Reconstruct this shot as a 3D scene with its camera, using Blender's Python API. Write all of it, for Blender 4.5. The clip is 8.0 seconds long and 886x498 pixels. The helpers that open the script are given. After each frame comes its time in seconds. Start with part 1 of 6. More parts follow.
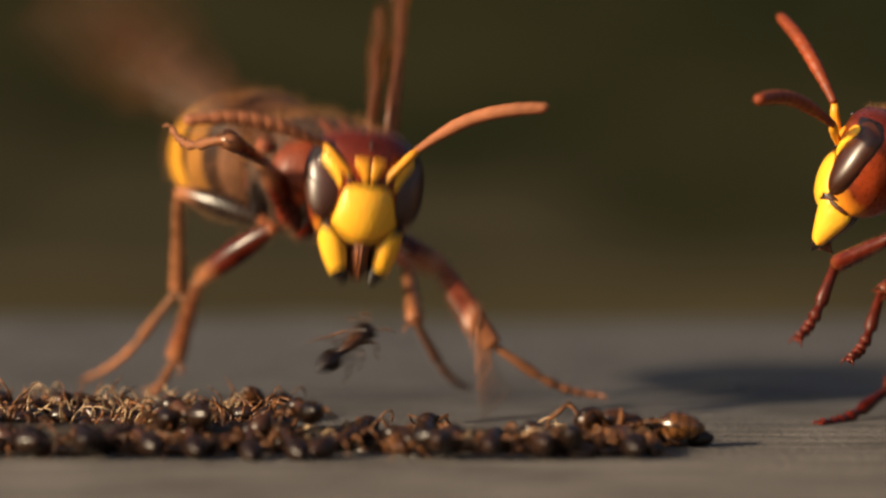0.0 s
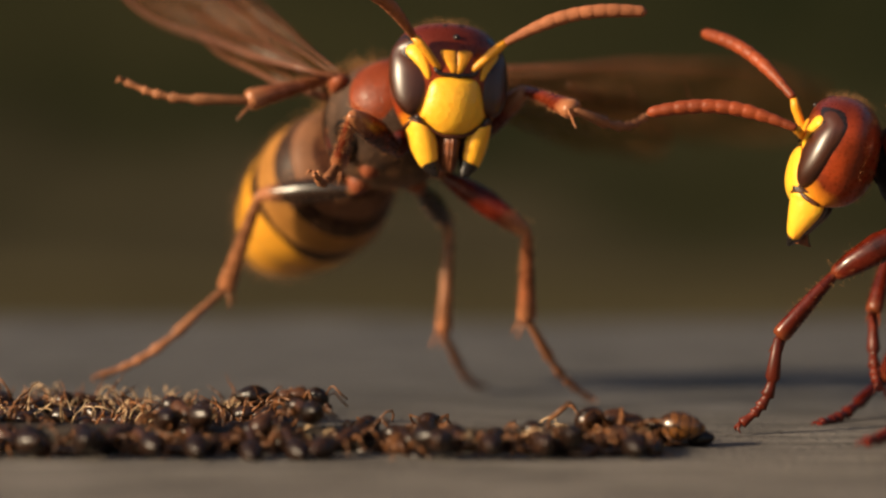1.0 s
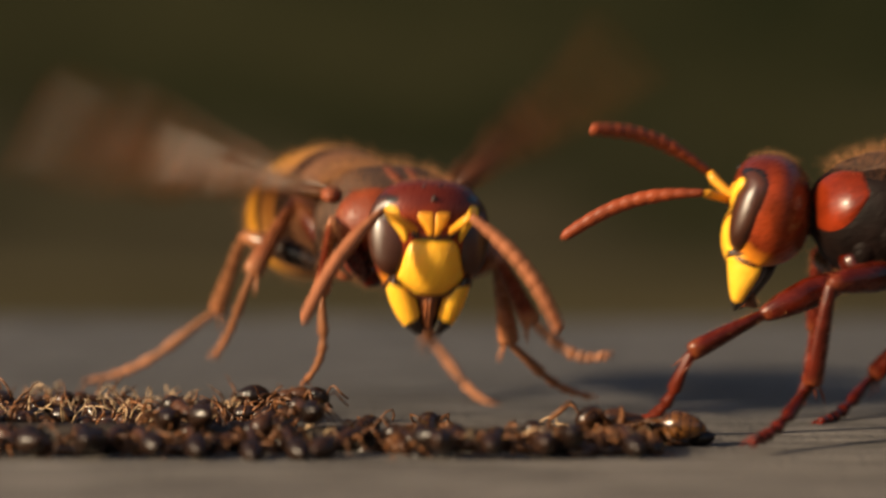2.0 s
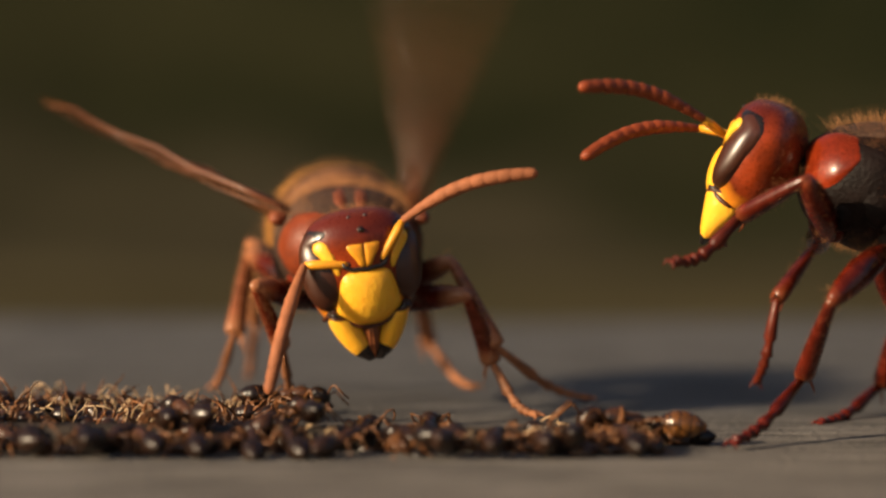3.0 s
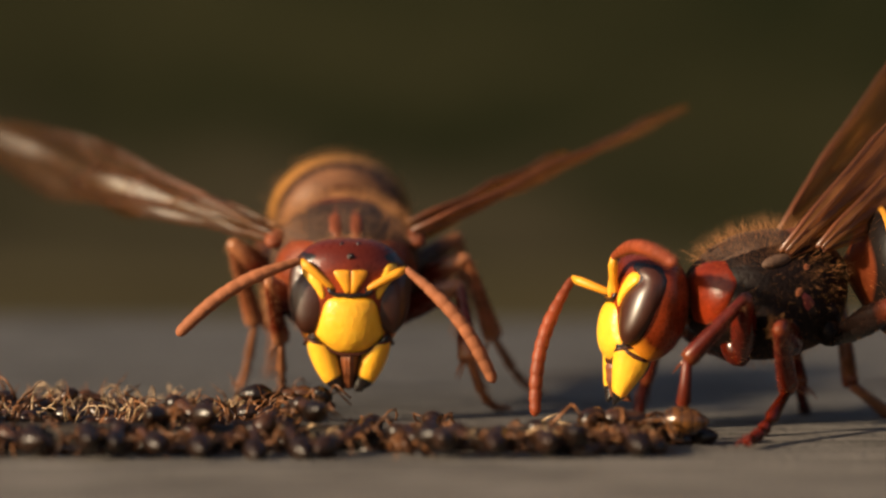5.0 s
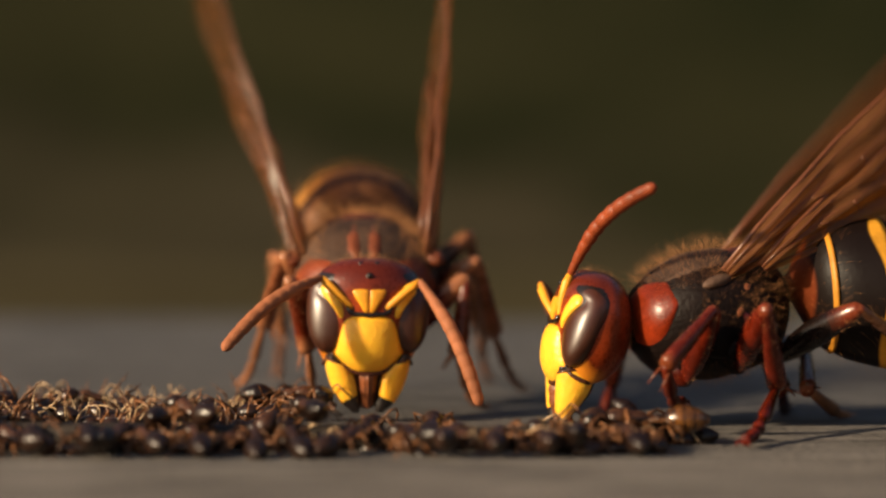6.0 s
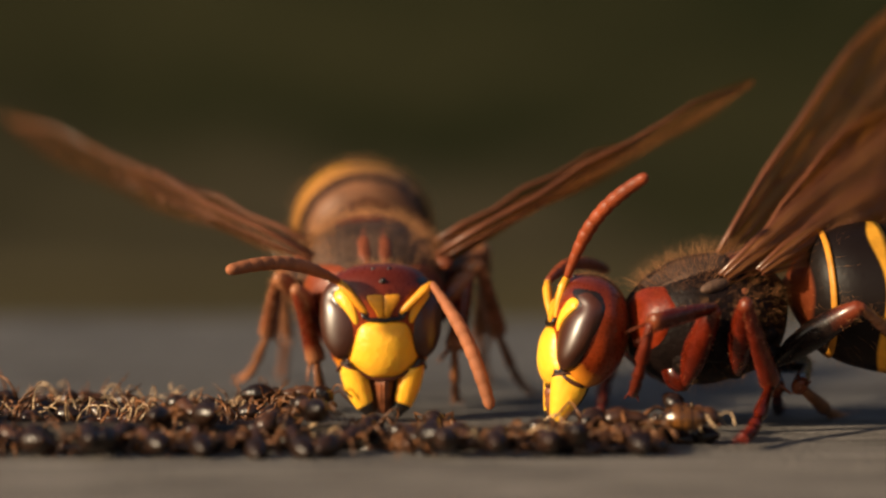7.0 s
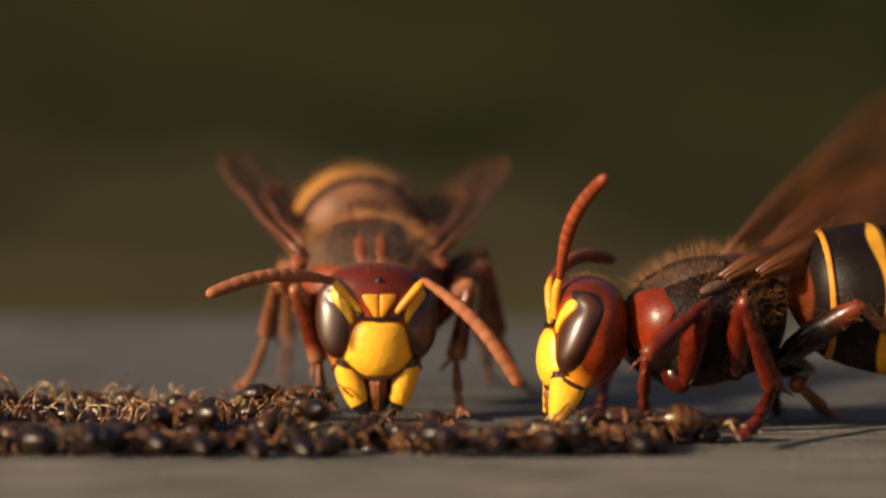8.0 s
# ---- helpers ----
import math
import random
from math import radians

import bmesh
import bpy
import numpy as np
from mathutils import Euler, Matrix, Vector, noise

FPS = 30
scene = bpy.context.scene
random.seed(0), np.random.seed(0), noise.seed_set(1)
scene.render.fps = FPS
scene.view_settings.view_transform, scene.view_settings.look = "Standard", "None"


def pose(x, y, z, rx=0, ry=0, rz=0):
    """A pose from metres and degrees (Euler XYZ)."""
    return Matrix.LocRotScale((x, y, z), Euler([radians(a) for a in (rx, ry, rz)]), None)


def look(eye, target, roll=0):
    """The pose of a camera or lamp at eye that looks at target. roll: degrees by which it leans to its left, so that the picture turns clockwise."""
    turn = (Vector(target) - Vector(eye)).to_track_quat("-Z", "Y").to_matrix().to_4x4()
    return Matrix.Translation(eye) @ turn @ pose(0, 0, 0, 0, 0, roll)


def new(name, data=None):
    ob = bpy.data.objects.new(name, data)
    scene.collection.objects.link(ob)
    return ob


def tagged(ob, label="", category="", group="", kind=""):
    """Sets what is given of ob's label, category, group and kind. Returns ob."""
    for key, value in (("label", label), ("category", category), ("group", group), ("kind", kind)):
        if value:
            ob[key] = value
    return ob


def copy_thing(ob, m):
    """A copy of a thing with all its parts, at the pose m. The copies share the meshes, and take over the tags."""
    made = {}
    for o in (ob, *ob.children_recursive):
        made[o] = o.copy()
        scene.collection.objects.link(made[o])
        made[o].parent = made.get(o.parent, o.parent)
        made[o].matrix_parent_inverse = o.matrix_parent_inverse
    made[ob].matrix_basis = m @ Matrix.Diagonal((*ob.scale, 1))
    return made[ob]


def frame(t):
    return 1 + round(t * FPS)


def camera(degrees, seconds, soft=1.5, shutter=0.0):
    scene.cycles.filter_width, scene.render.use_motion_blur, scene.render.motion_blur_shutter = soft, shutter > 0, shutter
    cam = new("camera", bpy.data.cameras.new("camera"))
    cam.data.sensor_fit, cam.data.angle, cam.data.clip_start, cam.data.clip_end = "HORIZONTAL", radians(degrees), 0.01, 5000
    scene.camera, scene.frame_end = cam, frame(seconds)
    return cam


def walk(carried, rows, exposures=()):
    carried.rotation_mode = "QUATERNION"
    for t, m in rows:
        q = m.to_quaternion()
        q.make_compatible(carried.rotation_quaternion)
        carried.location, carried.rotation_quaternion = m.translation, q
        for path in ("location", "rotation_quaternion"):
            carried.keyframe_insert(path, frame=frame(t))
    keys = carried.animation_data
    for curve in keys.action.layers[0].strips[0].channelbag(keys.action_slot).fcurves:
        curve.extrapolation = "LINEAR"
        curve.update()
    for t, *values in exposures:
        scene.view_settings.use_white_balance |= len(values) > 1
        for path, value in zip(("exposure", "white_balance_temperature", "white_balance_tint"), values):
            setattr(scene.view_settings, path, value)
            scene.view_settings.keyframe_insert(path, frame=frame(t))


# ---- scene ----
# One unit of every shape below is a millimetre; MM turns it into metres.
MM = 0.001

# ---- camera ----
cam = camera(20.0, 8.0, soft=2.3, shutter=0.9)
cam.data.dof.use_dof = True
cam.data.dof.focus_distance = 0.1240
cam.data.dof.aperture_fstop = 24.0
cam.data.dof.aperture_blades = 0
PATH = [
    (0, look((0, -0.127, 0.0132), (0.000000, -0.002567, 0.009114), 0.0)),
    (1, look((0, -0.127, 0.0132), (-0.000028, -0.002567, 0.009114), 0.0)),
    (2.5, look((0, -0.127, 0.0132), (-0.000070, -0.002568, 0.009072), -0.04)),
    (4, look((0, -0.127, 0.0132), (-0.000140, -0.002569, 0.009058), -0.08)),
    (5.5, look((0, -0.127, 0.0132), (-0.000210, -0.002570, 0.009030), -0.11)),
    (8, look((0, -0.127, 0.0132), (-0.000280, -0.002571, 0.009002), -0.15)),
]
walk(cam, PATH)

# ---- light ----
SUN_AZ, SUN_EL = 240.0, 20.5          # compass bearing (from +y, clockwise) and height of the low sun
sun_way = Vector((math.sin(radians(SUN_AZ)) * math.cos(radians(SUN_EL)),
                  math.cos(radians(SUN_AZ)) * math.cos(radians(SUN_EL)), math.sin(radians(SUN_EL))))
world = bpy.data.worlds.new("world")
scene.world = world
world.use_nodes = True
wn = world.node_tree.nodes
sky = wn.new("ShaderNodeTexSky")
sky.sky_type, sky.sun_disc = "NISHITA", False
sky.air_density, sky.dust_density, sky.ozone_density = 1.0, 3.0, 0.9     # hazy evening air
sky.sun_elevation, sky.sun_rotation = radians(SUN_EL), radians(SUN_AZ)
world.node_tree.links.new(sky.outputs[0], wn["Background"].inputs[0])
wn["Background"].inputs[1].default_value = 0.07
sun = new("sun", bpy.data.lights.new("sun", "SUN"))
sun.data.energy, sun.data.angle, sun.data.color = 5.0, radians(2.5), (1.0, 0.80, 0.54)
sun.matrix_world = look(sun_way * 3.0, (0, 0, 0))
scene.view_settings.exposure = 0.55


# ---- materials ----
def material(name, base, rough=0.5, coat=0.0, spread=0.25, scale=1500.0, bump=0.3, dark=None,
             per_object=0.0, sub=0.0, shine=0.35, pits=0.0):
    """Base colour broken up at two scales, with fine relief. scale: features per metre; pits: tiny dimples per metre,
    their shade painted in.
    """
    m = bpy.data.materials.new(name)
    m.use_nodes = True
    n, l = m.node_tree.nodes, m.node_tree.links
    b = n["Principled BSDF"]
    co = n.new("ShaderNodeTexCoord")
    big, fine = n.new("ShaderNodeTexNoise"), n.new("ShaderNodeTexNoise")
    big.inputs["Scale"].default_value, big.inputs["Detail"].default_value = scale * 0.3, 3
    fine.inputs["Scale"].default_value, fine.inputs["Detail"].default_value = scale * 2.5, 4
    l.new(co.outputs["Object"], big.inputs["Vector"])
    l.new(co.outputs["Object"], fine.inputs["Vector"])
    mix = n.new("ShaderNodeMix")
    mix.data_type = "RGBA"
    d = dark or tuple(c * (1 - spread) for c in base)
    mix.inputs[6].default_value = (*d, 1)
    mix.inputs[7].default_value = (*[min(1, c * (1 + spread * 0.6)) for c in base], 1)
    add = n.new("ShaderNodeMath")
    add.operation = "MULTIPLY_ADD"
    l.new(fine.outputs["Fac"], add.inputs[0])
    add.inputs[1].default_value = 0.35
    ramp = n.new("ShaderNodeMapRange")
    ramp.inputs["From Min"].default_value, ramp.inputs["From Max"].default_value = 0.45, 0.9
    l.new(big.outputs["Fac"], add.inputs[2])
    l.new(add.outputs[0], ramp.inputs["Value"])
    l.new(ramp.outputs[0], mix.inputs["Factor"])
    colour = mix.outputs[2]
    if per_object:
        info = n.new("ShaderNodeObjectInfo")
        hsv = n.new("ShaderNodeHueSaturation")
        r = n.new("ShaderNodeMapRange")
        r.inputs["To Min"].default_value, r.inputs["To Max"].default_value = 1 - per_object, 1 + per_object
        l.new(info.outputs["Random"], r.inputs["Value"])
        l.new(r.outputs[0], hsv.inputs["Value"])
        l.new(colour, hsv.inputs["Color"])
        colour = hsv.outputs[0]
    height = fine.outputs["Fac"]
    if pits:
        vor = n.new("ShaderNodeTexVoronoi")
        vor.inputs["Scale"].default_value = pits
        l.new(co.outputs["Object"], vor.inputs["Vector"])
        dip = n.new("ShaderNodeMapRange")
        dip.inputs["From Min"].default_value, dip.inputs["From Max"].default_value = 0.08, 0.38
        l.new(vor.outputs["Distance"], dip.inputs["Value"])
        # shade inside the dimples, multiplied into the base colour
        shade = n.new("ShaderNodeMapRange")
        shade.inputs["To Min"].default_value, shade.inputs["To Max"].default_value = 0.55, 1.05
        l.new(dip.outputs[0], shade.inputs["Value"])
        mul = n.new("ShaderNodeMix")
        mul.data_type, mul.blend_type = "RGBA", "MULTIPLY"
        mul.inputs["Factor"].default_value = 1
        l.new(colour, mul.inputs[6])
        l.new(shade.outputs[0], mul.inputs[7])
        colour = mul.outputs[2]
        both = n.new("ShaderNodeMath")
        both.operation = "ADD"
        l.new(dip.outputs[0], both.inputs[0])
        l.new(height, both.inputs[1])
        height = both.outputs[0]
    l.new(colour, b.inputs["Base Color"])
    rr = n.new("ShaderNodeMapRange")
    rr.inputs["To Min"].default_value, rr.inputs["To Max"].default_value = rough * 0.8, min(1, rough * 1.25)
    l.new(fine.outputs["Fac"], rr.inputs["Value"])
    l.new(rr.outputs[0], b.inputs["Roughness"])
    b.inputs["Specular IOR Level"].default_value = shine
    b.inputs["Coat Weight"].default_value = coat
    b.inputs["Coat Roughness"].default_value = 0.12
    if sub:
        b.inputs["Subsurface Weight"].default_value = sub
        b.inputs["Subsurface Radius"].default_value = (0.0006, 0.0003, 0.0001)
        b.inputs["Subsurface Scale"].default_value = 1.0
    if bump:
        bp = n.new("ShaderNodeBump")
        bp.inputs["Strength"].default_value, bp.inputs["Distance"].default_value = bump, 0.00006
        l.new(height, bp.inputs["Height"])
        l.new(bp.outputs[0], b.inputs["Normal"])
    return m


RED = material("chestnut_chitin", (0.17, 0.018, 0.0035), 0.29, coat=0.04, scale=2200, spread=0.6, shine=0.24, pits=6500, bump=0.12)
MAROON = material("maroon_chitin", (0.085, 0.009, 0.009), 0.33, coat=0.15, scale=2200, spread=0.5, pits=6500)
LEG_RED = material("russet_leg_chitin", (0.085, 0.0080, 0.0022), 0.22, coat=0.12, scale=700, spread=0.8, shine=0.28, bump=0.35)
TAN = material("tan_leg_chitin", (0.27, 0.105, 0.045), 0.5, scale=900, spread=0.75, shine=0.25)
YELLOW = material("yellow_chitin", (0.86, 0.45, 0.036), 0.33, coat=0.06, scale=1400, spread=0.10, sub=0.2, dark=(0.92, 0.41, 0.020), bump=0.9)
# chestnut of the pale hornet's shoulders, with the sun's orange mixed into the colour
COLLAR = material("sunlit_chestnut_chitin", (0.17, 0.030, 0.008), 0.40, coat=0.03, scale=2200, spread=0.5, shine=0.24, pits=6500, bump=0.4)
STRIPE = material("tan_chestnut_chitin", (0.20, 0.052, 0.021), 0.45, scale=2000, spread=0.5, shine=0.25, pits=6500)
ORANGE = material("orange_yellow_chitin", (0.76, 0.31, 0.018), 0.42, coat=0.05, scale=2000, spread=0.25)
OCHRE = material("ochre_chitin", (0.50, 0.20, 0.018), 0.45, scale=2000, spread=0.4, shine=0.25)
BLACK = material("black_chitin", (0.012, 0.008, 0.007), 0.28, coat=0.4, scale=2000, spread=0.5)
DARK = material("dark_brown_chitin", (0.0075, 0.0036, 0.0028), 0.5, scale=2000, spread=0.6, shine=0.12, bump=1.0)
EYE = material("brown_eye", (0.046, 0.011, 0.003), 0.36, coat=0.0, shine=0.72, scale=900, spread=0.45, bump=0.02)
ANTENNA = material("rust_antenna", (0.22, 0.040, 0.010), 0.5, scale=2600, spread=0.4, bump=0.4)
ANTENNA_PALE = material("pale_rust_antenna", (0.31, 0.108, 0.048), 0.65, scale=2600, spread=0.3, bump=0.4, shine=0.2)
HAIR = material("golden_hair", (0.50, 0.22, 0.08), 0.55, scale=900, spread=0.4, bump=0)
MOUTH = material("brown_mouthparts", (0.19, 0.056, 0.019), 0.4, coat=0.3, scale=2600, spread=0.6, bump=0.5)
BACK = material("grey_brown_chitin", (0.070, 0.040, 0.027), 0.55, scale=1400, spread=0.6, shine=0.15, bump=0.8)
SEAM = material("dark_brown_seam", (0.060, 0.015, 0.006), 0.4, coat=0.1, scale=2600, spread=0.5, bump=0.3)
ANT_DARK = material("glossy_ant_black", (0.016, 0.0070, 0.0040), 0.30, coat=0.12, scale=3000, spread=0.5, per_object=0.5)
ANT_BROWN = material("ant_brown", (0.052, 0.020, 0.008), 0.28, coat=0.2, scale=3000, spread=0.5, per_object=0.5)
ANT_AMBER = material("ant_amber", (0.15, 0.056, 0.012), 0.14, coat=0.6, scale=2600, spread=0.9, per_object=0.2)
ANT_LEG = material("brown_ant_leg", (0.155, 0.062, 0.022), 0.35, scale=3000, spread=0.4, per_object=0.6)
ANT_PALE = material("pale_ant_leg", (0.41, 0.275, 0.155), 0.22, scale=3000, spread=0.5, per_object=0.5)


def banded(name, front, back, edge, wave):
    """Two colours met along x (millimetres) in a scalloped line, for a ring of the abdomen."""
    m = material(name, back, 0.45, coat=0.0, scale=1500, spread=0.3, shine=0.14)
    n, l = m.node_tree.nodes, m.node_tree.links
    b = n["Principled BSDF"]
    under = b.inputs["Base Color"].links[0].from_socket
    co = n.new("ShaderNodeTexCoord")
    sep = n.new("ShaderNodeSeparateXYZ")
    l.new(co.outputs["Object"], sep.inputs[0])
    ang = n.new("ShaderNodeMath")
    ang.operation = "ARCTAN2"
    l.new(sep.outputs["Y"], ang.inputs[0])
    l.new(sep.outputs["Z"], ang.inputs[1])
    k = n.new("ShaderNodeMath")
    k.operation = "MULTIPLY"
    k.inputs[1].default_value = 4.0
    l.new(ang.outputs[0], k.inputs[0])
    s = n.new("ShaderNodeMath")
    s.operation = "COSINE"
    l.new(k.outputs[0], s.inputs[0])
    w = n.new("ShaderNodeMath")
    w.operation = "MULTIPLY_ADD"
    w.inputs[1].default_value = wave * MM
    l.new(s.outputs[0], w.inputs[0])
    l.new(sep.outputs["X"], w.inputs[2])
    step = n.new("ShaderNodeMapRange")
    step.inputs["From Min"].default_value = (edge - 0.08) * MM
    step.inputs["From Max"].default_value = (edge + 0.08) * MM
    l.new(w.outputs[0], step.inputs["Value"])
    mix = n.new("ShaderNodeMix")
    mix.data_type = "RGBA"
    mix.inputs[7].default_value = (*front, 1)
    l.new(step.outputs[0], mix.inputs["Factor"])
    l.new(under, mix.inputs[6])
    l.new(mix.outputs[2], b.inputs["Base Color"])
    return m


def head_material():
    """Chestnut, darkening to maroon over the crown in a ragged line."""
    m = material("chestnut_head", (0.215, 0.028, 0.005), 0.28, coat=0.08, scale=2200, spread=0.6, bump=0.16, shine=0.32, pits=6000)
    n, l = m.node_tree.nodes, m.node_tree.links
    b = n["Principled BSDF"]
    under = b.inputs["Base Color"].links[0].from_socket
    co = n.new("ShaderNodeTexCoord")
    sep = n.new("ShaderNodeSeparateXYZ")
    l.new(co.outputs["Object"], sep.inputs[0])
    ns = n.new("ShaderNodeTexNoise")
    ns.inputs["Scale"].default_value = 900
    l.new(co.outputs["Object"], ns.inputs["Vector"])
    w = n.new("ShaderNodeMath")
    w.operation = "MULTIPLY_ADD"
    w.inputs[1].default_value = 0.0008
    l.new(ns.outputs["Fac"], w.inputs[0])
    l.new(sep.outputs["Z"], w.inputs[2])
    step = n.new("ShaderNodeMapRange")
    step.inputs["From Min"].default_value, step.inputs["From Max"].default_value = 0.0014, 0.0023
    l.new(w.outputs[0], step.inputs["Value"])
    mix = n.new("ShaderNodeMix")
    mix.data_type = "RGBA"
    mix.inputs[7].default_value = (0.095, 0.013, 0.006, 1)
    ahead = n.new("ShaderNodeMapRange")
    ahead.inputs["From Min"].default_value, ahead.inputs["From Max"].default_value = -0.0011, -0.0001
    l.new(sep.outputs["X"], ahead.inputs["Value"])
    both = n.new("ShaderNodeMath")
    both.operation = "MULTIPLY"
    l.new(step.outputs[0], both.inputs[0])
    l.new(ahead.outputs[0], both.inputs[1])
    l.new(both.outputs[0], mix.inputs["Factor"])
    l.new(under, mix.inputs[6])
    low = n.new("ShaderNodeMath")
    low.operation = "MULTIPLY_ADD"
    low.inputs[1].default_value = -0.45
    l.new(sep.outputs["X"], low.inputs[0])
    l.new(w.outputs[0], low.inputs[2])
    cheek = n.new("ShaderNodeMapRange")
    cheek.inputs["From Min"].default_value, cheek.inputs["From Max"].default_value = -0.0014, -0.0021
    l.new(low.outputs[0], cheek.inputs["Value"])
    mix2 = n.new("ShaderNodeMix")
    mix2.data_type = "RGBA"
    mix2.inputs[7].default_value = (0.55, 0.18, 0.012, 1)
    l.new(cheek.outputs[0], mix2.inputs["Factor"])
    l.new(mix.outputs[2], mix2.inputs[6])
    l.new(mix2.outputs[2], b.inputs["Base Color"])
    return m


HEAD = head_material()


def wing_material(name, deep, light, through_glow, clearness):
    m = bpy.data.materials.new(name)
    m.use_nodes = True
    n, l = m.node_tree.nodes, m.node_tree.links
    b = n["Principled BSDF"]
    co = n.new("ShaderNodeTexCoord")
    big = n.new("ShaderNodeTexNoise")
    big.inputs["Scale"].default_value = 600
    l.new(co.outputs["Object"], big.inputs["Vector"])
    mix = n.new("ShaderNodeMix")
    mix.data_type = "RGBA"
    mix.inputs[6].default_value = (*deep, 1)
    mix.inputs[7].default_value = (*light, 1)
    l.new(big.outputs["Fac"], mix.inputs["Factor"])
    l.new(mix.outputs[2], b.inputs["Base Color"])
    b.inputs["Roughness"].default_value = 0.35
    clear = n.new("ShaderNodeBsdfTransparent")
    clear.inputs[0].default_value = (0.95, 0.78, 0.5, 1)
    glow = n.new("ShaderNodeBsdfTranslucent")
    glow.inputs[0].default_value = (*through_glow, 1)
    m1, m2 = n.new("ShaderNodeMixShader"), n.new("ShaderNodeMixShader")
    m1.inputs[0].default_value = 0.35
    l.new(b.outputs[0], m1.inputs[1])
    l.new(glow.outputs[0], m1.inputs[2])
    m2.inputs[0].default_value = clearness
    l.new(m1.outputs[0], m2.inputs[1])
    l.new(clear.outputs[0], m2.inputs[2])
    bp = n.new("ShaderNodeBump")
    bp.inputs["Strength"].default_value, bp.inputs["Distance"].default_value = 0.5, 0.0002
    l.new(big.outputs["Fac"], bp.inputs["Height"])
    l.new(bp.outputs[0], b.inputs["Normal"])
    l.new(m2.outputs[0], n["Material Output"].inputs[0])
    return m


# one membrane, dim and lit: how light strikes each hornet's wings is coloured in
WING_DIM = wing_material("dim_wing_membrane", (0.052, 0.018, 0.005), (0.16, 0.072, 0.030), (0.22, 0.088, 0.024), 0.50)
WING_LIT = wing_material("lit_wing_membrane", (0.095, 0.030, 0.006), (0.26, 0.112, 0.040), (0.46, 0.17, 0.036), 0.36)
SHIN = material("light_russet_chitin", (0.105, 0.013, 0.004), 0.40, coat=0.03, scale=700, spread=0.8, shine=0.28, bump=0.35)
VEIN = material("dark_wing_vein", (0.13, 0.04, 0.015), 0.4, coat=0.2, scale=2000, bump=0)


def board_material():
    m = material("weathered_board", (0.174, 0.151, 0.130), 0.8, scale=500, spread=0.35, bump=0, shine=0.2)
    n, l = m.node_tree.nodes, m.node_tree.links
    b = n["Principled BSDF"]
    co = n.new("ShaderNodeTexCoord")
    mp = n.new("ShaderNodeMapping")
    mp.inputs["Scale"].default_value = (70, 900, 400)       # grain runs across the view
    l.new(co.outputs["Object"], mp.inputs[0])
    g = n.new("ShaderNodeTexNoise")
    g.inputs["Scale"].default_value, g.inputs["Detail"].default_value = 1.0, 8
    l.new(mp.outputs[0], g.inputs["Vector"])
    f = n.new("ShaderNodeTexNoise")
    f.inputs["Scale"].default_value, f.inputs["Detail"].default_value = 2200, 5
    l.new(co.outputs["Object"], f.inputs["Vector"])
    under = b.inputs["Base Color"].links[0].from_socket
    r = n.new("ShaderNodeMapRange")
    r.inputs["From Min"].default_value, r.inputs["From Max"].default_value = 0.3, 0.65
    r.inputs["To Min"].default_value, r.inputs["To Max"].default_value = 0.55, 1.15
    l.new(g.outputs["Fac"], r.inputs["Value"])
    mul = n.new("ShaderNodeMix")
    mul.data_type, mul.blend_type = "RGBA", "MULTIPLY"
    mul.inputs["Factor"].default_value = 1
    l.new(under, mul.inputs[6])
    l.new(r.outputs[0], mul.inputs[7])
    # the far stretch turns to a darker, bluer slate grey in a ragged line
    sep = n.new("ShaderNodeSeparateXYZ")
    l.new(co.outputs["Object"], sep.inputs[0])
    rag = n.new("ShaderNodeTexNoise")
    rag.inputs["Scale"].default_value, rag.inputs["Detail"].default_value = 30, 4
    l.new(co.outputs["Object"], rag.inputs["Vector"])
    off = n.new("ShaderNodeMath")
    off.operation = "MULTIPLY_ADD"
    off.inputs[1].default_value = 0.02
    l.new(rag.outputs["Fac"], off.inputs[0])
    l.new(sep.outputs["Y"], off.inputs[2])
    farness = n.new("ShaderNodeMapRange")
    farness.inputs["From Min"].default_value, farness.inputs["From Max"].default_value = -0.006, 0.020
    l.new(off.outputs[0], farness.inputs["Value"])
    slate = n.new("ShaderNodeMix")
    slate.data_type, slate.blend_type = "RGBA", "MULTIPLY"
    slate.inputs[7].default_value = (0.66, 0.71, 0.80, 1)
    l.new(farness.outputs[0], slate.inputs["Factor"])
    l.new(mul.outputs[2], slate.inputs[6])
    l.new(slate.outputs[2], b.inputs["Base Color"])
    s = n.new("ShaderNodeMath")
    s.operation = "MULTIPLY_ADD"
    s.inputs[1].default_value = 0.4
    l.new(f.outputs["Fac"], s.inputs[0])
    l.new(g.outputs["Fac"], s.inputs[2])
    bp = n.new("ShaderNodeBump")
    bp.inputs["Strength"].default_value, bp.inputs["Distance"].default_value = 0.8, 0.0005
    l.new(s.outputs[0], bp.inputs["Height"])
    l.new(bp.outputs[0], b.inputs["Normal"])
    return m


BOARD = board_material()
BARK = material("dark_damp_bark", (0.034, 0.024, 0.017), 0.55, scale=700, spread=0.6, bump=0.8)
EARTH = material("leaf_litter_earth", (0.072, 0.058, 0.029), 0.95, scale=9, spread=0.6, bump=0, shine=0.02)


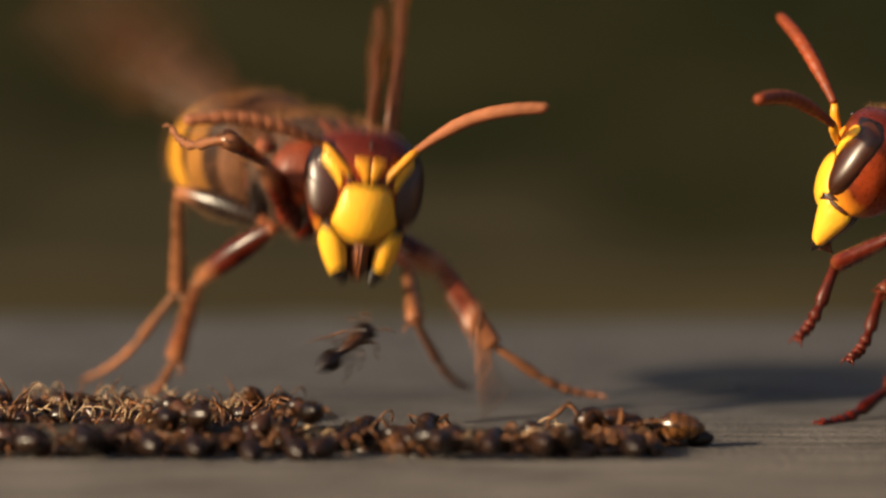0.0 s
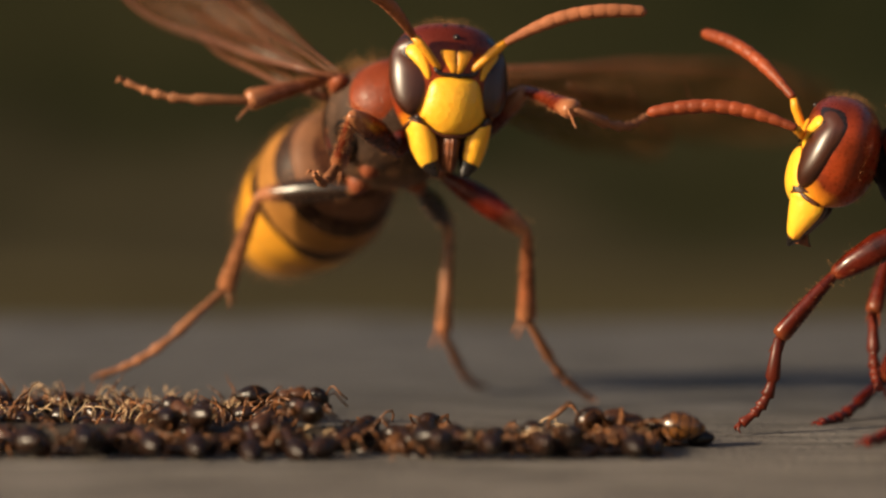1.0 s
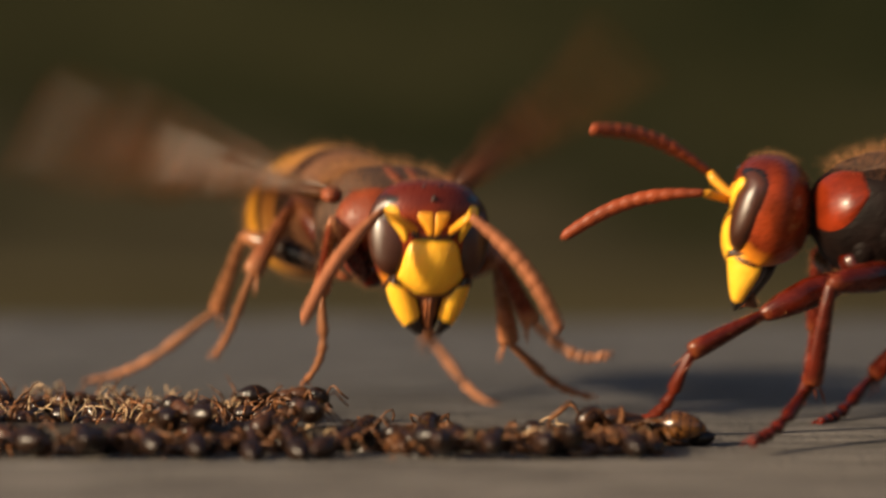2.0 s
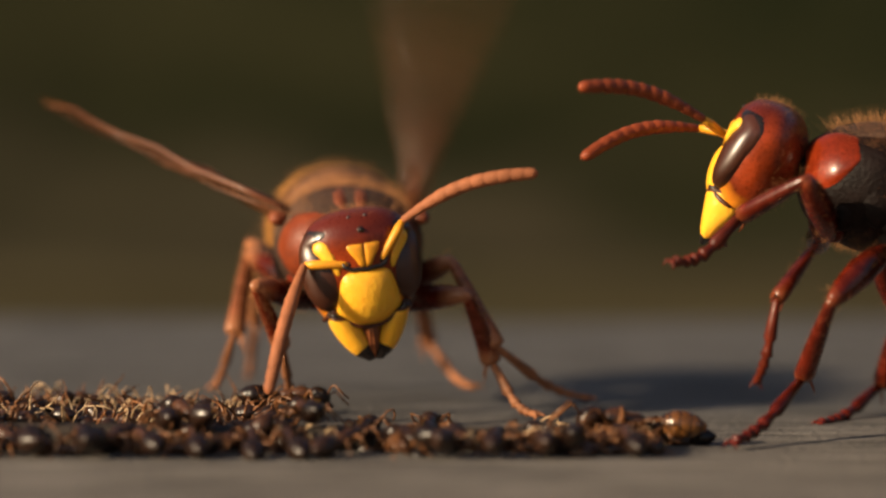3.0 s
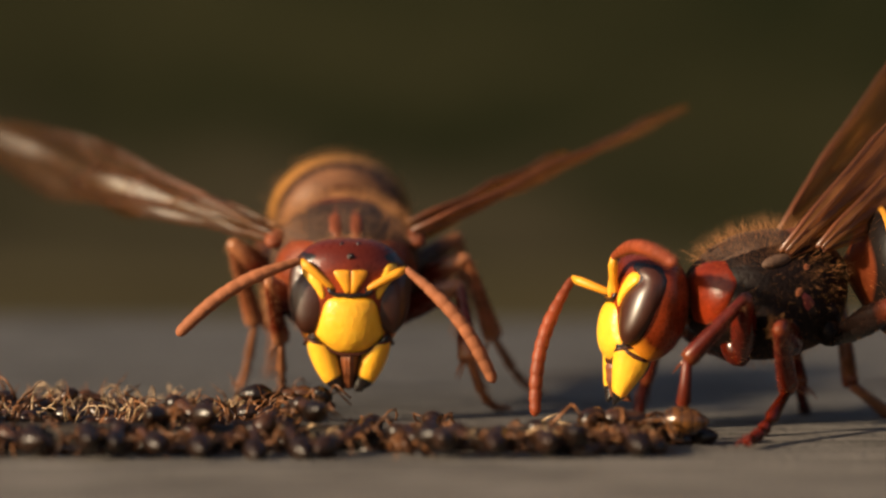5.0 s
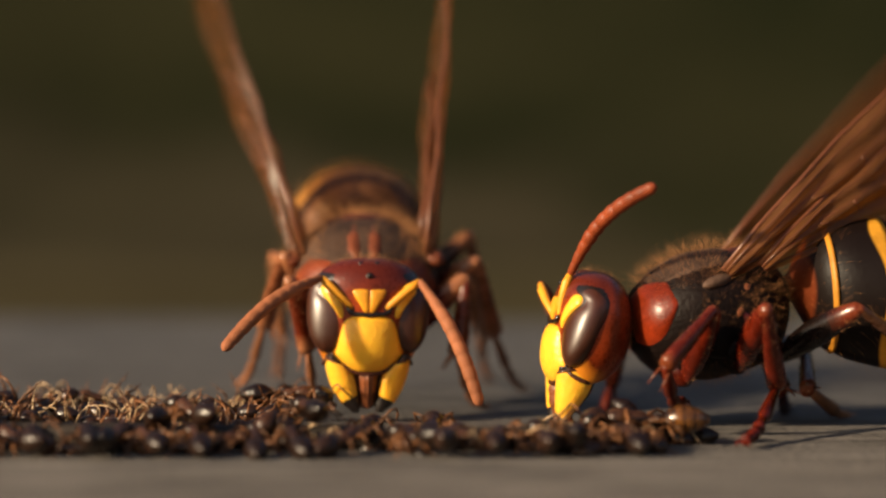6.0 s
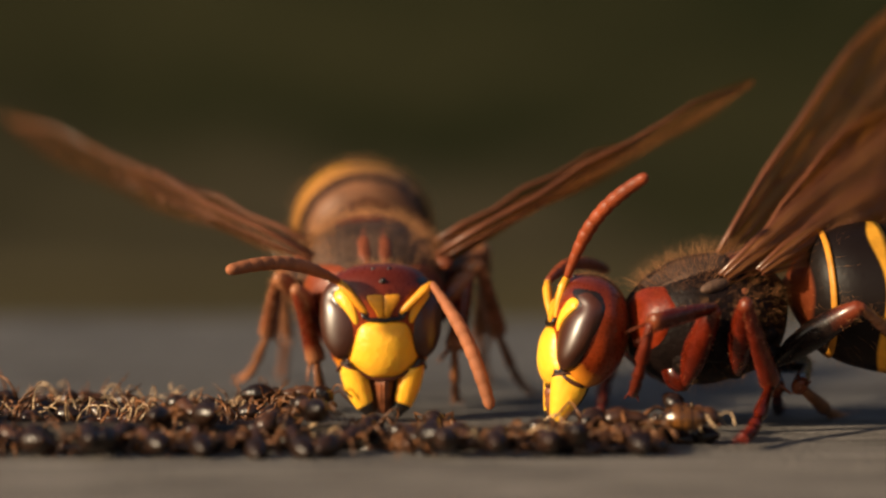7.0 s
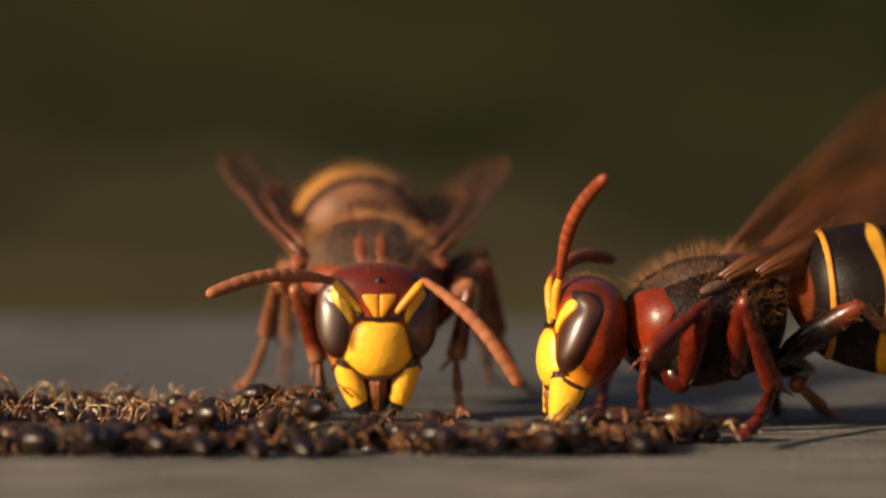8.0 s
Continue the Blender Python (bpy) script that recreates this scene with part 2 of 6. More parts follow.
def bank_material():
    """Leaf litter at the foot of the bank, dark shrubs higher up, in patches."""
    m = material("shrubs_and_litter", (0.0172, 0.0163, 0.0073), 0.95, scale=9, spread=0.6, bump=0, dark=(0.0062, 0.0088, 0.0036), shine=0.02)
    n, l = m.node_tree.nodes, m.node_tree.links
    b = n["Principled BSDF"]
    under = b.inputs["Base Color"].links[0].from_socket
    co = n.new("ShaderNodeTexCoord")
    sep = n.new("ShaderNodeSeparateXYZ")
    l.new(co.outputs["Object"], sep.inputs[0])
    ns = n.new("ShaderNodeTexNoise")
    ns.inputs["Scale"].default_value, ns.inputs["Detail"].default_value = 3.0, 4
    l.new(co.outputs["Object"], ns.inputs["Vector"])
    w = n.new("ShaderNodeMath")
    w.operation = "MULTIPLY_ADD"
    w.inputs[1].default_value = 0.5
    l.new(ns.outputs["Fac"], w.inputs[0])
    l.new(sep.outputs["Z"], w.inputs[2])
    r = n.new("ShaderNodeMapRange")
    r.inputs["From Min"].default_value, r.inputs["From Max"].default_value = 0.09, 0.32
    # pale litter climbs higher on the left: its lit patch is put into the colour
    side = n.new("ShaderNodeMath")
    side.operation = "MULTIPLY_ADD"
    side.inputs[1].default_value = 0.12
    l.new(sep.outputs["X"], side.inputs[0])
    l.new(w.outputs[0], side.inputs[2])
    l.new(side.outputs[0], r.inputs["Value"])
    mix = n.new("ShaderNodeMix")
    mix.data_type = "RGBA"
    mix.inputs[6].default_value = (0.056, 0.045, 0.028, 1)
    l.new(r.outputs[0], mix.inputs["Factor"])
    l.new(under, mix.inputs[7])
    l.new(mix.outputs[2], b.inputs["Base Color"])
    return m


BUSH = bank_material()


# ---- mesh helpers (millimetres) ----
def part(name, bm, mat, parent=None, label="", smooth=True):
    """Links a bmesh, built in millimetres, as one mesh object under a thing or a part."""
    bmesh.ops.recalc_face_normals(bm, faces=bm.faces[:])
    for v in bm.verts:
        v.co *= MM
    me = bpy.data.meshes.new(name)
    bm.to_mesh(me)
    bm.free()
    if smooth:
        me.polygons.foreach_set("use_smooth", [True] * len(me.polygons))
    me.materials.append(mat)
    ob = new(name, me)
    ob.parent = parent
    if label:
        tagged(ob, label=label)
    return ob


def fuzz(ob, start):
    """Gives the faces from start on, the hairs of a part, the colour of hair."""
    ob.data.materials.append(HAIR)
    for p in ob.data.polygons[start:]:
        p.material_index = 1


def rings_to_faces(bm, rings, close_start=True, close_end=True):
    n = len(rings[0])
    for a, b in zip(rings, rings[1:]):
        for i in range(n):
            bm.faces.new((a[i], a[(i + 1) % n], b[(i + 1) % n], b[i]))
    if close_start:
        bm.faces.new(rings[0][::-1])
    if close_end:
        bm.faces.new(rings[-1])


def loft(bm, stations, seg=28, power=2.0):
    """Skin along x. A station: x, half width, half height, centre height."""
    rings = []
    for x, ry, rz, cz in stations:
        ring = []
        for i in range(seg):
            a = 2 * math.pi * i / seg
            c, s = math.cos(a), math.sin(a)
            ring.append(bm.verts.new((x, ry * math.copysign(abs(c) ** (2 / power), c),
                                      cz + rz * math.copysign(abs(s) ** (2 / power), s))))
        rings.append(ring)
    rings_to_faces(bm, rings)


def smooth_stations(keys, n):
    """Even steps along a smooth line through key stations."""
    xs = [k[0] for k in keys]
    out = []
    for i in range(n + 1):
        u = i / n
        u = 0.5 - 0.5 * math.cos(math.pi * u)
        x = xs[0] + (xs[-1] - xs[0]) * u
        out.append((x, *[cubic(x, [(k[0], k[j]) for k in keys]) for j in (1, 2, 3)]))
    return out


def cubic(t, rows):
    """Monotone cubic through rows (t, value), t rising or falling."""
    if rows[0][0] > rows[-1][0]:
        rows = rows[::-1]
    if t <= rows[0][0]:
        return rows[0][1]
    if t >= rows[-1][0]:
        return rows[-1][1]
    d = [(b[1] - a[1]) / (b[0] - a[0]) for a, b in zip(rows, rows[1:])]

    def slope(i):
        if i == 0 or i == len(rows) - 1:
            return 0.0 if i else d[0] * 0.5
        p, q = d[i - 1], d[i]
        return 0.0 if p * q <= 0 else 2 * p * q / (p + q)

    for i in range(len(rows) - 1):
        if t <= rows[i + 1][0]:
            h = rows[i + 1][0] - rows[i][0]
            u = (t - rows[i][0]) / h
            return ((2 * u ** 3 - 3 * u ** 2 + 1) * rows[i][1] + (u ** 3 - 2 * u ** 2 + u) * h * slope(i)
                    + (-2 * u ** 3 + 3 * u ** 2) * rows[i + 1][1] + (u ** 3 - u ** 2) * h * slope(i + 1))


def tube(bm, pts, radii, seg=10, flat=1.0):
    """A tapered tube along points; flat squeezes it sideways."""
    pts = [Vector(p) for p in pts]
    rings, side = [], None
    for i, p in enumerate(pts):
        d = (pts[min(i + 1, len(pts) - 1)] - pts[max(i - 1, 0)]).normalized()
        if side is None:
            side = d.orthogonal().normalized() if abs(d.y) > 0.9 else Vector((0, 1, 0))
        side = (side - d * side.dot(d)).normalized()
        up = d.cross(side)
        r = max(radii[i], 0.004)
        rings.append([bm.verts.new(p + (side * math.cos(2 * math.pi * k / seg) * flat
                                        + up * math.sin(2 * math.pi * k / seg)) * r) for k in range(seg)])
    rings_to_faces(bm, rings)


def ball(bm, centre, semi, turn=None, u=20, v=14):
    m = Matrix.Translation(centre) @ (turn or Matrix()).to_4x4() @ Matrix.Diagonal((*semi, 1))
    bmesh.ops.create_uvsphere(bm, u_segments=u, v_segments=v, radius=1, matrix=m)


# ---- the hornet's head: surface of the capsule, x forward, y to its left, z up ----
def head_width(z):
    return 2.96 - (0.58 * min(1, max(0, -z / 2.75)) ** 1.6) - 0.25 * max(0, z / 2.7) ** 2


def head_round(z):
    """How full the capsule is at a height: 1 in the middle, falling towards crown and mouth."""
    return max(1 - abs(z / (2.78 if z > 0 else 3.8)) ** 3.6, 0.0) ** (1 / 2.6)


def head_point(a, z):
    """The place on the capsule at a radians round from the front."""
    c, q = math.cos(a), math.sin(a)
    k = head_round(z)
    kr = max(1 - abs(z / 2.78) ** 2.2, 0.0) ** (1 / 2.2)
    if c > 0:
        return Vector((1.85 * k * c, math.copysign(abs(q) ** (2 / 1.8), q) * head_width(z) * k, z))
    return Vector((-2.1 * kr * abs(c) ** (2 / 2.3), math.copysign(abs(q) ** (2 / 2.3), q) * head_width(z) * k, z))


def head_front(y, z):
    k = head_round(z)
    q = 1 - (abs(y) / max(head_width(z) * k, 0.05)) ** 1.8
    return 1.85 * k * max(q, 0.0) ** 0.5


def cheek_plate(bm, rows, s, lift, sink=0.10, cols=16, edge=2.4, ends=None, lean=0.0):
    """A domed plate on the side of the capsule. rows: z, first and last angle from the front, degrees. lean: an eye, fullest behind its middle."""
    grid = []
    for i, (z, a0, a1) in enumerate(rows):
        v = i / (len(rows) - 1)
        line = []
        for j in range(cols + 1):
            u = j / cols
            p = head_point(radians(a0 + (a1 - a0) * u), z)
            out = Vector((p.x / 3.8, p.y / 9.0, 0.35 * p.z / 7.6)).normalized()
            k = max(1 - abs(2 * u - 1) ** edge, 0.0) ** 0.5 * max(1 - abs(2 * v - 1) ** (ends or edge), 0.0) ** 0.5
            if lean:
                k = math.sin(math.pi * u ** 1.2) ** 0.62 * max(1 - abs(2 * v - 1) ** ends, 0.0) ** 0.5 if 0 < u < 1 else 0.0
            p = p + out * (-sink + (lift - lean * z + sink) * k)
            line.append(bm.verts.new((p.x, s * p.y, p.z)))
        grid.append(line)
    for a, b in zip(grid, grid[1:]):
        for j in range(cols):
            bm.faces.new((a[j], a[j + 1], b[j + 1], b[j]))


def shield(bm, rows, lift, sink=0.12, cols=12, edge=4.0):
    """A plate that follows the face. rows: z, left y, right y. It stands lift proud in the middle and dips under at its rim."""
    grid = []
    for i, (z, y0, y1) in enumerate(rows):
        line = []
        for j in range(cols + 1):
            u = j / cols
            y = y0 + (y1 - y0) * u
            v = i / (len(rows) - 1)
            k = max(1 - abs(2 * u - 1) ** edge, 0.0) ** 0.5 * max(1 - abs(2 * v - 1) ** edge, 0.0) ** 0.5
            line.append(bm.verts.new((head_front(y, z) - sink + (lift + sink) * k, y, z)))
        grid.append(line)
    for a, b in zip(grid, grid[1:]):
        for j in range(cols):
            bm.faces.new((a[j], a[j + 1], b[j + 1], b[j]))


def spread_rows(keys, n):
    """n + 1 even rows through key rows (z, y0, y1)."""
    z0, z1 = keys[0][0], keys[-1][0]
    out = []
    for i in range(n + 1):
        z = z0 + (z1 - z0) * i / n
        out.append((z, cubic(z, [(k[0], k[1]) for k in keys]), cubic(z, [(k[0], k[2]) for k in keys])))
    return out


def hairs(bm, spots, length, width, rng, lean=0.25):
    """Thin tapering spikes. spots: (place, normal)."""
    for p, nrm in spots:
        d = (nrm + Vector((rng.gauss(0, lean), rng.gauss(0, lean), rng.gauss(0, lean)))).normalized()
        s = d.orthogonal().normalized()
        q = d.cross(s)
        ln = length * rng.uniform(0.5, 1.25)
        w = width * rng.uniform(0.7, 1.2)
        bend = Vector((rng.gauss(0, 0.12), rng.gauss(0, 0.12), rng.gauss(0, 0.1))) * ln
        base = [bm.verts.new(p + (s * math.cos(a) + q * math.sin(a)) * w) for a in (0, 2.1, 4.2)]
        mid = [bm.verts.new(p + d * ln * 0.55 + bend * 0.4 + (s * math.cos(a) + q * math.sin(a)) * w * 0.7) for a in (0, 2.1, 4.2)]
        tip = bm.verts.new(p + d * ln + bend)
        for i in range(3):
            j = (i + 1) % 3
            bm.faces.new((base[i], base[j], mid[j], mid[i]))
            bm.faces.new((mid[i], mid[j], tip))


def ellipsoid_spots(centre, semi, count, rng, keep):
    out = []
    while len(out) < count:
        v = Vector((rng.gauss(0, 1), rng.gauss(0, 1), rng.gauss(0, 1))).normalized()
        p = Vector((v.x * semi[0], v.y * semi[1], v.z * semi[2]))
        nrm = Vector((v.x / semi[0], v.y / semi[1], v.z / semi[2])).normalized()
        if keep(v, p):
            out.append((p + Vector(centre), nrm))
    return out


# ---- hornet ----
NECK_BODY = Vector((4.5, 0, 0.1))        # where the head hangs on the thorax
NECK_HEAD = Vector((-1.8, 0, -0.15))      # the same place in the head's own space
WAIST = Vector((-3.9, 0, 0.1))
SOCKET = Vector((1.66, 0.86, 0.32))      # antenna socket of the left side
SCAPE, FLAG = 2.2, 7.3
HIPS = {"fore": Vector((2.4, 1.9, -2.9)), "mid": Vector((-0.3, 2.2, -3.0)), "hind": Vector((-2.2, 1.9, -3.1))}
LEGS = {"fore": (5.1, 4.1, 5.0), "mid": (5.6, 5.0, 6.9), "hind": (5.8, 6.0, 9.0)}
WING_ROOT = {"fore": Vector((1.3, 3.1, 1.7)), "hind": Vector((-0.5, 2.9, 1.4))}


def build_head(hornet, rng, pale):
    bm = bmesh.new()
    rings, seg, n = [], 48, 30
    for i in range(n + 1):
        z = 2.78 * math.sin((-1 + 2 * i / n) * math.pi / 2) * 0.999
        rings.append([bm.verts.new(head_point(2 * math.pi * j / seg, z)) for j in range(seg)])
    rings_to_faces(bm, rings)
    head = part("head", bm, HEAD, hornet, "chestnut red head with yellow face")
    # three small eyes on the crown, in a dark patch
    for x, y, z in ((head_front(0, 1.98), 0, 1.98), (0.95, 0.42, 2.52), (0.95, -0.42, 2.52)):
        bm = bmesh.new()
        ball(bm, (x + 0.02, y, z), (0.13, 0.14, 0.14), u=14, v=10)
        part("ocellus", bm, BLACK, head, "tiny black shining simple eye")
    bm = bmesh.new()
    shield(bm, spread_rows([(2.2, -0.16, 0.16), (1.98, -0.24, 0.24), (1.78, -0.16, 0.16)], 8), 0.03, 0.05, 8, 2.2)
    part("crown_patch", bm, SEAM, head, "dark patch round the simple eye")
    # yellow plates of the face
    bm = bmesh.new()
    rows = [(-0.04, 0.70), (-0.14, 1.06), (-0.45, 1.34), (-1.0, 1.50), (-1.6, 1.64), (-2.02, 1.74), (-2.28, 1.64), (-2.52, 1.34), (-2.78, 0.98), (-2.98, 0.66)]
    shield(bm, spread_rows([(z, -y, y) for z, y in rows], 36), 0.42, 0.08, 32, 2.3)
    part("clypeus", bm, YELLOW, head, "bright yellow domed face plate")
    for s in (1, -1):
        bm = bmesh.new()
        rows = [(1.36, -0.02, 0.74), (1.24, -0.02, 0.92), (0.9, -0.02, 0.78), (0.5, -0.02, 0.50), (0.2, -0.02, 0.34), (0.06, -0.02, 0.22)]
        shield(bm, spread_rows([(z, min(s * a, s * b), max(s * a, s * b)) for z, a, b in rows], 14), 0.12, 0.08, 12, 3.0)
        part("brow_plate", bm, ORANGE, head, "orange-yellow brow plate")
    # dark seams: over the face plate from socket to socket, under it, and from the eyes down
    for line, r, mat, label in (
            ([(0.42, 1.16), (0.16, 1.0), (0.04, 0.7), (0.05, 0.35), (-0.02, 0.0)], 0.12, BLACK, "black seam above the face plate"),
            ([(-1.95, 1.90), (-2.16, 1.80), (-2.42, 1.52), (-2.62, 1.24), (-2.86, 0.92), (-3.02, 0.5), (-3.04, 0.0)], 0.10, SEAM, "dark brown seam under the face plate")):
        line = line + [(z, -y) for z, y in line[-2::-1]]
        bm = bmesh.new()
        tube(bm, [(head_front(y, z) + 0.09, y, z) for z, y in line], [r * 0.6] + [r] * (len(line) - 2) + [r * 0.6], 8)
        part("face_seam", bm, mat, head, label)
    for s in (1, -1):
        eye = [(2.18, 58, 82), (2.02, 44, 91), (1.78, 43, 96), (1.52, 53, 98), (1.3, 61, 99), (1.1, 59, 98.5), (0.8, 50, 97), (0.5, 42, 95), (0.1, 36, 92),
               (-0.4, 33, 88), (-1.0, 34, 82), (-1.5, 38, 75), (-1.88, 45, 67), (-2.06, 52, 61)]
        bm = bmesh.new()
        cheek_plate(bm, spread_rows(eye, 44), s, 0.32, 0.06, 34, 2.0, 4.0, 0.14)
        part("compound_eye", bm, EYE, head, "large glossy dark brown kidney-shaped eye")
        bm = bmesh.new()
        cheek_plate(bm, spread_rows([(z * 1.03, a - 1.2, b + 2.6) for z, a, b in eye], 30), s, 0.04, 0.06, 20, 5.0)
        part("eye_rim", bm, BLACK, head, "black rim round the eye")
        bm = bmesh.new()
        cheek_plate(bm, spread_rows([(1.62, 47, 57), (1.42, 41, 62), (1.15, 37, 61), (0.85, 33, 53), (0.5, 30, 44), (0.1, 28, 37), (-0.25, 29, 33)], 24), s, 0.15, 0.08, 12, 2.6)
        part("eye_crescent", bm, YELLOW, head, "yellow crescent in the notch of the eye")
        # the jaw's hinge under the eye, and the seam behind it
        bm = bmesh.new()
        p = head_point(radians(54), -2.2)
        ball(bm, (p.x * 1.04, s * p.y * 1.04, p.z), (0.19, 0.19, 0.17), None, 14, 10)
        part("jaw_hinge", bm, BACK, head, "dark knob where the jaw hinges")
        bm = bmesh.new()
        pts = [head_point(radians(a), z) for a, z in ((52, -2.22), (60, -2.40), (70, -2.54), (80, -2.64), (90, -2.72))]
        tube(bm, [(p.x * 1.07 + 0.02, s * p.y * 1.07, p.z) for p in pts], [0.10, 0.12, 0.12, 0.11, 0.07], 8)
        part("cheek_seam", bm, SEAM, head, "dark seam between cheek and jaw")
        # mandible: hinged at the lower corner of the face; rows: way down, inner and outer edge, thickness
        keys = [(0.0, 1.60, 2.12, 0.70), (0.4, 1.10, 2.14, 0.94), (0.8, 0.70, 2.10, 0.92), (1.2, 0.54, 2.00, 0.84), (1.6, 0.48, 1.86, 0.70),
                (2.2, 0.44, 1.56, 0.46), (2.6, 0.40, 1.28, 0.30), (2.95, 0.46, 0.85, 0.10)]

        def jaw_at(d):
            a, b, th = [cubic(d, [(k[0], k[q]) for k in keys]) for q in (1, 2, 3)]
            return (a + b) / 2 - 1.40, (b - a) / 2, th

        bm = bmesh.new()
        rings = []
        for i in range(29):
            d = 2.95 * i / 28
            mid, w, th = jaw_at(d)
            rings.append([bm.verts.new((math.cos(2 * math.pi * j / 40) * th + 0.40 - th - 0.05 * d - 0.02 * d * d, s * (mid + math.sin(2 * math.pi * j / 40) * w), 0.1 - d))
                          for j in range(40)])
        rings_to_faces(bm, rings)
        jaw = part("mandible", bm, BLACK, head, "yellow jaw with black cutting edge")
        jaw.matrix_basis = pose(1.16 * MM, s * 1.40 * MM, -2.20 * MM)
        # the yellow outer face of the jaw is its own shell, cut off aslant along the face plate
        bm = bmesh.new()
        grid = []
        for i in range(33):
            line = []
            for j in range(41):
                u = -1 + 2 * j / 40
                d0 = 0.0 + 0.48 * ((1 - u) / 2) ** 1.2 + 0.3 * max(0, u - 0.4)
                d1 = 2.42 + 0.34 * u - 0.5 * max(0, u - 0.5)
                d = d0 + (d1 - d0) * i / 32
                mid, w, th = jaw_at(d)
                a = radians(46 + 100 * u)         # from the inner front edge round to the cheek side
                rim = min(1, (1 - abs(u)) / 0.2, min(i, 32 - i) / 4)
                g = 1.0 + 0.055 * rim * (2 - rim)
                line.append(bm.verts.new((math.cos(a) * th * g + 0.40 - th - 0.05 * d - 0.02 * d * d, s * (mid + math.sin(a) * w * g), 0.1 - d)))
            grid.append(line)
        for a, b in zip(grid, grid[1:]):
            for j in range(40):
                bm.faces.new((a[j], a[j + 1], b[j + 1], b[j]))
        rim_grid = [[v.co.copy() for v in line] for line in grid]
        shell = part("mandible_plate", bm, YELLOW, head, "yellow outer plate of the jaw")
        shell.matrix_basis = jaw.matrix_basis.copy()
        bm = bmesh.new()
        edge = [r[0] for r in rim_grid[24::-4]] + rim_grid[0][4::4]
        tube(bm, edge, [0.05] + [0.075] * (len(edge) - 2) + [0.05], 8)
        rim_part = part("mandible_rim", bm, SEAM, head, "dark red-brown rim of the jaw")
        rim_part.matrix_basis = jaw.matrix_basis.copy()
        jaw["side"], shell["side"], rim_part["side"] = s, s, s
    bm = bmesh.new()
    grid = []
    for i in range(16):
        u = i / 15
        half = 0.68 - 0.10 * u - 0.35 * max(0, u - 0.85) * 4
        grid.append([bm.verts.new((1.48 + 0.16 * math.sin(u * 3) - 0.5 * u * u - 0.9 * (v / 10) ** 2 + 0.055 * math.cos(v * 1.9) + 0.03 * math.sin(u * 23),
                                   half * v / 10, -2.55 - 2.35 * u)) for v in range(-10, 11)])
    for a, b in zip(grid, grid[1:]):
        for j in range(20):
            bm.faces.new((a[j], a[j + 1], b[j + 1], b[j]))
    bm.faces.new([r[0] for r in grid] + [r[-1] for r in grid[::-1]])
    part("labrum", bm, MOUTH, head, "ridged brown tongue between the jaws")
    for s in (1, -1):
        bm = bmesh.new()
        tube(bm, [(0.2, s * 0.8, -2.6), (0.3, s * 1.0, -3.4), (0.5, s * 0.95, -4.0), (0.8, s * 0.9, -4.5)], [0.14, 0.12, 0.10, 0.05], 8)
        part("palp", bm, DARK, head, "thin dark feeler under the jaw")
    # short hairs on cheeks and crown
    bm = bmesh.new()
    spots = ellipsoid_spots((0, 0, 0), (2.0, 2.95, 2.7), 900, rng, lambda v, p: v.x < -0.62 or (v.z > 0.8 and v.x < 0.5))
    hairs(bm, spots, 0.5, 0.0042, rng)
    part("head_hair", bm, HAIR, head, "fine golden hairs")
    for s in (1, -1):
        bm = bmesh.new()
        ball(bm, (1.60, s * 0.86, 0.30), (0.20, 0.25, 0.25), None, 14, 10)
        part("antenna_socket", bm, BLACK, head, "black ring at the antenna's root")
        bm = bmesh.new()
        tube(bm, [(0, 0, 0), (0.25, 0, 0.02), (1.0, 0, 0.10), (1.7, 0, 0.08), (SCAPE, 0, 0)], [0.14, 0.19, 0.22, 0.24, 0.17], 12)
        part("scape", bm, ORANGE, head, "orange-yellow first antenna joint")["side"] = s
        bm = bmesh.new()
        pts, rad = [], []
        joints = 11
        for i in range(joints):
            last = i == joints - 1
            for k, r in ((0.03, 0.94), (0.3, 1.0), (0.6, 0.95), (0.85, 0.7)) if last else ((0.03, 0.93), (0.22, 1.0), (0.72, 1.03), (0.97, 0.97)) if pale else ((0.03, 0.89), (0.22, 0.99), (0.72, 1.05), (0.97, 0.95)):
                u = (i + k) / joints
                w = 0.19 + 0.16 * min(1, u * 3.0) - 0.06 * max(0, u - 0.75) * 4
                pts.append((FLAG * u, 0, 0.9 * math.sin(math.pi * u) ** 1.0 * 0.75))
                rad.append(w * r)
        pts.append((FLAG * 1.0, 0, 0.0))
        rad.append(0.06)
        tube(bm, pts, rad, 14)
        part("flagellum", bm, ANTENNA_PALE if pale else ANTENNA, head, "long ringed rust-orange antenna whip")["side"] = s
    return head


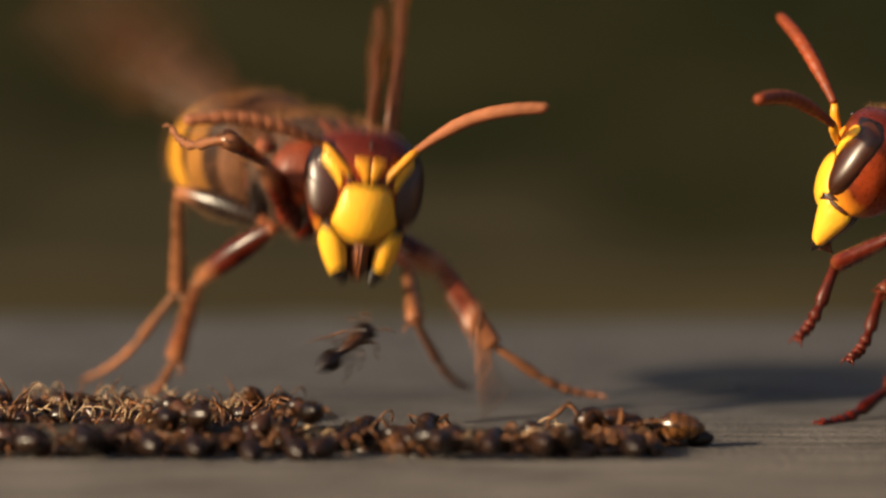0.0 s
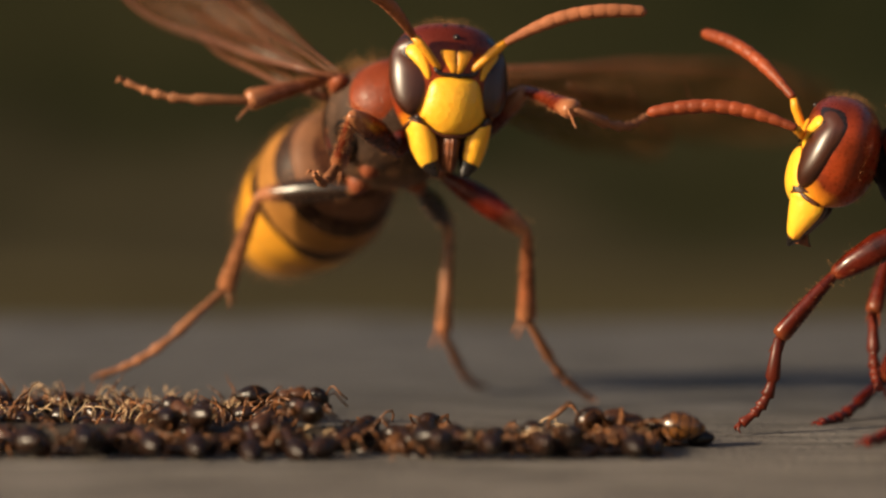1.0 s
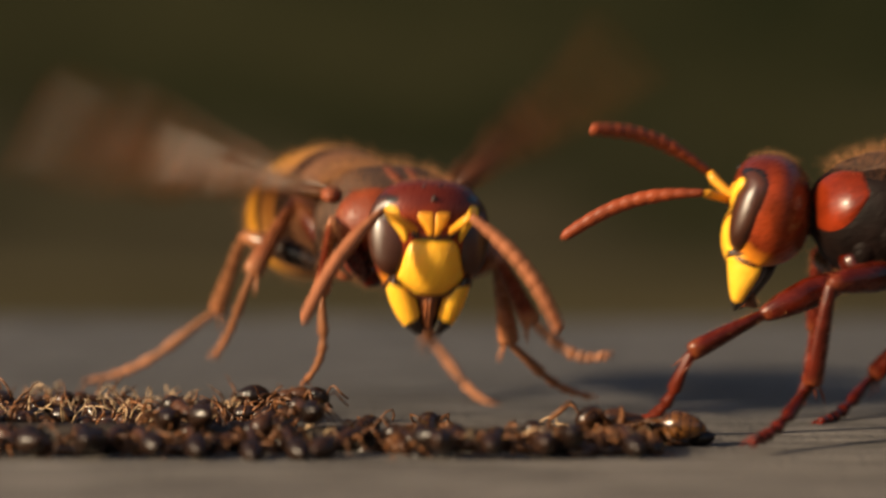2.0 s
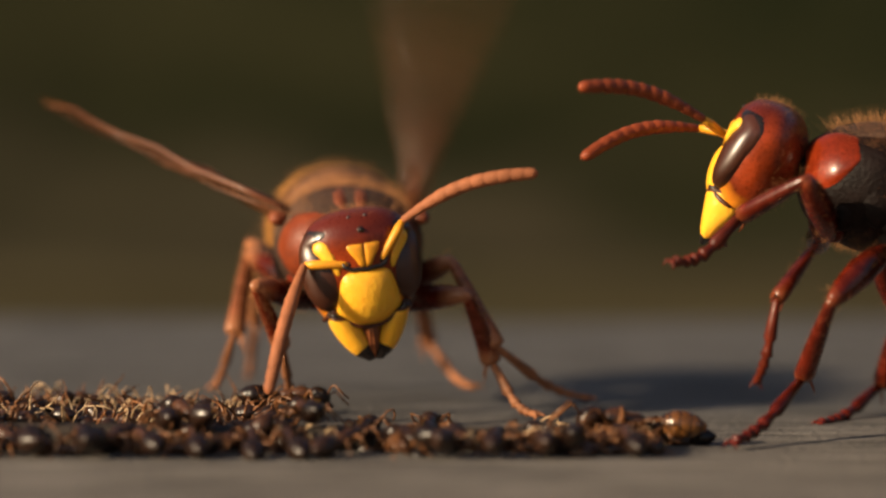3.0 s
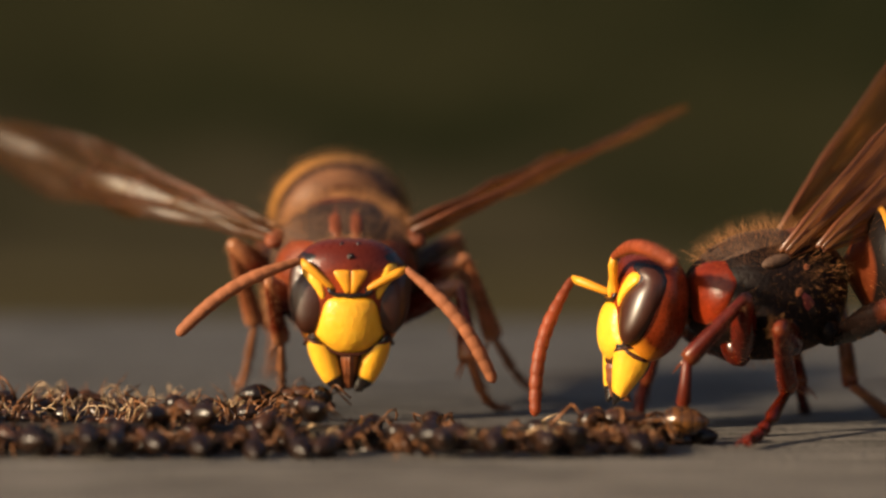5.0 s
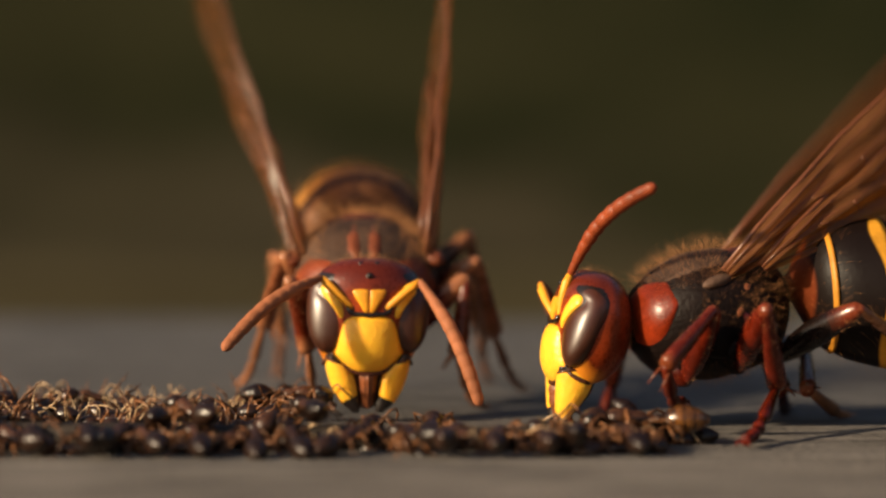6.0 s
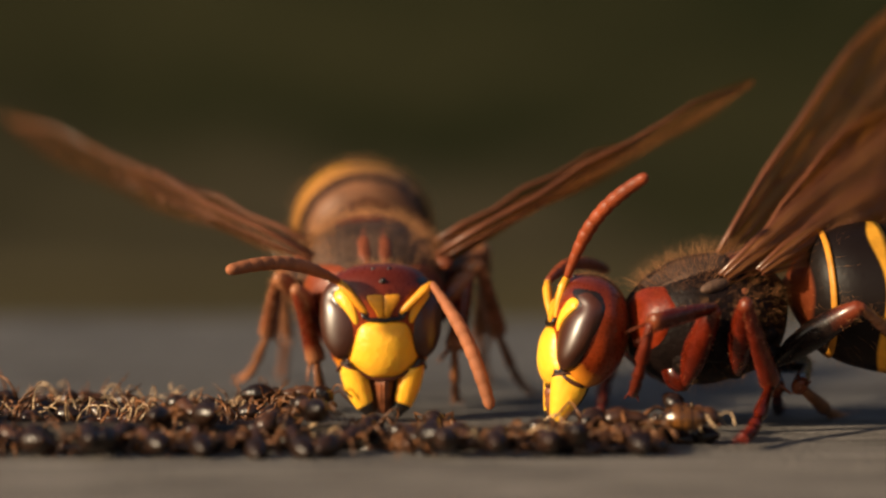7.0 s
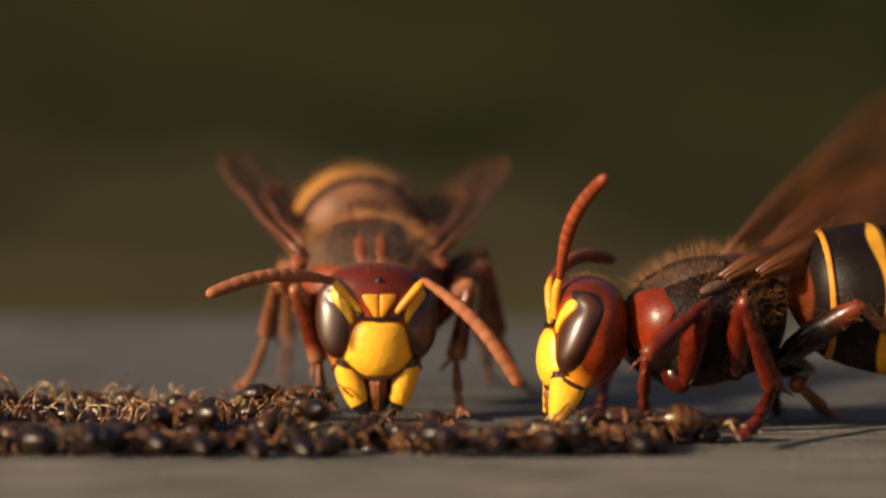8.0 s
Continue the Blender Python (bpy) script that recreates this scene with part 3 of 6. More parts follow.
def build_abdomen(hornet, rng, pale):
    """The rings overlap like tiles; the first one carries the rest."""
    outline = [(0, 0.45, 0.45, 0.0), (-0.7, 1.5, 1.5, -0.05), (-1.7, 3.0, 3.0, -0.2), (-3.2, 3.75, 3.6, -0.45), (-5.5, 4.05, 3.8, -0.8),
               (-8.0, 3.7, 3.4, -1.15), (-10.5, 2.7, 2.5, -1.5), (-12.4, 1.4, 1.3, -1.8), (-13.6, 0.35, 0.3, -2.0)]
    cuts = [0.0, -2.1, -4.9, -7.6, -9.7, -11.5, -13.6]
    ochre, red = (0.56, 0.25, 0.022), (0.040, 0.012, 0.007)
    black = (0.017, 0.009, 0.006) if pale else (0.007, 0.0038, 0.003)
    mats = [banded("waist_ring", red, (0.17, 0.078, 0.042), -1.2, 0.05) if pale else banded("waist_ring", (0.11, 0.022, 0.006), black, -1.15, 0.06), banded("second_ring", (0.026, 0.012, 0.008) if pale else black, (0.31, 0.135, 0.030) if pale else ochre, -3.3 if pale else -4.25, 0.12 if pale else 0.22),
            banded("third_ring", black, ochre, -5.7, 0.35), banded("fourth_ring", black, ochre, -8.0, 0.25),
            banded("fifth_ring", black, ochre, -10.0, 0.2), banded("tail_ring", black, ochre, -11.9, 0.1)]
    first = None
    for k in range(6):
        a, b = cuts[k], cuts[k + 1]
        bm = bmesh.new()
        st = []
        for i in range(11):
            x = a + 0.35 * (k > 0) + (b - a - 0.35 * (k > 0)) * i / 10
            ry, rz, cz = [cubic(x, [(o[0], o[j]) for o in outline]) for j in (1, 2, 3)]
            flare = 0.97 + 0.045 * (i / 10) if k < 5 else 0.97
            st.append((x, ry * flare, rz * flare, cz))
        x, ry, rz, cz = st[-1]
        st.append((x + 0.06, ry * 0.96, rz * 0.96, cz))
        loft(bm, st, 36, 2.1)
        name = "abdomen" if k == 0 else "tergite"
        ob = part(name, bm, mats[k], hornet if k == 0 else first,
                  ("chestnut first abdomen ring with yellow hind edge" if k == 0 else "ochre yellow abdomen ring with black band"))
        if k == 0:
            first = ob
    if not pale:
        bm = bmesh.new()
        loft(bm, [(x, *[cubic(x, [(o[0], o[j]) for o in outline]) * (g if j < 3 else 1) for j in (1, 2, 3)])
                  for x, g in ((-1.84, 0.98), (-1.86, 1.014), (-2.0, 1.019), (-2.11, 1.022), (-2.14, 0.98))], 40, 2.1)
        part("ring_edge", bm, OCHRE, first, "narrow yellow hind edge of the first ring")
    bm = bmesh.new()
    spots, total = [], 2600 if pale else 700
    while len(spots) < total:
        x = -rng.uniform(0.8, 13.0) if len(spots) < total * 0.7 else -rng.uniform(0.7, 2.6)
        ry, rz, cz = [cubic(x, [(o[0], o[j]) for o in outline]) for j in (1, 2, 3)]
        a = rng.uniform(0, 2 * math.pi)
        spots.append((Vector((x, ry * math.cos(a), cz + rz * math.sin(a))), Vector((-0.5, math.cos(a), math.sin(a))).normalized()))
    hairs(bm, spots, 0.7, 0.0042 if pale else 0.004, rng)
    part("abdomen_hair", bm, HAIR, first, "short golden down")
    return first


def build_thorax(hornet, rng, pale):
    flat, broad = (0.84, 1.16) if pale else (0.84, 1.0)

    def put(name, bm, *rest):
        for v in bm.verts:
            v.co.z *= flat if v.co.z > 0 else 1.0
            v.co.y *= broad
        return part(name, bm, *rest)

    bm = bmesh.new()
    loft(bm, smooth_stations([(4.3, 0.9, 0.9, 0.0), (3.7, 2.0, 2.0, 0.1), (2.6, 2.9, 2.9, 0.1), (0.5, 3.45, 3.5, 0.1), (-1.4, 3.2, 3.3, -0.05),
                              (-2.8, 2.4, 2.6, -0.15), (-3.7, 1.3, 1.5, 0.0), (-4.1, 0.5, 0.5, 0.1)], 26), 40, 2.2)
    thorax = put("thorax", bm, BACK if pale else DARK, hornet, "dark brown thorax with chestnut collar")
    # collar: two chestnut shoulders meeting in front
    for s in (1, -1):
        bm = bmesh.new()
        grid = []
        for i in range(15):
            x = 4.1 - 2.45 * i / 14
            ry, rz = (cubic(x, [(0.5, 3.45), (2.6, 2.95), (3.7, 2.1), (4.3, 1.0)]),
                      cubic(x, [(0.5, 3.5), (2.6, 2.95), (3.7, 2.1), (4.3, 1.0)]))
            lo, hi = -18 + 12 * i / 14 - 22 * math.sin(math.pi * i / 14) ** 2 if pale else -24 + 46 * (i / 14) ** 1.7, (76 if pale else 80) - 34 * (i / 14) ** 1.5
            line = []
            for j in range(15):
                u = j / 14
                a = radians(lo + (hi - lo) * u)
                rim = min(1, min(u, 1 - u) / 0.16, min(i, 14 - i) / 2.0)
                g = 1.0 + 0.05 * rim * (2 - rim) - 0.02
                line.append(bm.verts.new((x, s * ry * g * math.cos(a), 0.1 + rz * g * math.sin(a))))
            grid.append(line)
        for a, b in zip(grid, grid[1:]):
            for j in range(14):
                bm.faces.new((a[j], a[j + 1], b[j + 1], b[j]))
        put("collar_plate", bm, COLLAR if pale else RED, thorax, "smooth chestnut shoulder plate")
        bm = bmesh.new()
        ball(bm, (0.95, s * 3.15, 1.85) if pale else (-0.35, s * 2.98, 1.80), (0.85, 0.50, 0.52) if pale else (0.85, 0.34, 0.38), Matrix.Rotation(s * 0.3, 4, "Z"), 16, 10)
        put("wing_cap", bm, STRIPE if pale else BACK, thorax, "small dark cap over the wing root")
        bm = bmesh.new()
        tube(bm, [(3.1, s * 0.34, 2.46), (2.2, s * 0.44, 2.82), (1.2, s * 0.46, 3.04), (0.2, s * 0.40, 3.12), (-0.8, s * 0.28, 3.02)], [0.20, 0.44, 0.52, 0.46, 0.24], 14, 0.92)
        put("back_stripe", bm, STRIPE if pale else DARK, thorax, "russet stripe along the back")
        bm = bmesh.new()
        ball(bm, (0.5, s * 2.82, -0.7), (1.15, 0.62, 1.5), Matrix.Rotation(0.2, 4, "Y"), 20, 14)
        put("side_plate", bm, DARK, thorax, "black side plate")
        for x, y, z, r in ((-0.2, 2.95, -1.9, 0.55), (-1.4, 2.75, -1.2, 0.6), (-2.0, 2.4, 0.3, 0.55), (-2.3, 2.2, -1.5, 0.6), (-0.9, 3.05, -0.2, 0.45), (-1.5, 2.8, 0.9, 0.4)):
            bm = bmesh.new()
            ball(bm, (x, s * y, z), (r * 1.1, r * 0.6, r * 0.75), Matrix.Rotation(2.3 * x + z, 4, "Y"), 16, 10)
            put("side_plate", bm, DARK if r > 0.5 else MOUTH, thorax)
        bm = bmesh.new()
        ball(bm, (1.9, s * 2.25, -1.2), (0.75, 0.6, 1.35), Matrix.Rotation(-0.25, 4, "Y"), 20, 14)
        put("side_plate", bm, RED if pale else DARK, thorax, "side plate under the collar")
        bm = bmesh.new()
        ball(bm, (-1.0, s * 2.75, -0.3), (0.7, 0.5, 1.3), Matrix.Rotation(0.35, 4, "Y"), 20, 14)
        put("side_plate", bm, MAROON, thorax, "maroon side plate")
    if not pale:
        bm = bmesh.new()
        grid = []
        for i in range(21):
            x = 3.2 - 4.6 * i / 20
            ry, rz = [cubic(x, [(-1.4, 3.25), (0.5, 3.48), (2.6, q), (3.7, 2.05)]) for q in (2.9, 2.9)]
            half = 40 + 10 * math.sin(math.pi * i / 20)
            line = []
            for j in range(25):
                u = -1 + j / 12
                rim = min(1, (1 - abs(u)) / 0.12, min(i, 20 - i) / 2.5)
                g = 0.985 + 0.045 * rim * (2 - rim)
                a = radians(90 + half * u)
                line.append(bm.verts.new((x, ry * g * math.cos(a), 0.1 + rz * g * math.sin(a))))
            grid.append(line)
        for a, b in zip(grid, grid[1:]):
            for j in range(24):
                bm.faces.new((a[j], a[j + 1], b[j + 1], b[j]))
        border = [r[0].co.copy() for r in grid[::-2]] + [v.co.copy() for v in grid[0][2:-1:2]] + [r[-1].co.copy() for r in grid[::2]]
        put("back_plate", bm, BACK, thorax, "dull grey-brown back plate")
        bm = bmesh.new()
        tube(bm, border, [0.05] + [0.10] * (len(border) - 2) + [0.05], 8)
        put("back_rim", bm, MOUTH, thorax, "amber-brown rim of the back plate")
    bm = bmesh.new()
    ball(bm, (-1.9, 0, 2.45), (1.0, 1.7, 0.75), None, 22, 12)
    put("shield_plate", bm, LEG_RED if pale else SHIN, thorax, "russet hump behind the back")
    bm = bmesh.new()
    spots = ellipsoid_spots((0, 0, 0.1), (4.3, 3.4, 3.5), 12000, rng, lambda v, p: p.x < 2.9)
    hairs(bm, [q for q in spots if q[0].z > 1.9 and (abs(q[0].y) > 1.6 or q[0].x < -1.2)][::2], 1.05, 0.0062 if pale else 0.0034, rng, 0.3)
    hairs(bm, [q for q in spots if q[0].z > 1.9 and abs(q[0].y) <= 1.6 and q[0].x >= -1.2][::9 if pale else 2], 0.85 if pale else 1.1, 0.0030 if pale else 0.0044, rng, 0.3)
    hairs(bm, [q for q in spots if q[0].z <= 1.9 and q[0].x < 0.8][::12 if pale else 5], 0.5, 0.0036, rng, 0.3)
    hairs(bm, [q for q in spots if -4.0 < q[0].x < -0.9 and 0.0 < q[0].z <= 1.9][::4], 0.85, 0.0030, rng, 0.4)
    hairs(bm, [q for q in spots if q[0].z < -2.2][::3], 0.6, 0.0034, rng, 0.3)
    put("thorax_hair", bm, HAIR, thorax, "soft golden-brown fur")
    return thorax


LIMB_LOOKS = {}


def limb_material(key, middle, end, length, near, far):
    """Chitin that pales towards the joints of a limb; near and far: millimetres of pale colour at its two ends."""
    if key in LIMB_LOOKS:
        return LIMB_LOOKS[key]
    m = material(key, middle, 0.26, coat=0.12, scale=700, spread=0.8, shine=0.3, bump=0.35)
    n, l = m.node_tree.nodes, m.node_tree.links
    b = n["Principled BSDF"]
    under = b.inputs["Base Color"].links[0].from_socket
    co, sep = n.new("ShaderNodeTexCoord"), n.new("ShaderNodeSeparateXYZ")
    l.new(co.outputs["Object"], sep.inputs[0])
    ns = n.new("ShaderNodeTexNoise")
    ns.inputs["Scale"].default_value = 1600
    l.new(co.outputs["Object"], ns.inputs["Vector"])
    wob = n.new("ShaderNodeMath")
    wob.operation = "MULTIPLY_ADD"
    wob.inputs[1].default_value = 0.0009
    l.new(ns.outputs["Fac"], wob.inputs[0])
    l.new(sep.outputs["X"], wob.inputs[2])
    for lo, hi in (((near + 0.45) * MM, (near * 0.3 + 0.45) * MM), ((length - far + 0.45) * MM, (length - far * 0.3 + 0.45) * MM)):
        step, mix = n.new("ShaderNodeMapRange"), n.new("ShaderNodeMix")
        step.inputs["From Min"].default_value, step.inputs["From Max"].default_value = lo, hi
        l.new(wob.outputs[0], step.inputs["Value"])
        mix.data_type = "RGBA"
        mix.inputs[7].default_value = (*end, 1)
        l.new(step.outputs[0], mix.inputs["Factor"])
        l.new(under, mix.inputs[6])
        under = mix.outputs[2]
    l.new(under, b.inputs["Base Color"])
    LIMB_LOOKS[key] = m
    return m


def build_leg(hornet, pair, s, rng, pale):
    lf, lt, ls = LEGS[pair]
    big = {"fore": 1.28, "mid": 1.28, "hind": 1.2}[pair] * (0.80 if pale else 0.87)
    hip = HIPS[pair]
    bm = bmesh.new()
    tube(bm, [(0.2, -s * 0.6, 1.3), (0.1, -s * 0.3, 0.7), (0.05, -s * 0.1, 0.25), (0, 0, -0.1), (0, 0, -0.25)], [0.6, 0.72, 0.66, 0.42, 0.15], 14)
    coxa = part("leg", bm, LEG_RED if pair == "fore" else STRIPE if pale else DARK, hornet, "jointed " + pair + " leg with a dark thigh and tan foot")
    coxa.matrix_basis = pose(hip.x * MM, s * hip.y * MM, hip.z * MM)
    bm = bmesh.new()
    tube(bm, [(-0.15, 0, 0), (0.3, 0, 0), (lf * 0.25, 0, 0.06), (lf * 0.5, 0, 0.1), (lf * 0.8, 0, 0.05), (lf - 0.1, 0, 0), (lf + 0.12, 0, 0)],
         [0.2, 0.32 * big, 0.58 * big, 0.70 * big, 0.56 * big, 0.36 * big, 0.2], 14, 0.85)
    start = len(bm.faces)
    spots = [(Vector((rng.uniform(0.2, lf), 0.4 * big * math.cos(a), 0.05 + 0.5 * big * math.sin(a))), Vector((0.5, math.cos(a), math.sin(a))).normalized())
             for a in [rng.uniform(0, 6.28) for _ in range(300 if pale else 150)]]
    hairs(bm, spots, 0.34, 0.0055, rng)
    deep, rust, sand = (0.085, 0.0080, 0.0022), (0.125, 0.016, 0.004), (0.30, 0.115, 0.05)
    sooty = (0.030, 0.016, 0.011) if pale else (0.008, 0.004, 0.003)
    tone = "tan" if pale else "red"
    f = part("thigh", bm, limb_material(tone + "_" + pair + "_thigh_chitin", {"fore": deep, "mid": deep, "hind": sooty}[pair],
                                        sand if pale else (0.13, 0.024, 0.008), lf, 0.5 if pale else 0.3, 1.6 if pale or pair == "hind" else 0.4), coxa)
    fuzz(f, start)
    bm = bmesh.new()
    tube(bm, [(-0.15, 0, 0), (0.15, 0, 0), (lt * 0.3, 0, 0.03), (lt * 0.65, 0, 0.02), (lt - 0.25, 0, 0), (lt, 0, 0), (lt + 0.08, 0, 0)],
         [0.2, 0.28 * big, 0.36 * big, 0.45 * big, (0.56 if pale else 0.49) * big, (0.50 if pale else 0.43) * big, 0.15], 14, 0.82)
    for k in (1, -1):
        tube(bm, [(lt - 0.1, k * 0.2, -0.2), (lt + 0.5, k * 0.32, -0.55), (lt + 0.95, k * 0.36, -0.75)], [0.09, 0.06, 0.01], 6)
    start = len(bm.faces)
    spots = [(Vector((rng.uniform(0.3, lt), 0.3 * math.cos(a), 0.38 * math.sin(a))), Vector((0.5, math.cos(a), math.sin(a))).normalized())
             for a in [rng.uniform(0, 6.28) for _ in range(320 if pale else 110)]]
    hairs(bm, spots, 0.3, 0.0055, rng)
    t = part("shin", bm, limb_material(tone + "_" + pair + "_shin_chitin", {"fore": rust if pale else (0.10, 0.011, 0.004), "mid": (0.24, 0.075, 0.030) if pale else (0.10, 0.011, 0.004), "hind": (0.26, 0.10, 0.042)}[pair],
                                       sand if pale else (0.14, 0.032, 0.011), lt, 0.4 if pale else 0.2, 1.1 if pale else 0.6), coxa)
    fuzz(t, start)
    bm = bmesh.new()
    pts, rad, x = [(-0.05, 0, 0)], [0.12], 0.0
    shares = (0.46, 0.17, 0.13, 0.09, 0.15)
    for i, sh in enumerate(shares):
        ln, r = ls * sh * 0.94, (0.27 if pale else 0.33) - 0.022 * i
        for q, w in ((0.06, 0.76), (0.5, 0.92), (0.9, 1.18), (0.985, 0.82)):
            xx = x + ln * q
            pts.append((xx, 0, -(0.14 if pair == "fore" else 0.07) * ls * math.sin(math.pi * min(1, xx / (ls * 0.96)) ** 1.35)))
            rad.append(r * w)
        x += ln
    tube(bm, pts, rad, 12, 0.9)
    for k in (1, -1):
        tube(bm, [(x - 0.05, k * 0.05, 0), (x + 0.28, k * 0.24, 0.06), (x + 0.45, k * 0.36, -0.16)], [0.09, 0.07, 0.015], 6)
    ball(bm, (x + 0.1, 0, 0.0), (0.2, 0.16, 0.1), None, 8, 6)
    a = part("foot", bm, {"fore": TAN if pale else SHIN, "mid": TAN if pale else LEG_RED, "hind": TAN}[pair], coxa)
    return coxa, f, t, a


def build_wing(hornet, which, s, pale):
    """Lies in the x-y plane: the span along +y for the left side, the stiff front edge towards +x."""
    span, chord = (20.5, 4.9) if which == "fore" else (13.0, 3.6)
    bm = bmesh.new()
    n, c = 30, 18

    def edges(u):
        lead = 0.25 + 0.55 * math.sin(math.pi * min(1, u * 1.05)) ** 0.8 - 1.9 * max(0, u - 0.72) ** 1.6 * 6
        width = chord * (0.10 + 0.95 * min(1, u * 1.6) ** 0.9) * math.sqrt(max(1 - max(0, (u - 0.55) / 0.46) ** 2.6, 0.0))
        return lead, lead - width

    def place(u, w):
        lead, trail = edges(u)
        fold = 0.17 * math.cos(w * math.pi * 7) * (1 - 0.5 * u) + 0.12 * math.cos(w * math.pi * 3) + 0.6 * (w - 0.4) ** 2 + 0.12 * math.sin(u * 17 + w * 9)
        return Vector((lead + (trail - lead) * w, s * span * u, fold))

    grid = [[bm.verts.new(place(i / n * 0.999, j / c)) for j in range(c + 1)] for i in range(n + 1)]
    for a, b in zip(grid, grid[1:]):
        for j in range(c):
            bm.faces.new((a[j], a[j + 1], b[j + 1], b[j]))
    wing = part("forewing" if which == "fore" else "hindwing", bm, WING_DIM if pale else WING_LIT, hornet, "amber see-through veined wing")
    lines = [[(0, 0.02), (0.3, 0.02), (0.6, 0.02), (0.8, 0.03), (0.95, 0.1)], [(0, 0.12), (0.3, 0.13), (0.55, 0.12), (0.66, 0.03)],
             [(0, 0.3), (0.25, 0.34), (0.45, 0.36), (0.62, 0.3), (0.8, 0.12)], [(0.28, 0.34), (0.36, 0.6), (0.6, 0.66), (0.75, 0.55)],
             [(0, 0.5), (0.2, 0.62), (0.36, 0.62), (0.5, 0.85)], [(0.45, 0.36), (0.48, 0.65)], [(0.6, 0.3), (0.63, 0.64)],
             [(0.0, 0.75), (0.2, 0.9), (0.4, 0.97)]]
    for k, ln in enumerate(lines):
        pts, m = [], 8
        for i in range(m + 1):
            q = i / m * (len(ln) - 1)
            a = min(int(q), len(ln) - 2)
            u, w = [ln[a][d] + (ln[a + 1][d] - ln[a][d]) * (q - a) for d in (0, 1)]
            pts.append(place(u, w) + Vector((0, 0, 0.02)))
        r = 0.15 if k == 0 else 0.06
        bm = bmesh.new()
        tube(bm, pts, [r * (1 - 0.6 * i / m) for i in range(m + 1)], 6)
        part("wing_vein", bm, VEIN, wing)
    return wing


def build_hornet(label, seed, pale):
    rng = random.Random(seed)
    hornet = tagged(new("hornet"), label, "hornet", "hornets feeding on the ants")
    parts = {"body": hornet, "thorax": build_thorax(hornet, rng, pale), "abdomen": build_abdomen(hornet, rng, pale), "head": build_head(hornet, rng, pale)}
    parts["abdomen"].matrix_basis = pose(*(WAIST * MM))
    for pair in ("fore", "mid", "hind"):
        for s in (1, -1):
            parts["leg", pair, s] = build_leg(hornet, pair, s, rng, pale)
    for which in ("fore", "hind"):
        for s in (1, -1):
            parts["wing", which, s] = build_wing(hornet, which, s, pale)
    for o in parts["head"].children:
        for kind in ("scape", "flagellum", "mandible", "mandible_plate", "mandible_rim"):
            if o.name.split(".")[0] == kind:
                parts[kind, int(o["side"])] = o
    return parts


# ---- ant ----
def small_part(size, name, bm, *rest):
    for v in bm.verts:
        v.co *= size
    return part(name, bm, *rest)


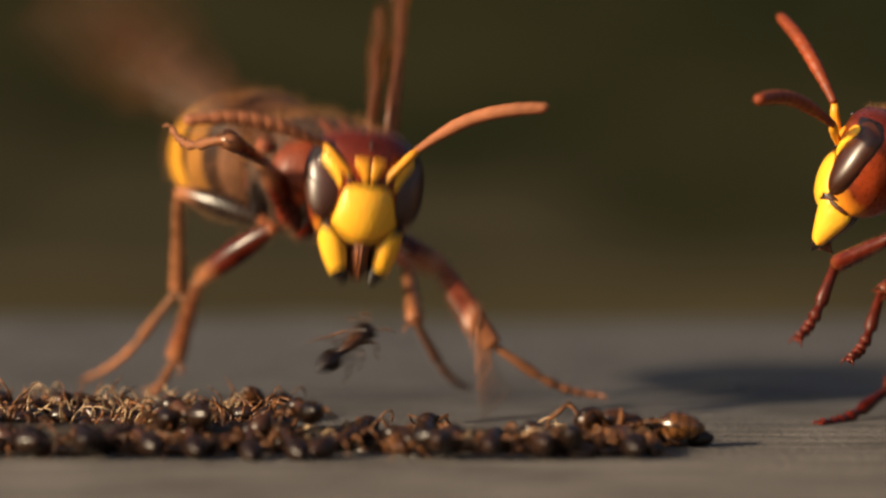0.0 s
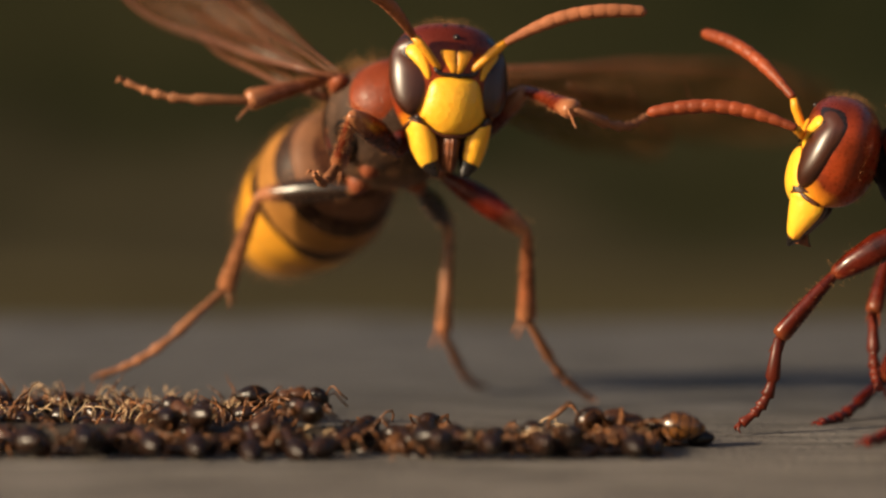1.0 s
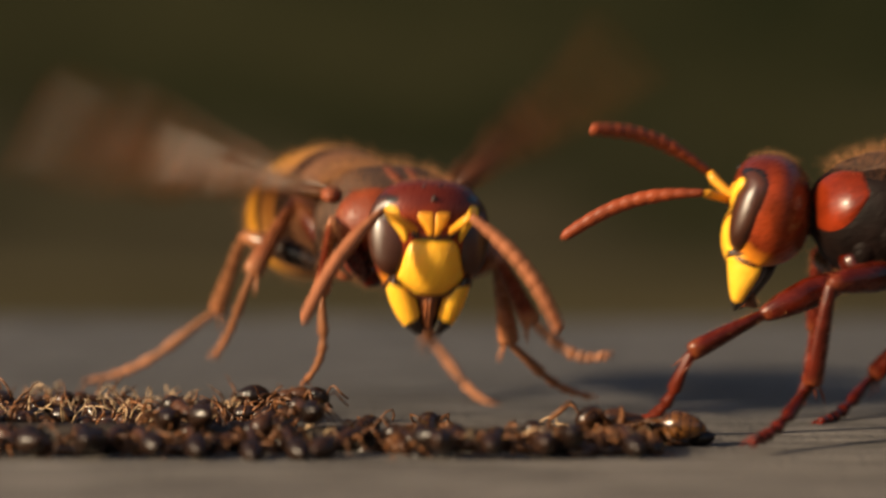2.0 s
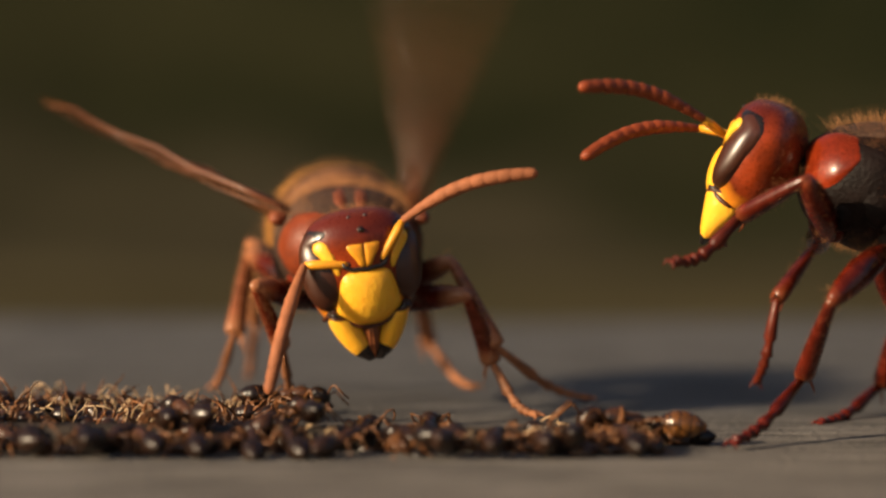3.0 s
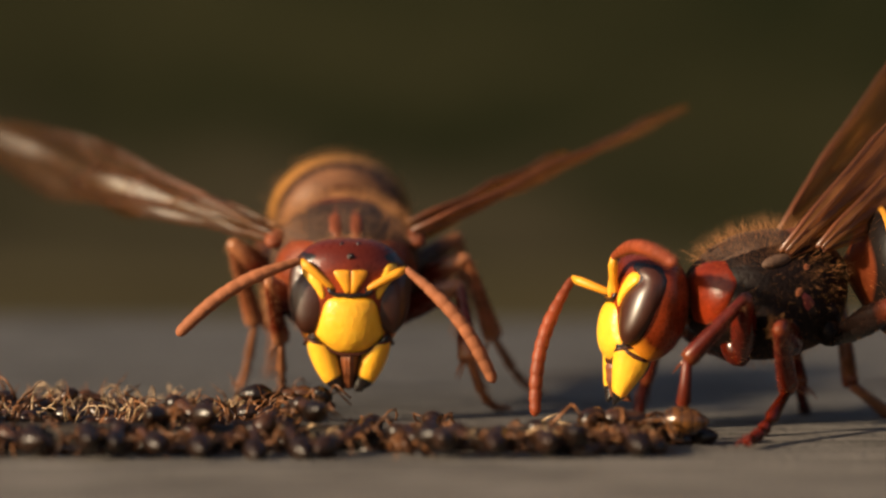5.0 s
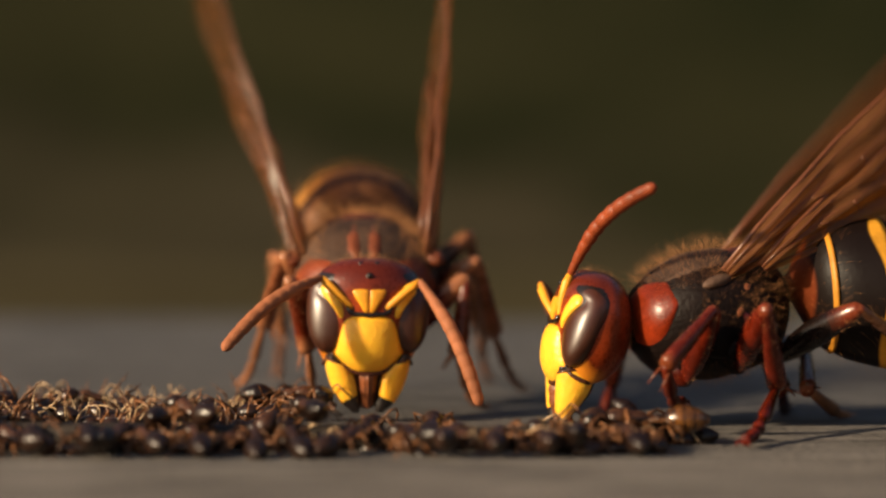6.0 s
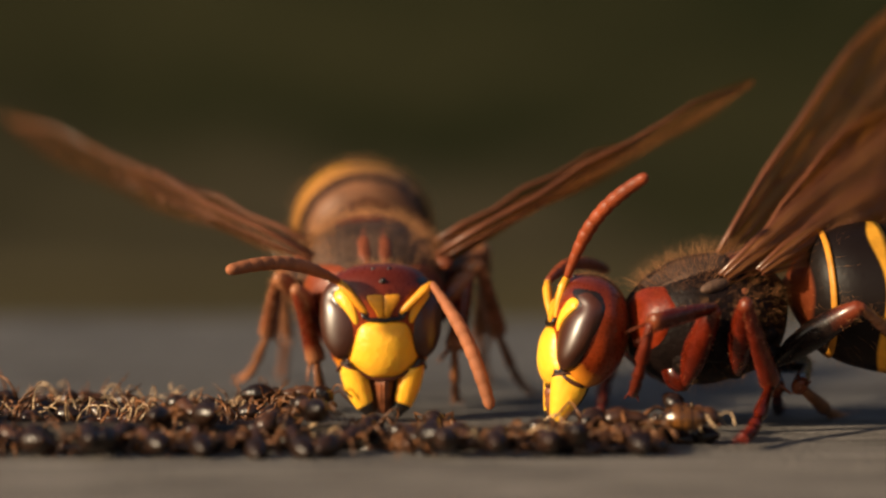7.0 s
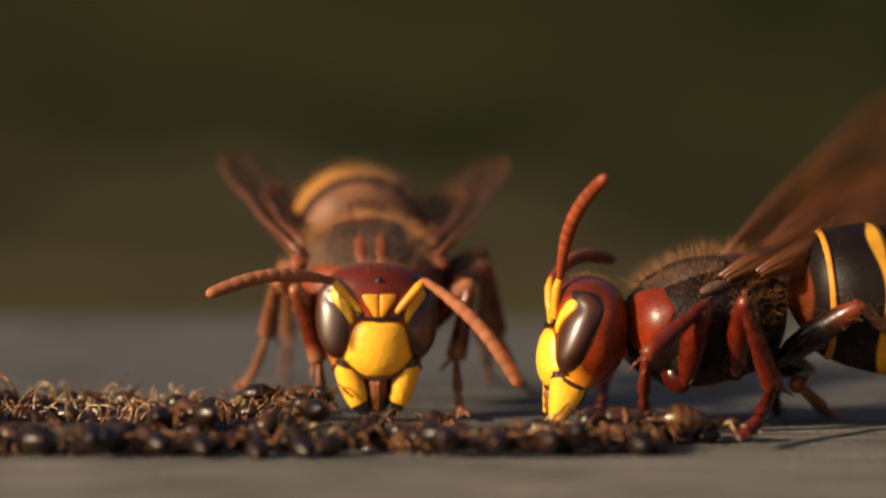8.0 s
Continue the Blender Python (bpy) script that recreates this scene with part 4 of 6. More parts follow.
def build_ant(name_label, seed, curl=0.0, gaster_mat=None, leg_mat=None, head_mat=None, size=0.86, tuck=False):
    rng = random.Random(seed)
    ant = tagged(new("ant"), name_label, "ant", "ants on the board")
    bm = bmesh.new()
    ball(bm, (1.62, 0, 0.92), (0.70, 0.60, 0.52), Matrix.Rotation(0.5, 4, "Y"), 18, 12)
    head = small_part(size, "head", bm, head_mat or ANT_DARK, ant, "shiny dark head")
    for s in (1, -1):
        bm = bmesh.new()
        ball(bm, (1.75, s * 0.56, 1.1), (0.16, 0.09, 0.14), None, 8, 6)
        small_part(size, "eye", bm, BLACK, head)
        bm = bmesh.new()
        tube(bm, [(2.05, s * 0.35, 0.55), (2.35, s * 0.32, 0.36), (2.5, s * 0.08, 0.28)], [0.14, 0.12, 0.03], 6)
        small_part(size, "jaw", bm, ANT_BROWN, head)
        bm = bmesh.new()
        a = rng.uniform(-0.4, 0.4)
        tube(bm, [(2.0, s * 0.2, 0.95), (2.3, s * 0.75, 1.35 + a), (2.5, s * 1.05, 1.45 + a)], [0.055, 0.05, 0.06], 6)
        tube(bm, [(2.5, s * 1.05, 1.45 + a), (2.95, s * 1.0, 1.05 + a), (3.4, s * 0.75, 0.7 + a)], [0.055, 0.07, 0.06], 6)
        small_part(size, "antenna", bm, leg_mat or ANT_LEG, head)
    bm = bmesh.new()
    loft(bm, smooth_stations([(1.15, 0.2, 0.2, 0.85), (0.85, 0.44, 0.45, 0.9), (0.35, 0.46, 0.48, 0.95), (-0.1, 0.33, 0.36, 0.85),
                              (-0.5, 0.34, 0.38, 0.78), (-0.85, 0.22, 0.25, 0.65), (-1.0, 0.1, 0.12, 0.6)], 14), 14)
    ball(bm, (-1.18, 0, 0.68), (0.15, 0.24, 0.3), None, 10, 8)
    small_part(size, "mesosoma", bm, ANT_BROWN, ant)
    bm = bmesh.new()
    lay = Matrix.Translation((-1.3, 0, 0.62)) @ Matrix.Rotation(-curl, 4, "Y")
    rings = []
    for i in range(23):
        u = i / 22
        r = 0.70 * math.sin(math.pi * (0.04 + 0.93 * u) ** 0.85) ** 0.75 * (1 - 0.045 * (1 if i % 5 == 4 else 0))
        rings.append([bm.verts.new(lay @ Vector((-0.1 - 2.05 * u, r * math.cos(a), 0.12 + r * 0.94 * math.sin(a)))) for a in
                      [2 * math.pi * j / 16 for j in range(16)]])
    rings_to_faces(bm, rings)
    gaster = small_part(size, "gaster", bm, gaster_mat or ANT_DARK, ant, "ringed glossy gaster")
    if gaster_mat is ANT_AMBER:
        gaster.data.materials.append(ANT_DARK)
        for q, p in enumerate(gaster.data.polygons):
            p.material_index = 1 if (q // 16) % 5 == 4 or q // 16 < 2 else 0
    for s in (1, -1):
        for k, x in enumerate((0.7, 0.1, -0.5)):
            bm = bmesh.new()
            fx = (1.3, -0.1, -1.6)[k] + rng.uniform(-0.5, 0.5)
            fy = 1.75 + rng.uniform(-0.45, 0.35)
            kz = 1.05 + rng.uniform(-0.3, 0.35)
            h, f = Vector((x, s * 0.3, 0.62)), Vector((x + fx, s * fy, 0.05))
            knee = h.lerp(f, 0.42) + Vector((0, 0, kz - 0.4))
            ankle = h.lerp(f, 0.75) + Vector((0, 0, 0.32))
            sag = Vector((rng.uniform(-0.14, 0.14), rng.uniform(-0.14, 0.14), rng.uniform(0.02, 0.16)))
            if tuck:        # legs drawn in, in one stiff arc
                reach, lift = rng.uniform(0.95, 1.45), rng.uniform(-0.95, -0.3)
                arc = [(0, 0.3, 0.6), (0.2, 0.75 * reach, 0.62), (0.5, 1.15 * reach, 0.25), (0.75, 1.2 * reach, lift * 0.5), (0.85, 0.95 * reach, lift * 0.9), (0.8, 0.5 * reach, lift * 1.1)]
                tube(bm, [Vector((x + fx * q, s * y, z)) for q, y, z in arc], [0.07, 0.075, 0.055, 0.05, 0.04, 0.02], 7)
                small_part(size, "leg", bm, leg_mat or ANT_LEG, ant, "pale drawn-in leg")
                continue
            tube(bm, [h, h.lerp(knee, 0.5) + Vector((0, 0, 0.08)), knee], [0.09, 0.105, 0.065], 7)
            tube(bm, [knee, knee.lerp(ankle, 0.55) + sag, ankle], [0.065, 0.08, 0.05], 7)
            tube(bm, [ankle, ankle.lerp(f, 0.5) + sag * 0.8, f], [0.05, 0.04, 0.02], 6)
            small_part(size, "leg", bm, leg_mat or ANT_LEG, ant, "thin brown leg")
    return ant


# ---- setting ----
def build_setting():
    rng = random.Random(3)
    # ground: one sheet out to the horizon
    bm = bmesh.new()
    bmesh.ops.create_grid(bm, x_segments=40, y_segments=40, size=1.0, matrix=Matrix.Diagonal((4.0e5, 4.0e5, 1, 1)))
    for v in bm.verts:
        v.co.z = -60.0
    tagged(part("ground", bm, EARTH, None, "dark earth with leaf litter"), kind="structure")
    bm = bmesh.new()
    rings = []
    for i in range(60):
        a = math.pi * (0.04 + 0.92 * i / 59)
        ring = []
        for k in range(13):
            u = k / 12
            far = 1500 + 2600 * u ** 0.75 + 120 * noise.noise((i * 0.5, k * 0.6, 7))
            ring.append(bm.verts.new((far * 1.3 * math.cos(a), far * math.sin(a),
                                      -64 + 1900 * u ** 1.5 + 70 * noise.noise((i * 0.6, k * 0.7, 3)) * (k > 0))))
        rings.append(ring)
    for a, b in zip(rings, rings[1:]):
        for k in range(12):
            bm.faces.new((a[k], a[k + 1], b[k + 1], b[k]))
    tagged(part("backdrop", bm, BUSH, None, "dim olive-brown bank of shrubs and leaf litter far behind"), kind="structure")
    # the board
    bm = bmesh.new()
    nx, ny = 120, 90
    x0, x1, y0, y1 = -260.0, 260.0, -230.0, 92.0
    top = []
    for j in range(ny + 1):
        line = []
        for i in range(nx + 1):
            x, y = x0 + (x1 - x0) * i / nx, y0 + (y1 - y0) * j / ny
            edge = min(j, ny - j, i, nx - i)
            z = -0.05 + 0.05 * noise.noise((x * 0.03, y * 0.22, 0)) - (3.0 if edge == 0 else 0) + (1.6 * noise.noise((x * 0.016, 4, 0)) + 0.6 * noise.noise((x * 0.05, 8, 0))) * max(0.0, (y - 50) / 42) ** 2
            line.append(bm.verts.new((x, y, z)))
        top.append(line)
    for a, b in zip(top, top[1:]):
        for i in range(nx):
            bm.faces.new((a[i], a[i + 1], b[i + 1], b[i]))
    rim = [v for v in top[0]] + [r[-1] for r in top[1:-1]] + top[-1][::-1] + [r[0] for r in top[1:-1]][::-1]
    low = [bm.verts.new((v.co.x, v.co.y, -60.0)) for v in rim]
    for i in range(len(rim)):
        k = (i + 1) % len(rim)
        bm.faces.new((rim[i], rim[k], low[k], low[i]))
    bm.faces.new(low)
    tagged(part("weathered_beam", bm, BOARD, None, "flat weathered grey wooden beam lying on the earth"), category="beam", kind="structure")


def build_bark():
    """A thin splinter of bark that the ants crowd round."""
    bm = bmesh.new()
    rings, n = [], 70
    for i in range(n + 1):
        x = -29.0 + 36.4 * i / n
        end = min(1.0, (n - i) / 5, i / 3)
        top = (1.30 + 0.10 * noise.noise((x * 0.22, 0, 0)) + 0.05 * noise.noise((x * 1.3, 2, 0)) - 0.012 * (x + 29)) * (0.35 + 0.65 * end)
        f = -10.5 + 0.2 * noise.noise((x * 0.18, 5, 0)) + 0.1 * noise.noise((x * 0.9, 7, 0))
        b = -9.0 + 0.3 * noise.noise((x * 0.2, 9, 0))
        prof = [(f, -0.04), (f - 0.12, 0.3 * top), (f - 0.05, 0.75 * top), (f + 0.18, top), (f * 0.7 + b * 0.3, top * 1.03 + 0.05 * noise.noise((x, 1, 0))),
                (f * 0.3 + b * 0.7, top * 0.96), (b - 0.2, top * 0.9), (b, 0.5 * top), (b, -0.04)]
        rings.append([bm.verts.new((x, y, z)) for y, z in prof])
    rings_to_faces(bm, rings)
    tagged(part("bark_strip", bm, BARK), "thin dark splinter of bark lying on edge behind the ants", "bark")


build_setting()
build_bark()
HORNET_A = build_hornet("chestnut and yellow hornet biting into the ants, facing out", 11, True)
HORNET_B = build_hornet("chestnut hornet bending over the ants, seen from its side", 12, False)


def build_ants():
    """A ragged band of dead and dying ants, heaped higher and deeper at one end. Returns those that still move."""
    rng = random.Random(21)
    kinds = [build_ant("small black-brown ant lying among the others", 1, 0.1, None, None, None, 0.84),
             build_ant("small dark ant with a curled brown gaster", 2, -0.7, ANT_BROWN, None, ANT_DARK, 0.74),
             build_ant("small ant with pale straw legs in the heap", 3, 0.4, ANT_BROWN, ANT_PALE, ANT_BROWN, 0.76, True),
             build_ant("small glossy black ant with brown legs", 4, -0.2, None, ANT_LEG, ANT_DARK, 0.88),
             build_ant("pale amber ant struggling at the edge of the heap", 5, 0.1, ANT_AMBER, ANT_LEG, ANT_BROWN, 1.08),
             build_ant("small red-brown ant with a dull gaster", 6, 0.3, ANT_BROWN, ANT_LEG, ANT_BROWN, 0.68),
             build_ant("small dead ant with stiff straw legs", 7, -0.3, ANT_DARK, ANT_PALE, ANT_BROWN, 0.70)]
    used = [False] * len(kinds)

    def lay(k, x, y, z, rx, ry, rz):
        m = pose(x * MM, y * MM, z * MM, rx, ry, rz)
        if used[k]:
            return copy_thing(kinds[k], m)
        kinds[k].matrix_basis, used[k] = m, True
        return kinds[k]

    # front rank before the bark strip: round gasters turned outwards, spaced like beads
    for x in (-24.6, -22.4, -19.9, -16.5, -13.8, -11.5, -9.0, -7.1, -4.6, -1.5, 0.4, 2.5, 4.3, 5.9, 8.2):
        lay(rng.choice((0, 3)), x + rng.uniform(-0.2, 0.2), -11.9 + rng.uniform(-0.3, 0.3), 0.0, rng.uniform(-14, 14), rng.uniform(-6, 6), 90 + rng.gauss(0, 12))
    # darker ones lie between them, against the strip
    x = -25.0
    while x < 9.4:
        lay(rng.choice((1, 1, 5, 6)), x, -11.5 + rng.uniform(-0.3, 0.3), -0.05, rng.choice((-70, 0, 70)) + rng.uniform(-15, 15), rng.uniform(-12, 12), rng.uniform(0, 360))
        x += rng.uniform(1.9, 3.0)
    # a few climb over the strip
    for x, k in ((-22.4, 1), (-12.2, 3), (-6.6, 3), (-4.0, 0), (-0.7, 3)):
        lay(k, x, (-9.2 if x < -5 else -8.0) + rng.uniform(-0.2, 0.2), 0.95 if x < -5 else 0.05, rng.uniform(-8, 8), rng.uniform(-4, 4), 90 + rng.gauss(0, 18))
    # loose tangle at the far end of the strip
    for x, y, z in ((5.0, -10.4, 0.0), (6.2, -8.6, 0.0), (7.3, -10.6, 0.0), (8.4, -9.4, 0.0), (9.3, -10.9, 0.0), (10.6, -7.2, 0.0), (9.6, -8.4, 0.0),
                    (7.7, -9.6, 0.0)):
        lay(rng.choice((1, 5, 6)), x, y, z, rng.choice((0, 60, -60)) + rng.uniform(-12, 12), rng.uniform(-12, 12), rng.uniform(0, 360))
    # deep heap behind it
    for y, x1, step in ((-6.6, -9.5, 2.2), (-4.6, -8.6, 2.0), (-2.4, -8.4, 1.8), (-0.4, -8.8, 1.8), (1.4, -9.6, 1.8), (3.0, -10.6, 1.9), (4.6, -11.5, 2.0)):
        x = -27.0
        while x < x1:
            roll = rng.choice((0, 75, -75, 110, -110))
            z = {0: -0.1, 75: 0.3, -75: 0.3, 110: 0.5, -110: 0.5}[roll] + (0.35 if x < -18 and rng.random() < 0.4 else 0.0)
            lay(rng.choice((0, 1, 2, 3, 3, 5, 6, 6)), x + rng.uniform(-0.6, 0.6), y + rng.uniform(-0.6, 0.6), z,
                roll + rng.uniform(-12, 12), rng.uniform(-12, 12), rng.uniform(0, 360))
            x += step * rng.uniform(0.75, 1.25)
    moving = {"edge": lay(4, 8.6, -9.0, 0.0, 10, 0, 170),
              "drop": tagged(lay(0, -5.6, 1.0, 6.0, 0, 0, 0), "dark ant falling from the hornet's jaws"),
              "back": lay(1, -9.0, 3.6, 0.3, 0, 0, 60), "mid": lay(3, -13.2, -8.4, 0.6, 0, 0, 100),
              "over": tagged(lay(6, 9.1, -7.4, 0.05, 0, 0, -20), "small grey-brown ant with straw legs climbing over another"),
              "crown": lay(2, -18.3, 2.2, 0.6, 30, 0, 200), "bead": lay(3, -15.2, -11.8, 0.0, 0, 0, 70)}
    return moving


ANTS = build_ants()


# ---- what moves ----
def track(rows):
    """A smooth function of time through rows (t, values...)."""
    cols = [[(r[0], r[j]) for r in rows] for j in range(1, len(rows[0]))]
    return lambda t: [cubic(t, c) for c in cols]


def turn(yaw, pitch, roll):
    """Heading, nose up, lean: x is forward."""
    return (Matrix.Rotation(radians(yaw), 3, "Z") @ Matrix.Rotation(radians(-pitch), 3, "Y") @ Matrix.Rotation(radians(roll), 3, "X"))


def aim(a, b, up):
    """The pose at a whose x axis points at b, with z towards up."""
    x = (b - a).normalized()
    y = up.cross(x).normalized()
    z = x.cross(y)
    return Matrix.Translation(a) @ Matrix((x, y, z)).transposed().to_4x4()


def bend(h, k, f, l1, l2):
    """The knee of a two-part limb from h to k with lengths l1 and l2, bent towards f; and the end that it reaches."""
    d = k - h
    n = d.normalized()
    dist = min(max(d.length, abs(l1 - l2) + 0.05), l1 + l2 - 0.02)
    a = (l1 * l1 - l2 * l2 + dist * dist) / (2 * dist)
    r = math.sqrt(max(l1 * l1 - a * a, 0.0))
    side = (f - h) - n * (f - h).dot(n)
    side = side.normalized() if side.length > 1e-6 else n.orthogonal().normalized()
    return h + n * a + side * r, h + n * dist


def metres(m):
    out = m.copy()
    out.translation = m.translation * MM
    return out


DATA_A = {}
DATA_A["head"] = [(0, -4.13, 1.9, 12.34),
        (0.2, -3.8, 1.89, 16),
        (0.5, -1.07, 1.87, 16.87),
        (0.8, -0.39, 1.87, 17.8),
        (1, 0.15, 1.87, 17.73),
        (1.2, 0.34, 1.87, 17.5),
        (2.3, -1.65, 0.9, 8.18),
        (2.5, -2.7, 0.88, 8.25),
        (2.7, -3.85, 0.88, 8.56),
        (3, -4.35, 0.89, 8.31),
        (3.3, -3.84, 0.92, 6.74),
        (3.5, -3.68, 0.93, 6.45),
        (4, -3.51, 0.93, 7.26),
        (4.2, -3.79, 0.93, 6.97),
        (5.3, -5.21, 1.94, 6.59),
        (5.5, -4.93, 1.95, 6.34),
        (6, -4.13, 1.94, 5.66),
        (6.5, -3.81, 1.94, 5.35),
        (7, -3.51, 1.93, 5.37),
        (7.5, -3.85, 1.93, 5.51),
        (8, -3.74, 1.94, 5.39)]
DATA_A["head_turn"] = [(0, -77, -3, -5),
        (0.5, -74, 2, -2),
        (1, -74, 1, -2),
        (1.2, -74, 0, -2),
        (2.3, -80, -10, 0),
        (2.5, -79, -13, 1),
        (3, -77, -9, 9),
        (3.5, -82, -3, 0),
        (4, -82, -5, 1),
        (5.5, -86, -3, -1),
        (6.5, -83, -2, 0),
        (7, -82, -2, 1),
        (8, -83, -2, 0)]
DATA_A["body_turn"] = [(0, -62, -9, 0),
        (0.5, -58, 16, 0),
        (1, -58, 23, 0),
        (1.2, -58, 22, 0),
        (2.3, -70, -17, 0),
        (2.5, -72, -20, 0),
        (3, -84, -10, 0),
        (3.5, -80, -16, 0),
        (4, -80, -18, 0),
        (5.5, -88, -22, 0),
        (6.5, -85, -24, 0),
        (7, -85, -25, 0),
        (8, -85, -24, 0)]
DATA_A["droop"] = [(0, -2, 0),
        (0.5, -4, 0),
        (1, -3, 0),
        (1.2, -2, 0),
        (2.3, 4, 0),
        (3.5, 8, 0),
        (8, 9, 0)]
DATA_A["gape"] = [(0, 2),
        (0.5, 10),
        (1, 3),
        (1.2, 2),
        (2.3, -6),
        (2.5, -10),
        (3, -9),
        (3.5, -7),
        (4, -7),
        (5.5, -2),
        (6.5, 0),
        (8, 0)]
DATA_A["elbow", 1] = [(0, -1.44, 0.46, 13.88),
        (0.5, 1.71, 0.41, 18.54),
        (1, 2.97, 0.38, 19.32),
        (1.2, 3.16, 0.38, 19.07),
        (2.3, 0.38, -2.38, 8.82),
        (2.5, 0.07, -0.58, 9.35),
        (2.7, -1.1, -0.57, 9.77),
        (3, -2.22, -0.54, 10.27),
        (3.5, -1.57, -0.52, 8.44),
        (4, -1.02, -0.55, 8.86),
        (4.2, -1.15, -0.55, 8.37),
        (5.3, -2.47, 0.43, 7.7),
        (5.5, -2.41, -0.28, 7.64),
        (6, -1.58, 0.46, 7.15),
        (6.5, -1.34, 0.48, 7.02),
        (7, -0.99, 0.48, 7.02),
        (7.5, -1.56, 0.48, 7.38),
        (8, -1.37, 0.48, 7.16)]
DATA_A["tip", 1] = [(0, 5.11, -1.89, 16.06),
        (0.5, 8.63, -1.14, 20.28),
        (1, 10.05, -0.29, 20.94),
        (1.2, 10.27, -0.29, 20.55),
        (2.3, 4.09, -3.13, 2.57),
        (2.5, 6.65, -3.1, 7.44),
        (2.7, 4.3, -3.86, 13.43),
        (3, 4.53, -1.73, 12.78),
        (3.5, 4.91, -3.72, 9.48),
        (4, 6.27, -0.91, 8.94),
        (4.2, 3.1, -1.18, 2.47),
        (5.3, 2.08, -0.16, 2.02),
        (5.5, 0.93, -0.96, 1.19),
        (6, 1.62, -2.2, 1.15),
        (6.5, 1.78, -1.79, 0.82),
        (7, 2.15, -2.02, 0.92),
        (7.5, 2.76, -1.92, 2.01),
        (8, 3.56, -1.1, 2.01)]
DATA_A["knee", "fore", 1] = [(0, 0.47, 3.9, 8.28),
        (0.2, 1.62, 5.98, 12.21),
        (0.5, 3.38, 5.32, 16.43),
        (1, 4.24, 3.13, 17.14),
        (1.2, 4.23, 2.98, 16.99),
        (2.3, 2.59, 2.58, 5.87),
        (2.5, 2.52, 4.11, 5.92),
        (3, 1.1, 2.63, 6.53),
        (4, 1.79, 3.41, 6.54),
        (5.5, 0.7, 5.43, 7.15),
        (7, 1.14, 7.18, 7.35),
        (8, 1.13, 5.81, 6.95)]
DATA_A["ankle", "fore", 1] = [(0, 1.77, 1.68, 5.09),
        (0.2, 3.37, 2.56, 13.64),
        (0.5, 5.96, 2.14, 16.59),
        (1, 6.56, -0.07, 16.05),
        (1.2, 6.54, -0.27, 16.04),
        (2.3, 3.96, 4.68, 2.63),
        (2.5, 3.87, 1.74, 2.86),
        (3, 2.44, 4.13, 2.96),
        (4, 2.19, 1.34, 3.02),
        (5.5, 0.69, 5.11, 3.06),
        (7, 0.33, 6.86, 3.35),
        (8, 0.37, 5.5, 2.93)]
DATA_A["toe", "fore", 1] = [(0, 2.89, 3.85, 0.73),
        (0.2, 7.29, -0.21, 15.05),
        (0.5, 10.09, -0.67, 16.32),
        (1, 10.64, 2.8, 15.82),
        (1.2, 10.62, 2.62, 15.96),
        (2.3, 7.05, 1.43, 0.42),
        (2.5, 7.2, 4.2, 0.05),
        (3, 4.82, 0.55, 0.41),
        (4, 3.89, 4.91, -0.04),
        (5.5, 2.84, 8.41, -0.02),
        (7, 0.51, 10.7, 0.15),
        (8, 0.73, 1.22, 0.36)]
DATA_A["knee", "mid", 1] = [(0, 0.63, 8.85, 8.07),
        (0.5, 3.02, 7.6, 9.09),
        (1, 4.45, 7.23, 9.68),
        (1.2, 4.61, 7.3, 9.56),
        (2.3, 1.59, 4.43, 8.43),
        (3, 0.37, 4.18, 8.19),
        (4, 0.92, 4.89, 8.24),
        (5.5, 1.47, 7.85, 8.1),
        (7, 1.66, 7.18, 7.96),
        (8, 2.01, 8.5, 7.89)]
DATA_A["ankle", "mid", 1] = [(0, 2.69, 8.45, 3.53),
        (0.5, 3.68, 8.66, 4.25),
        (1, 4.5, 8.82, 4.94),
        (1.2, 4.5, 9.15, 4.92),
        (2.3, 3.03, 4.04, 3.66),
        (3, 2.64, 3.81, 3.75),
        (4, 2.72, 4.48, 3.6),
        (5.5, 2.42, 10.5, 3.97),
        (7, 2.68, 10.04, 3.98),
        (8, 2.67, 11.41, 3.87)]
DATA_A["toe", "mid", 1] = [(0, 8.81, 9.64, 0.58),
        (0.5, 8.6, 11.47, 0.31),
        (1, 8.31, 12.06, 0.19),
        (1.2, 8.32, 12.37, 0.16),
        (2.3, 8.01, 7.79, 0.7),
        (3, 7.93, 6.99, 0.67),
        (4, 7.93, 7.86, 0.58),
        (5.5, 4.29, 16.08, 0.36),
        (7, 4.86, 15.3, 0.09),
        (8, 4.87, 16.72, 0.07)]
DATA_A["knee", "hind", 1] = [(0, -2.2, 14.83, 8.89),
        (0.5, -0.3, 13.86, 9.24),
        (1, 0.32, 13.91, 9.87),
        (1.2, 0.31, 14.08, 9.86),
        (2.3, -1.65, 15.92, 7.53),
        (4, -0.93, 15.57, 7.2),
        (5.5, 0.89, 11.75, 9.67),
        (7, 2.1, 12.43, 8.53),
        (8, 1.96, 11.33, 8.53)]
DATA_A["ankle", "hind", 1] = [(0, -1.52, 10.61, 4.68),
        (0.5, -0.21, 16.14, 3.69),
        (1, 0, 13.52, 3.89),
        (1.2, -0, 13.68, 3.88),
        (2.3, -1.04, 19.88, 3.07),
        (4, -0.63, 19.57, 2.74),
        (5.5, 1.54, 14.94, 4.63),
        (7, 1.82, 15.82, 3.59),
        (8, 1.94, 14.81, 3.65)]
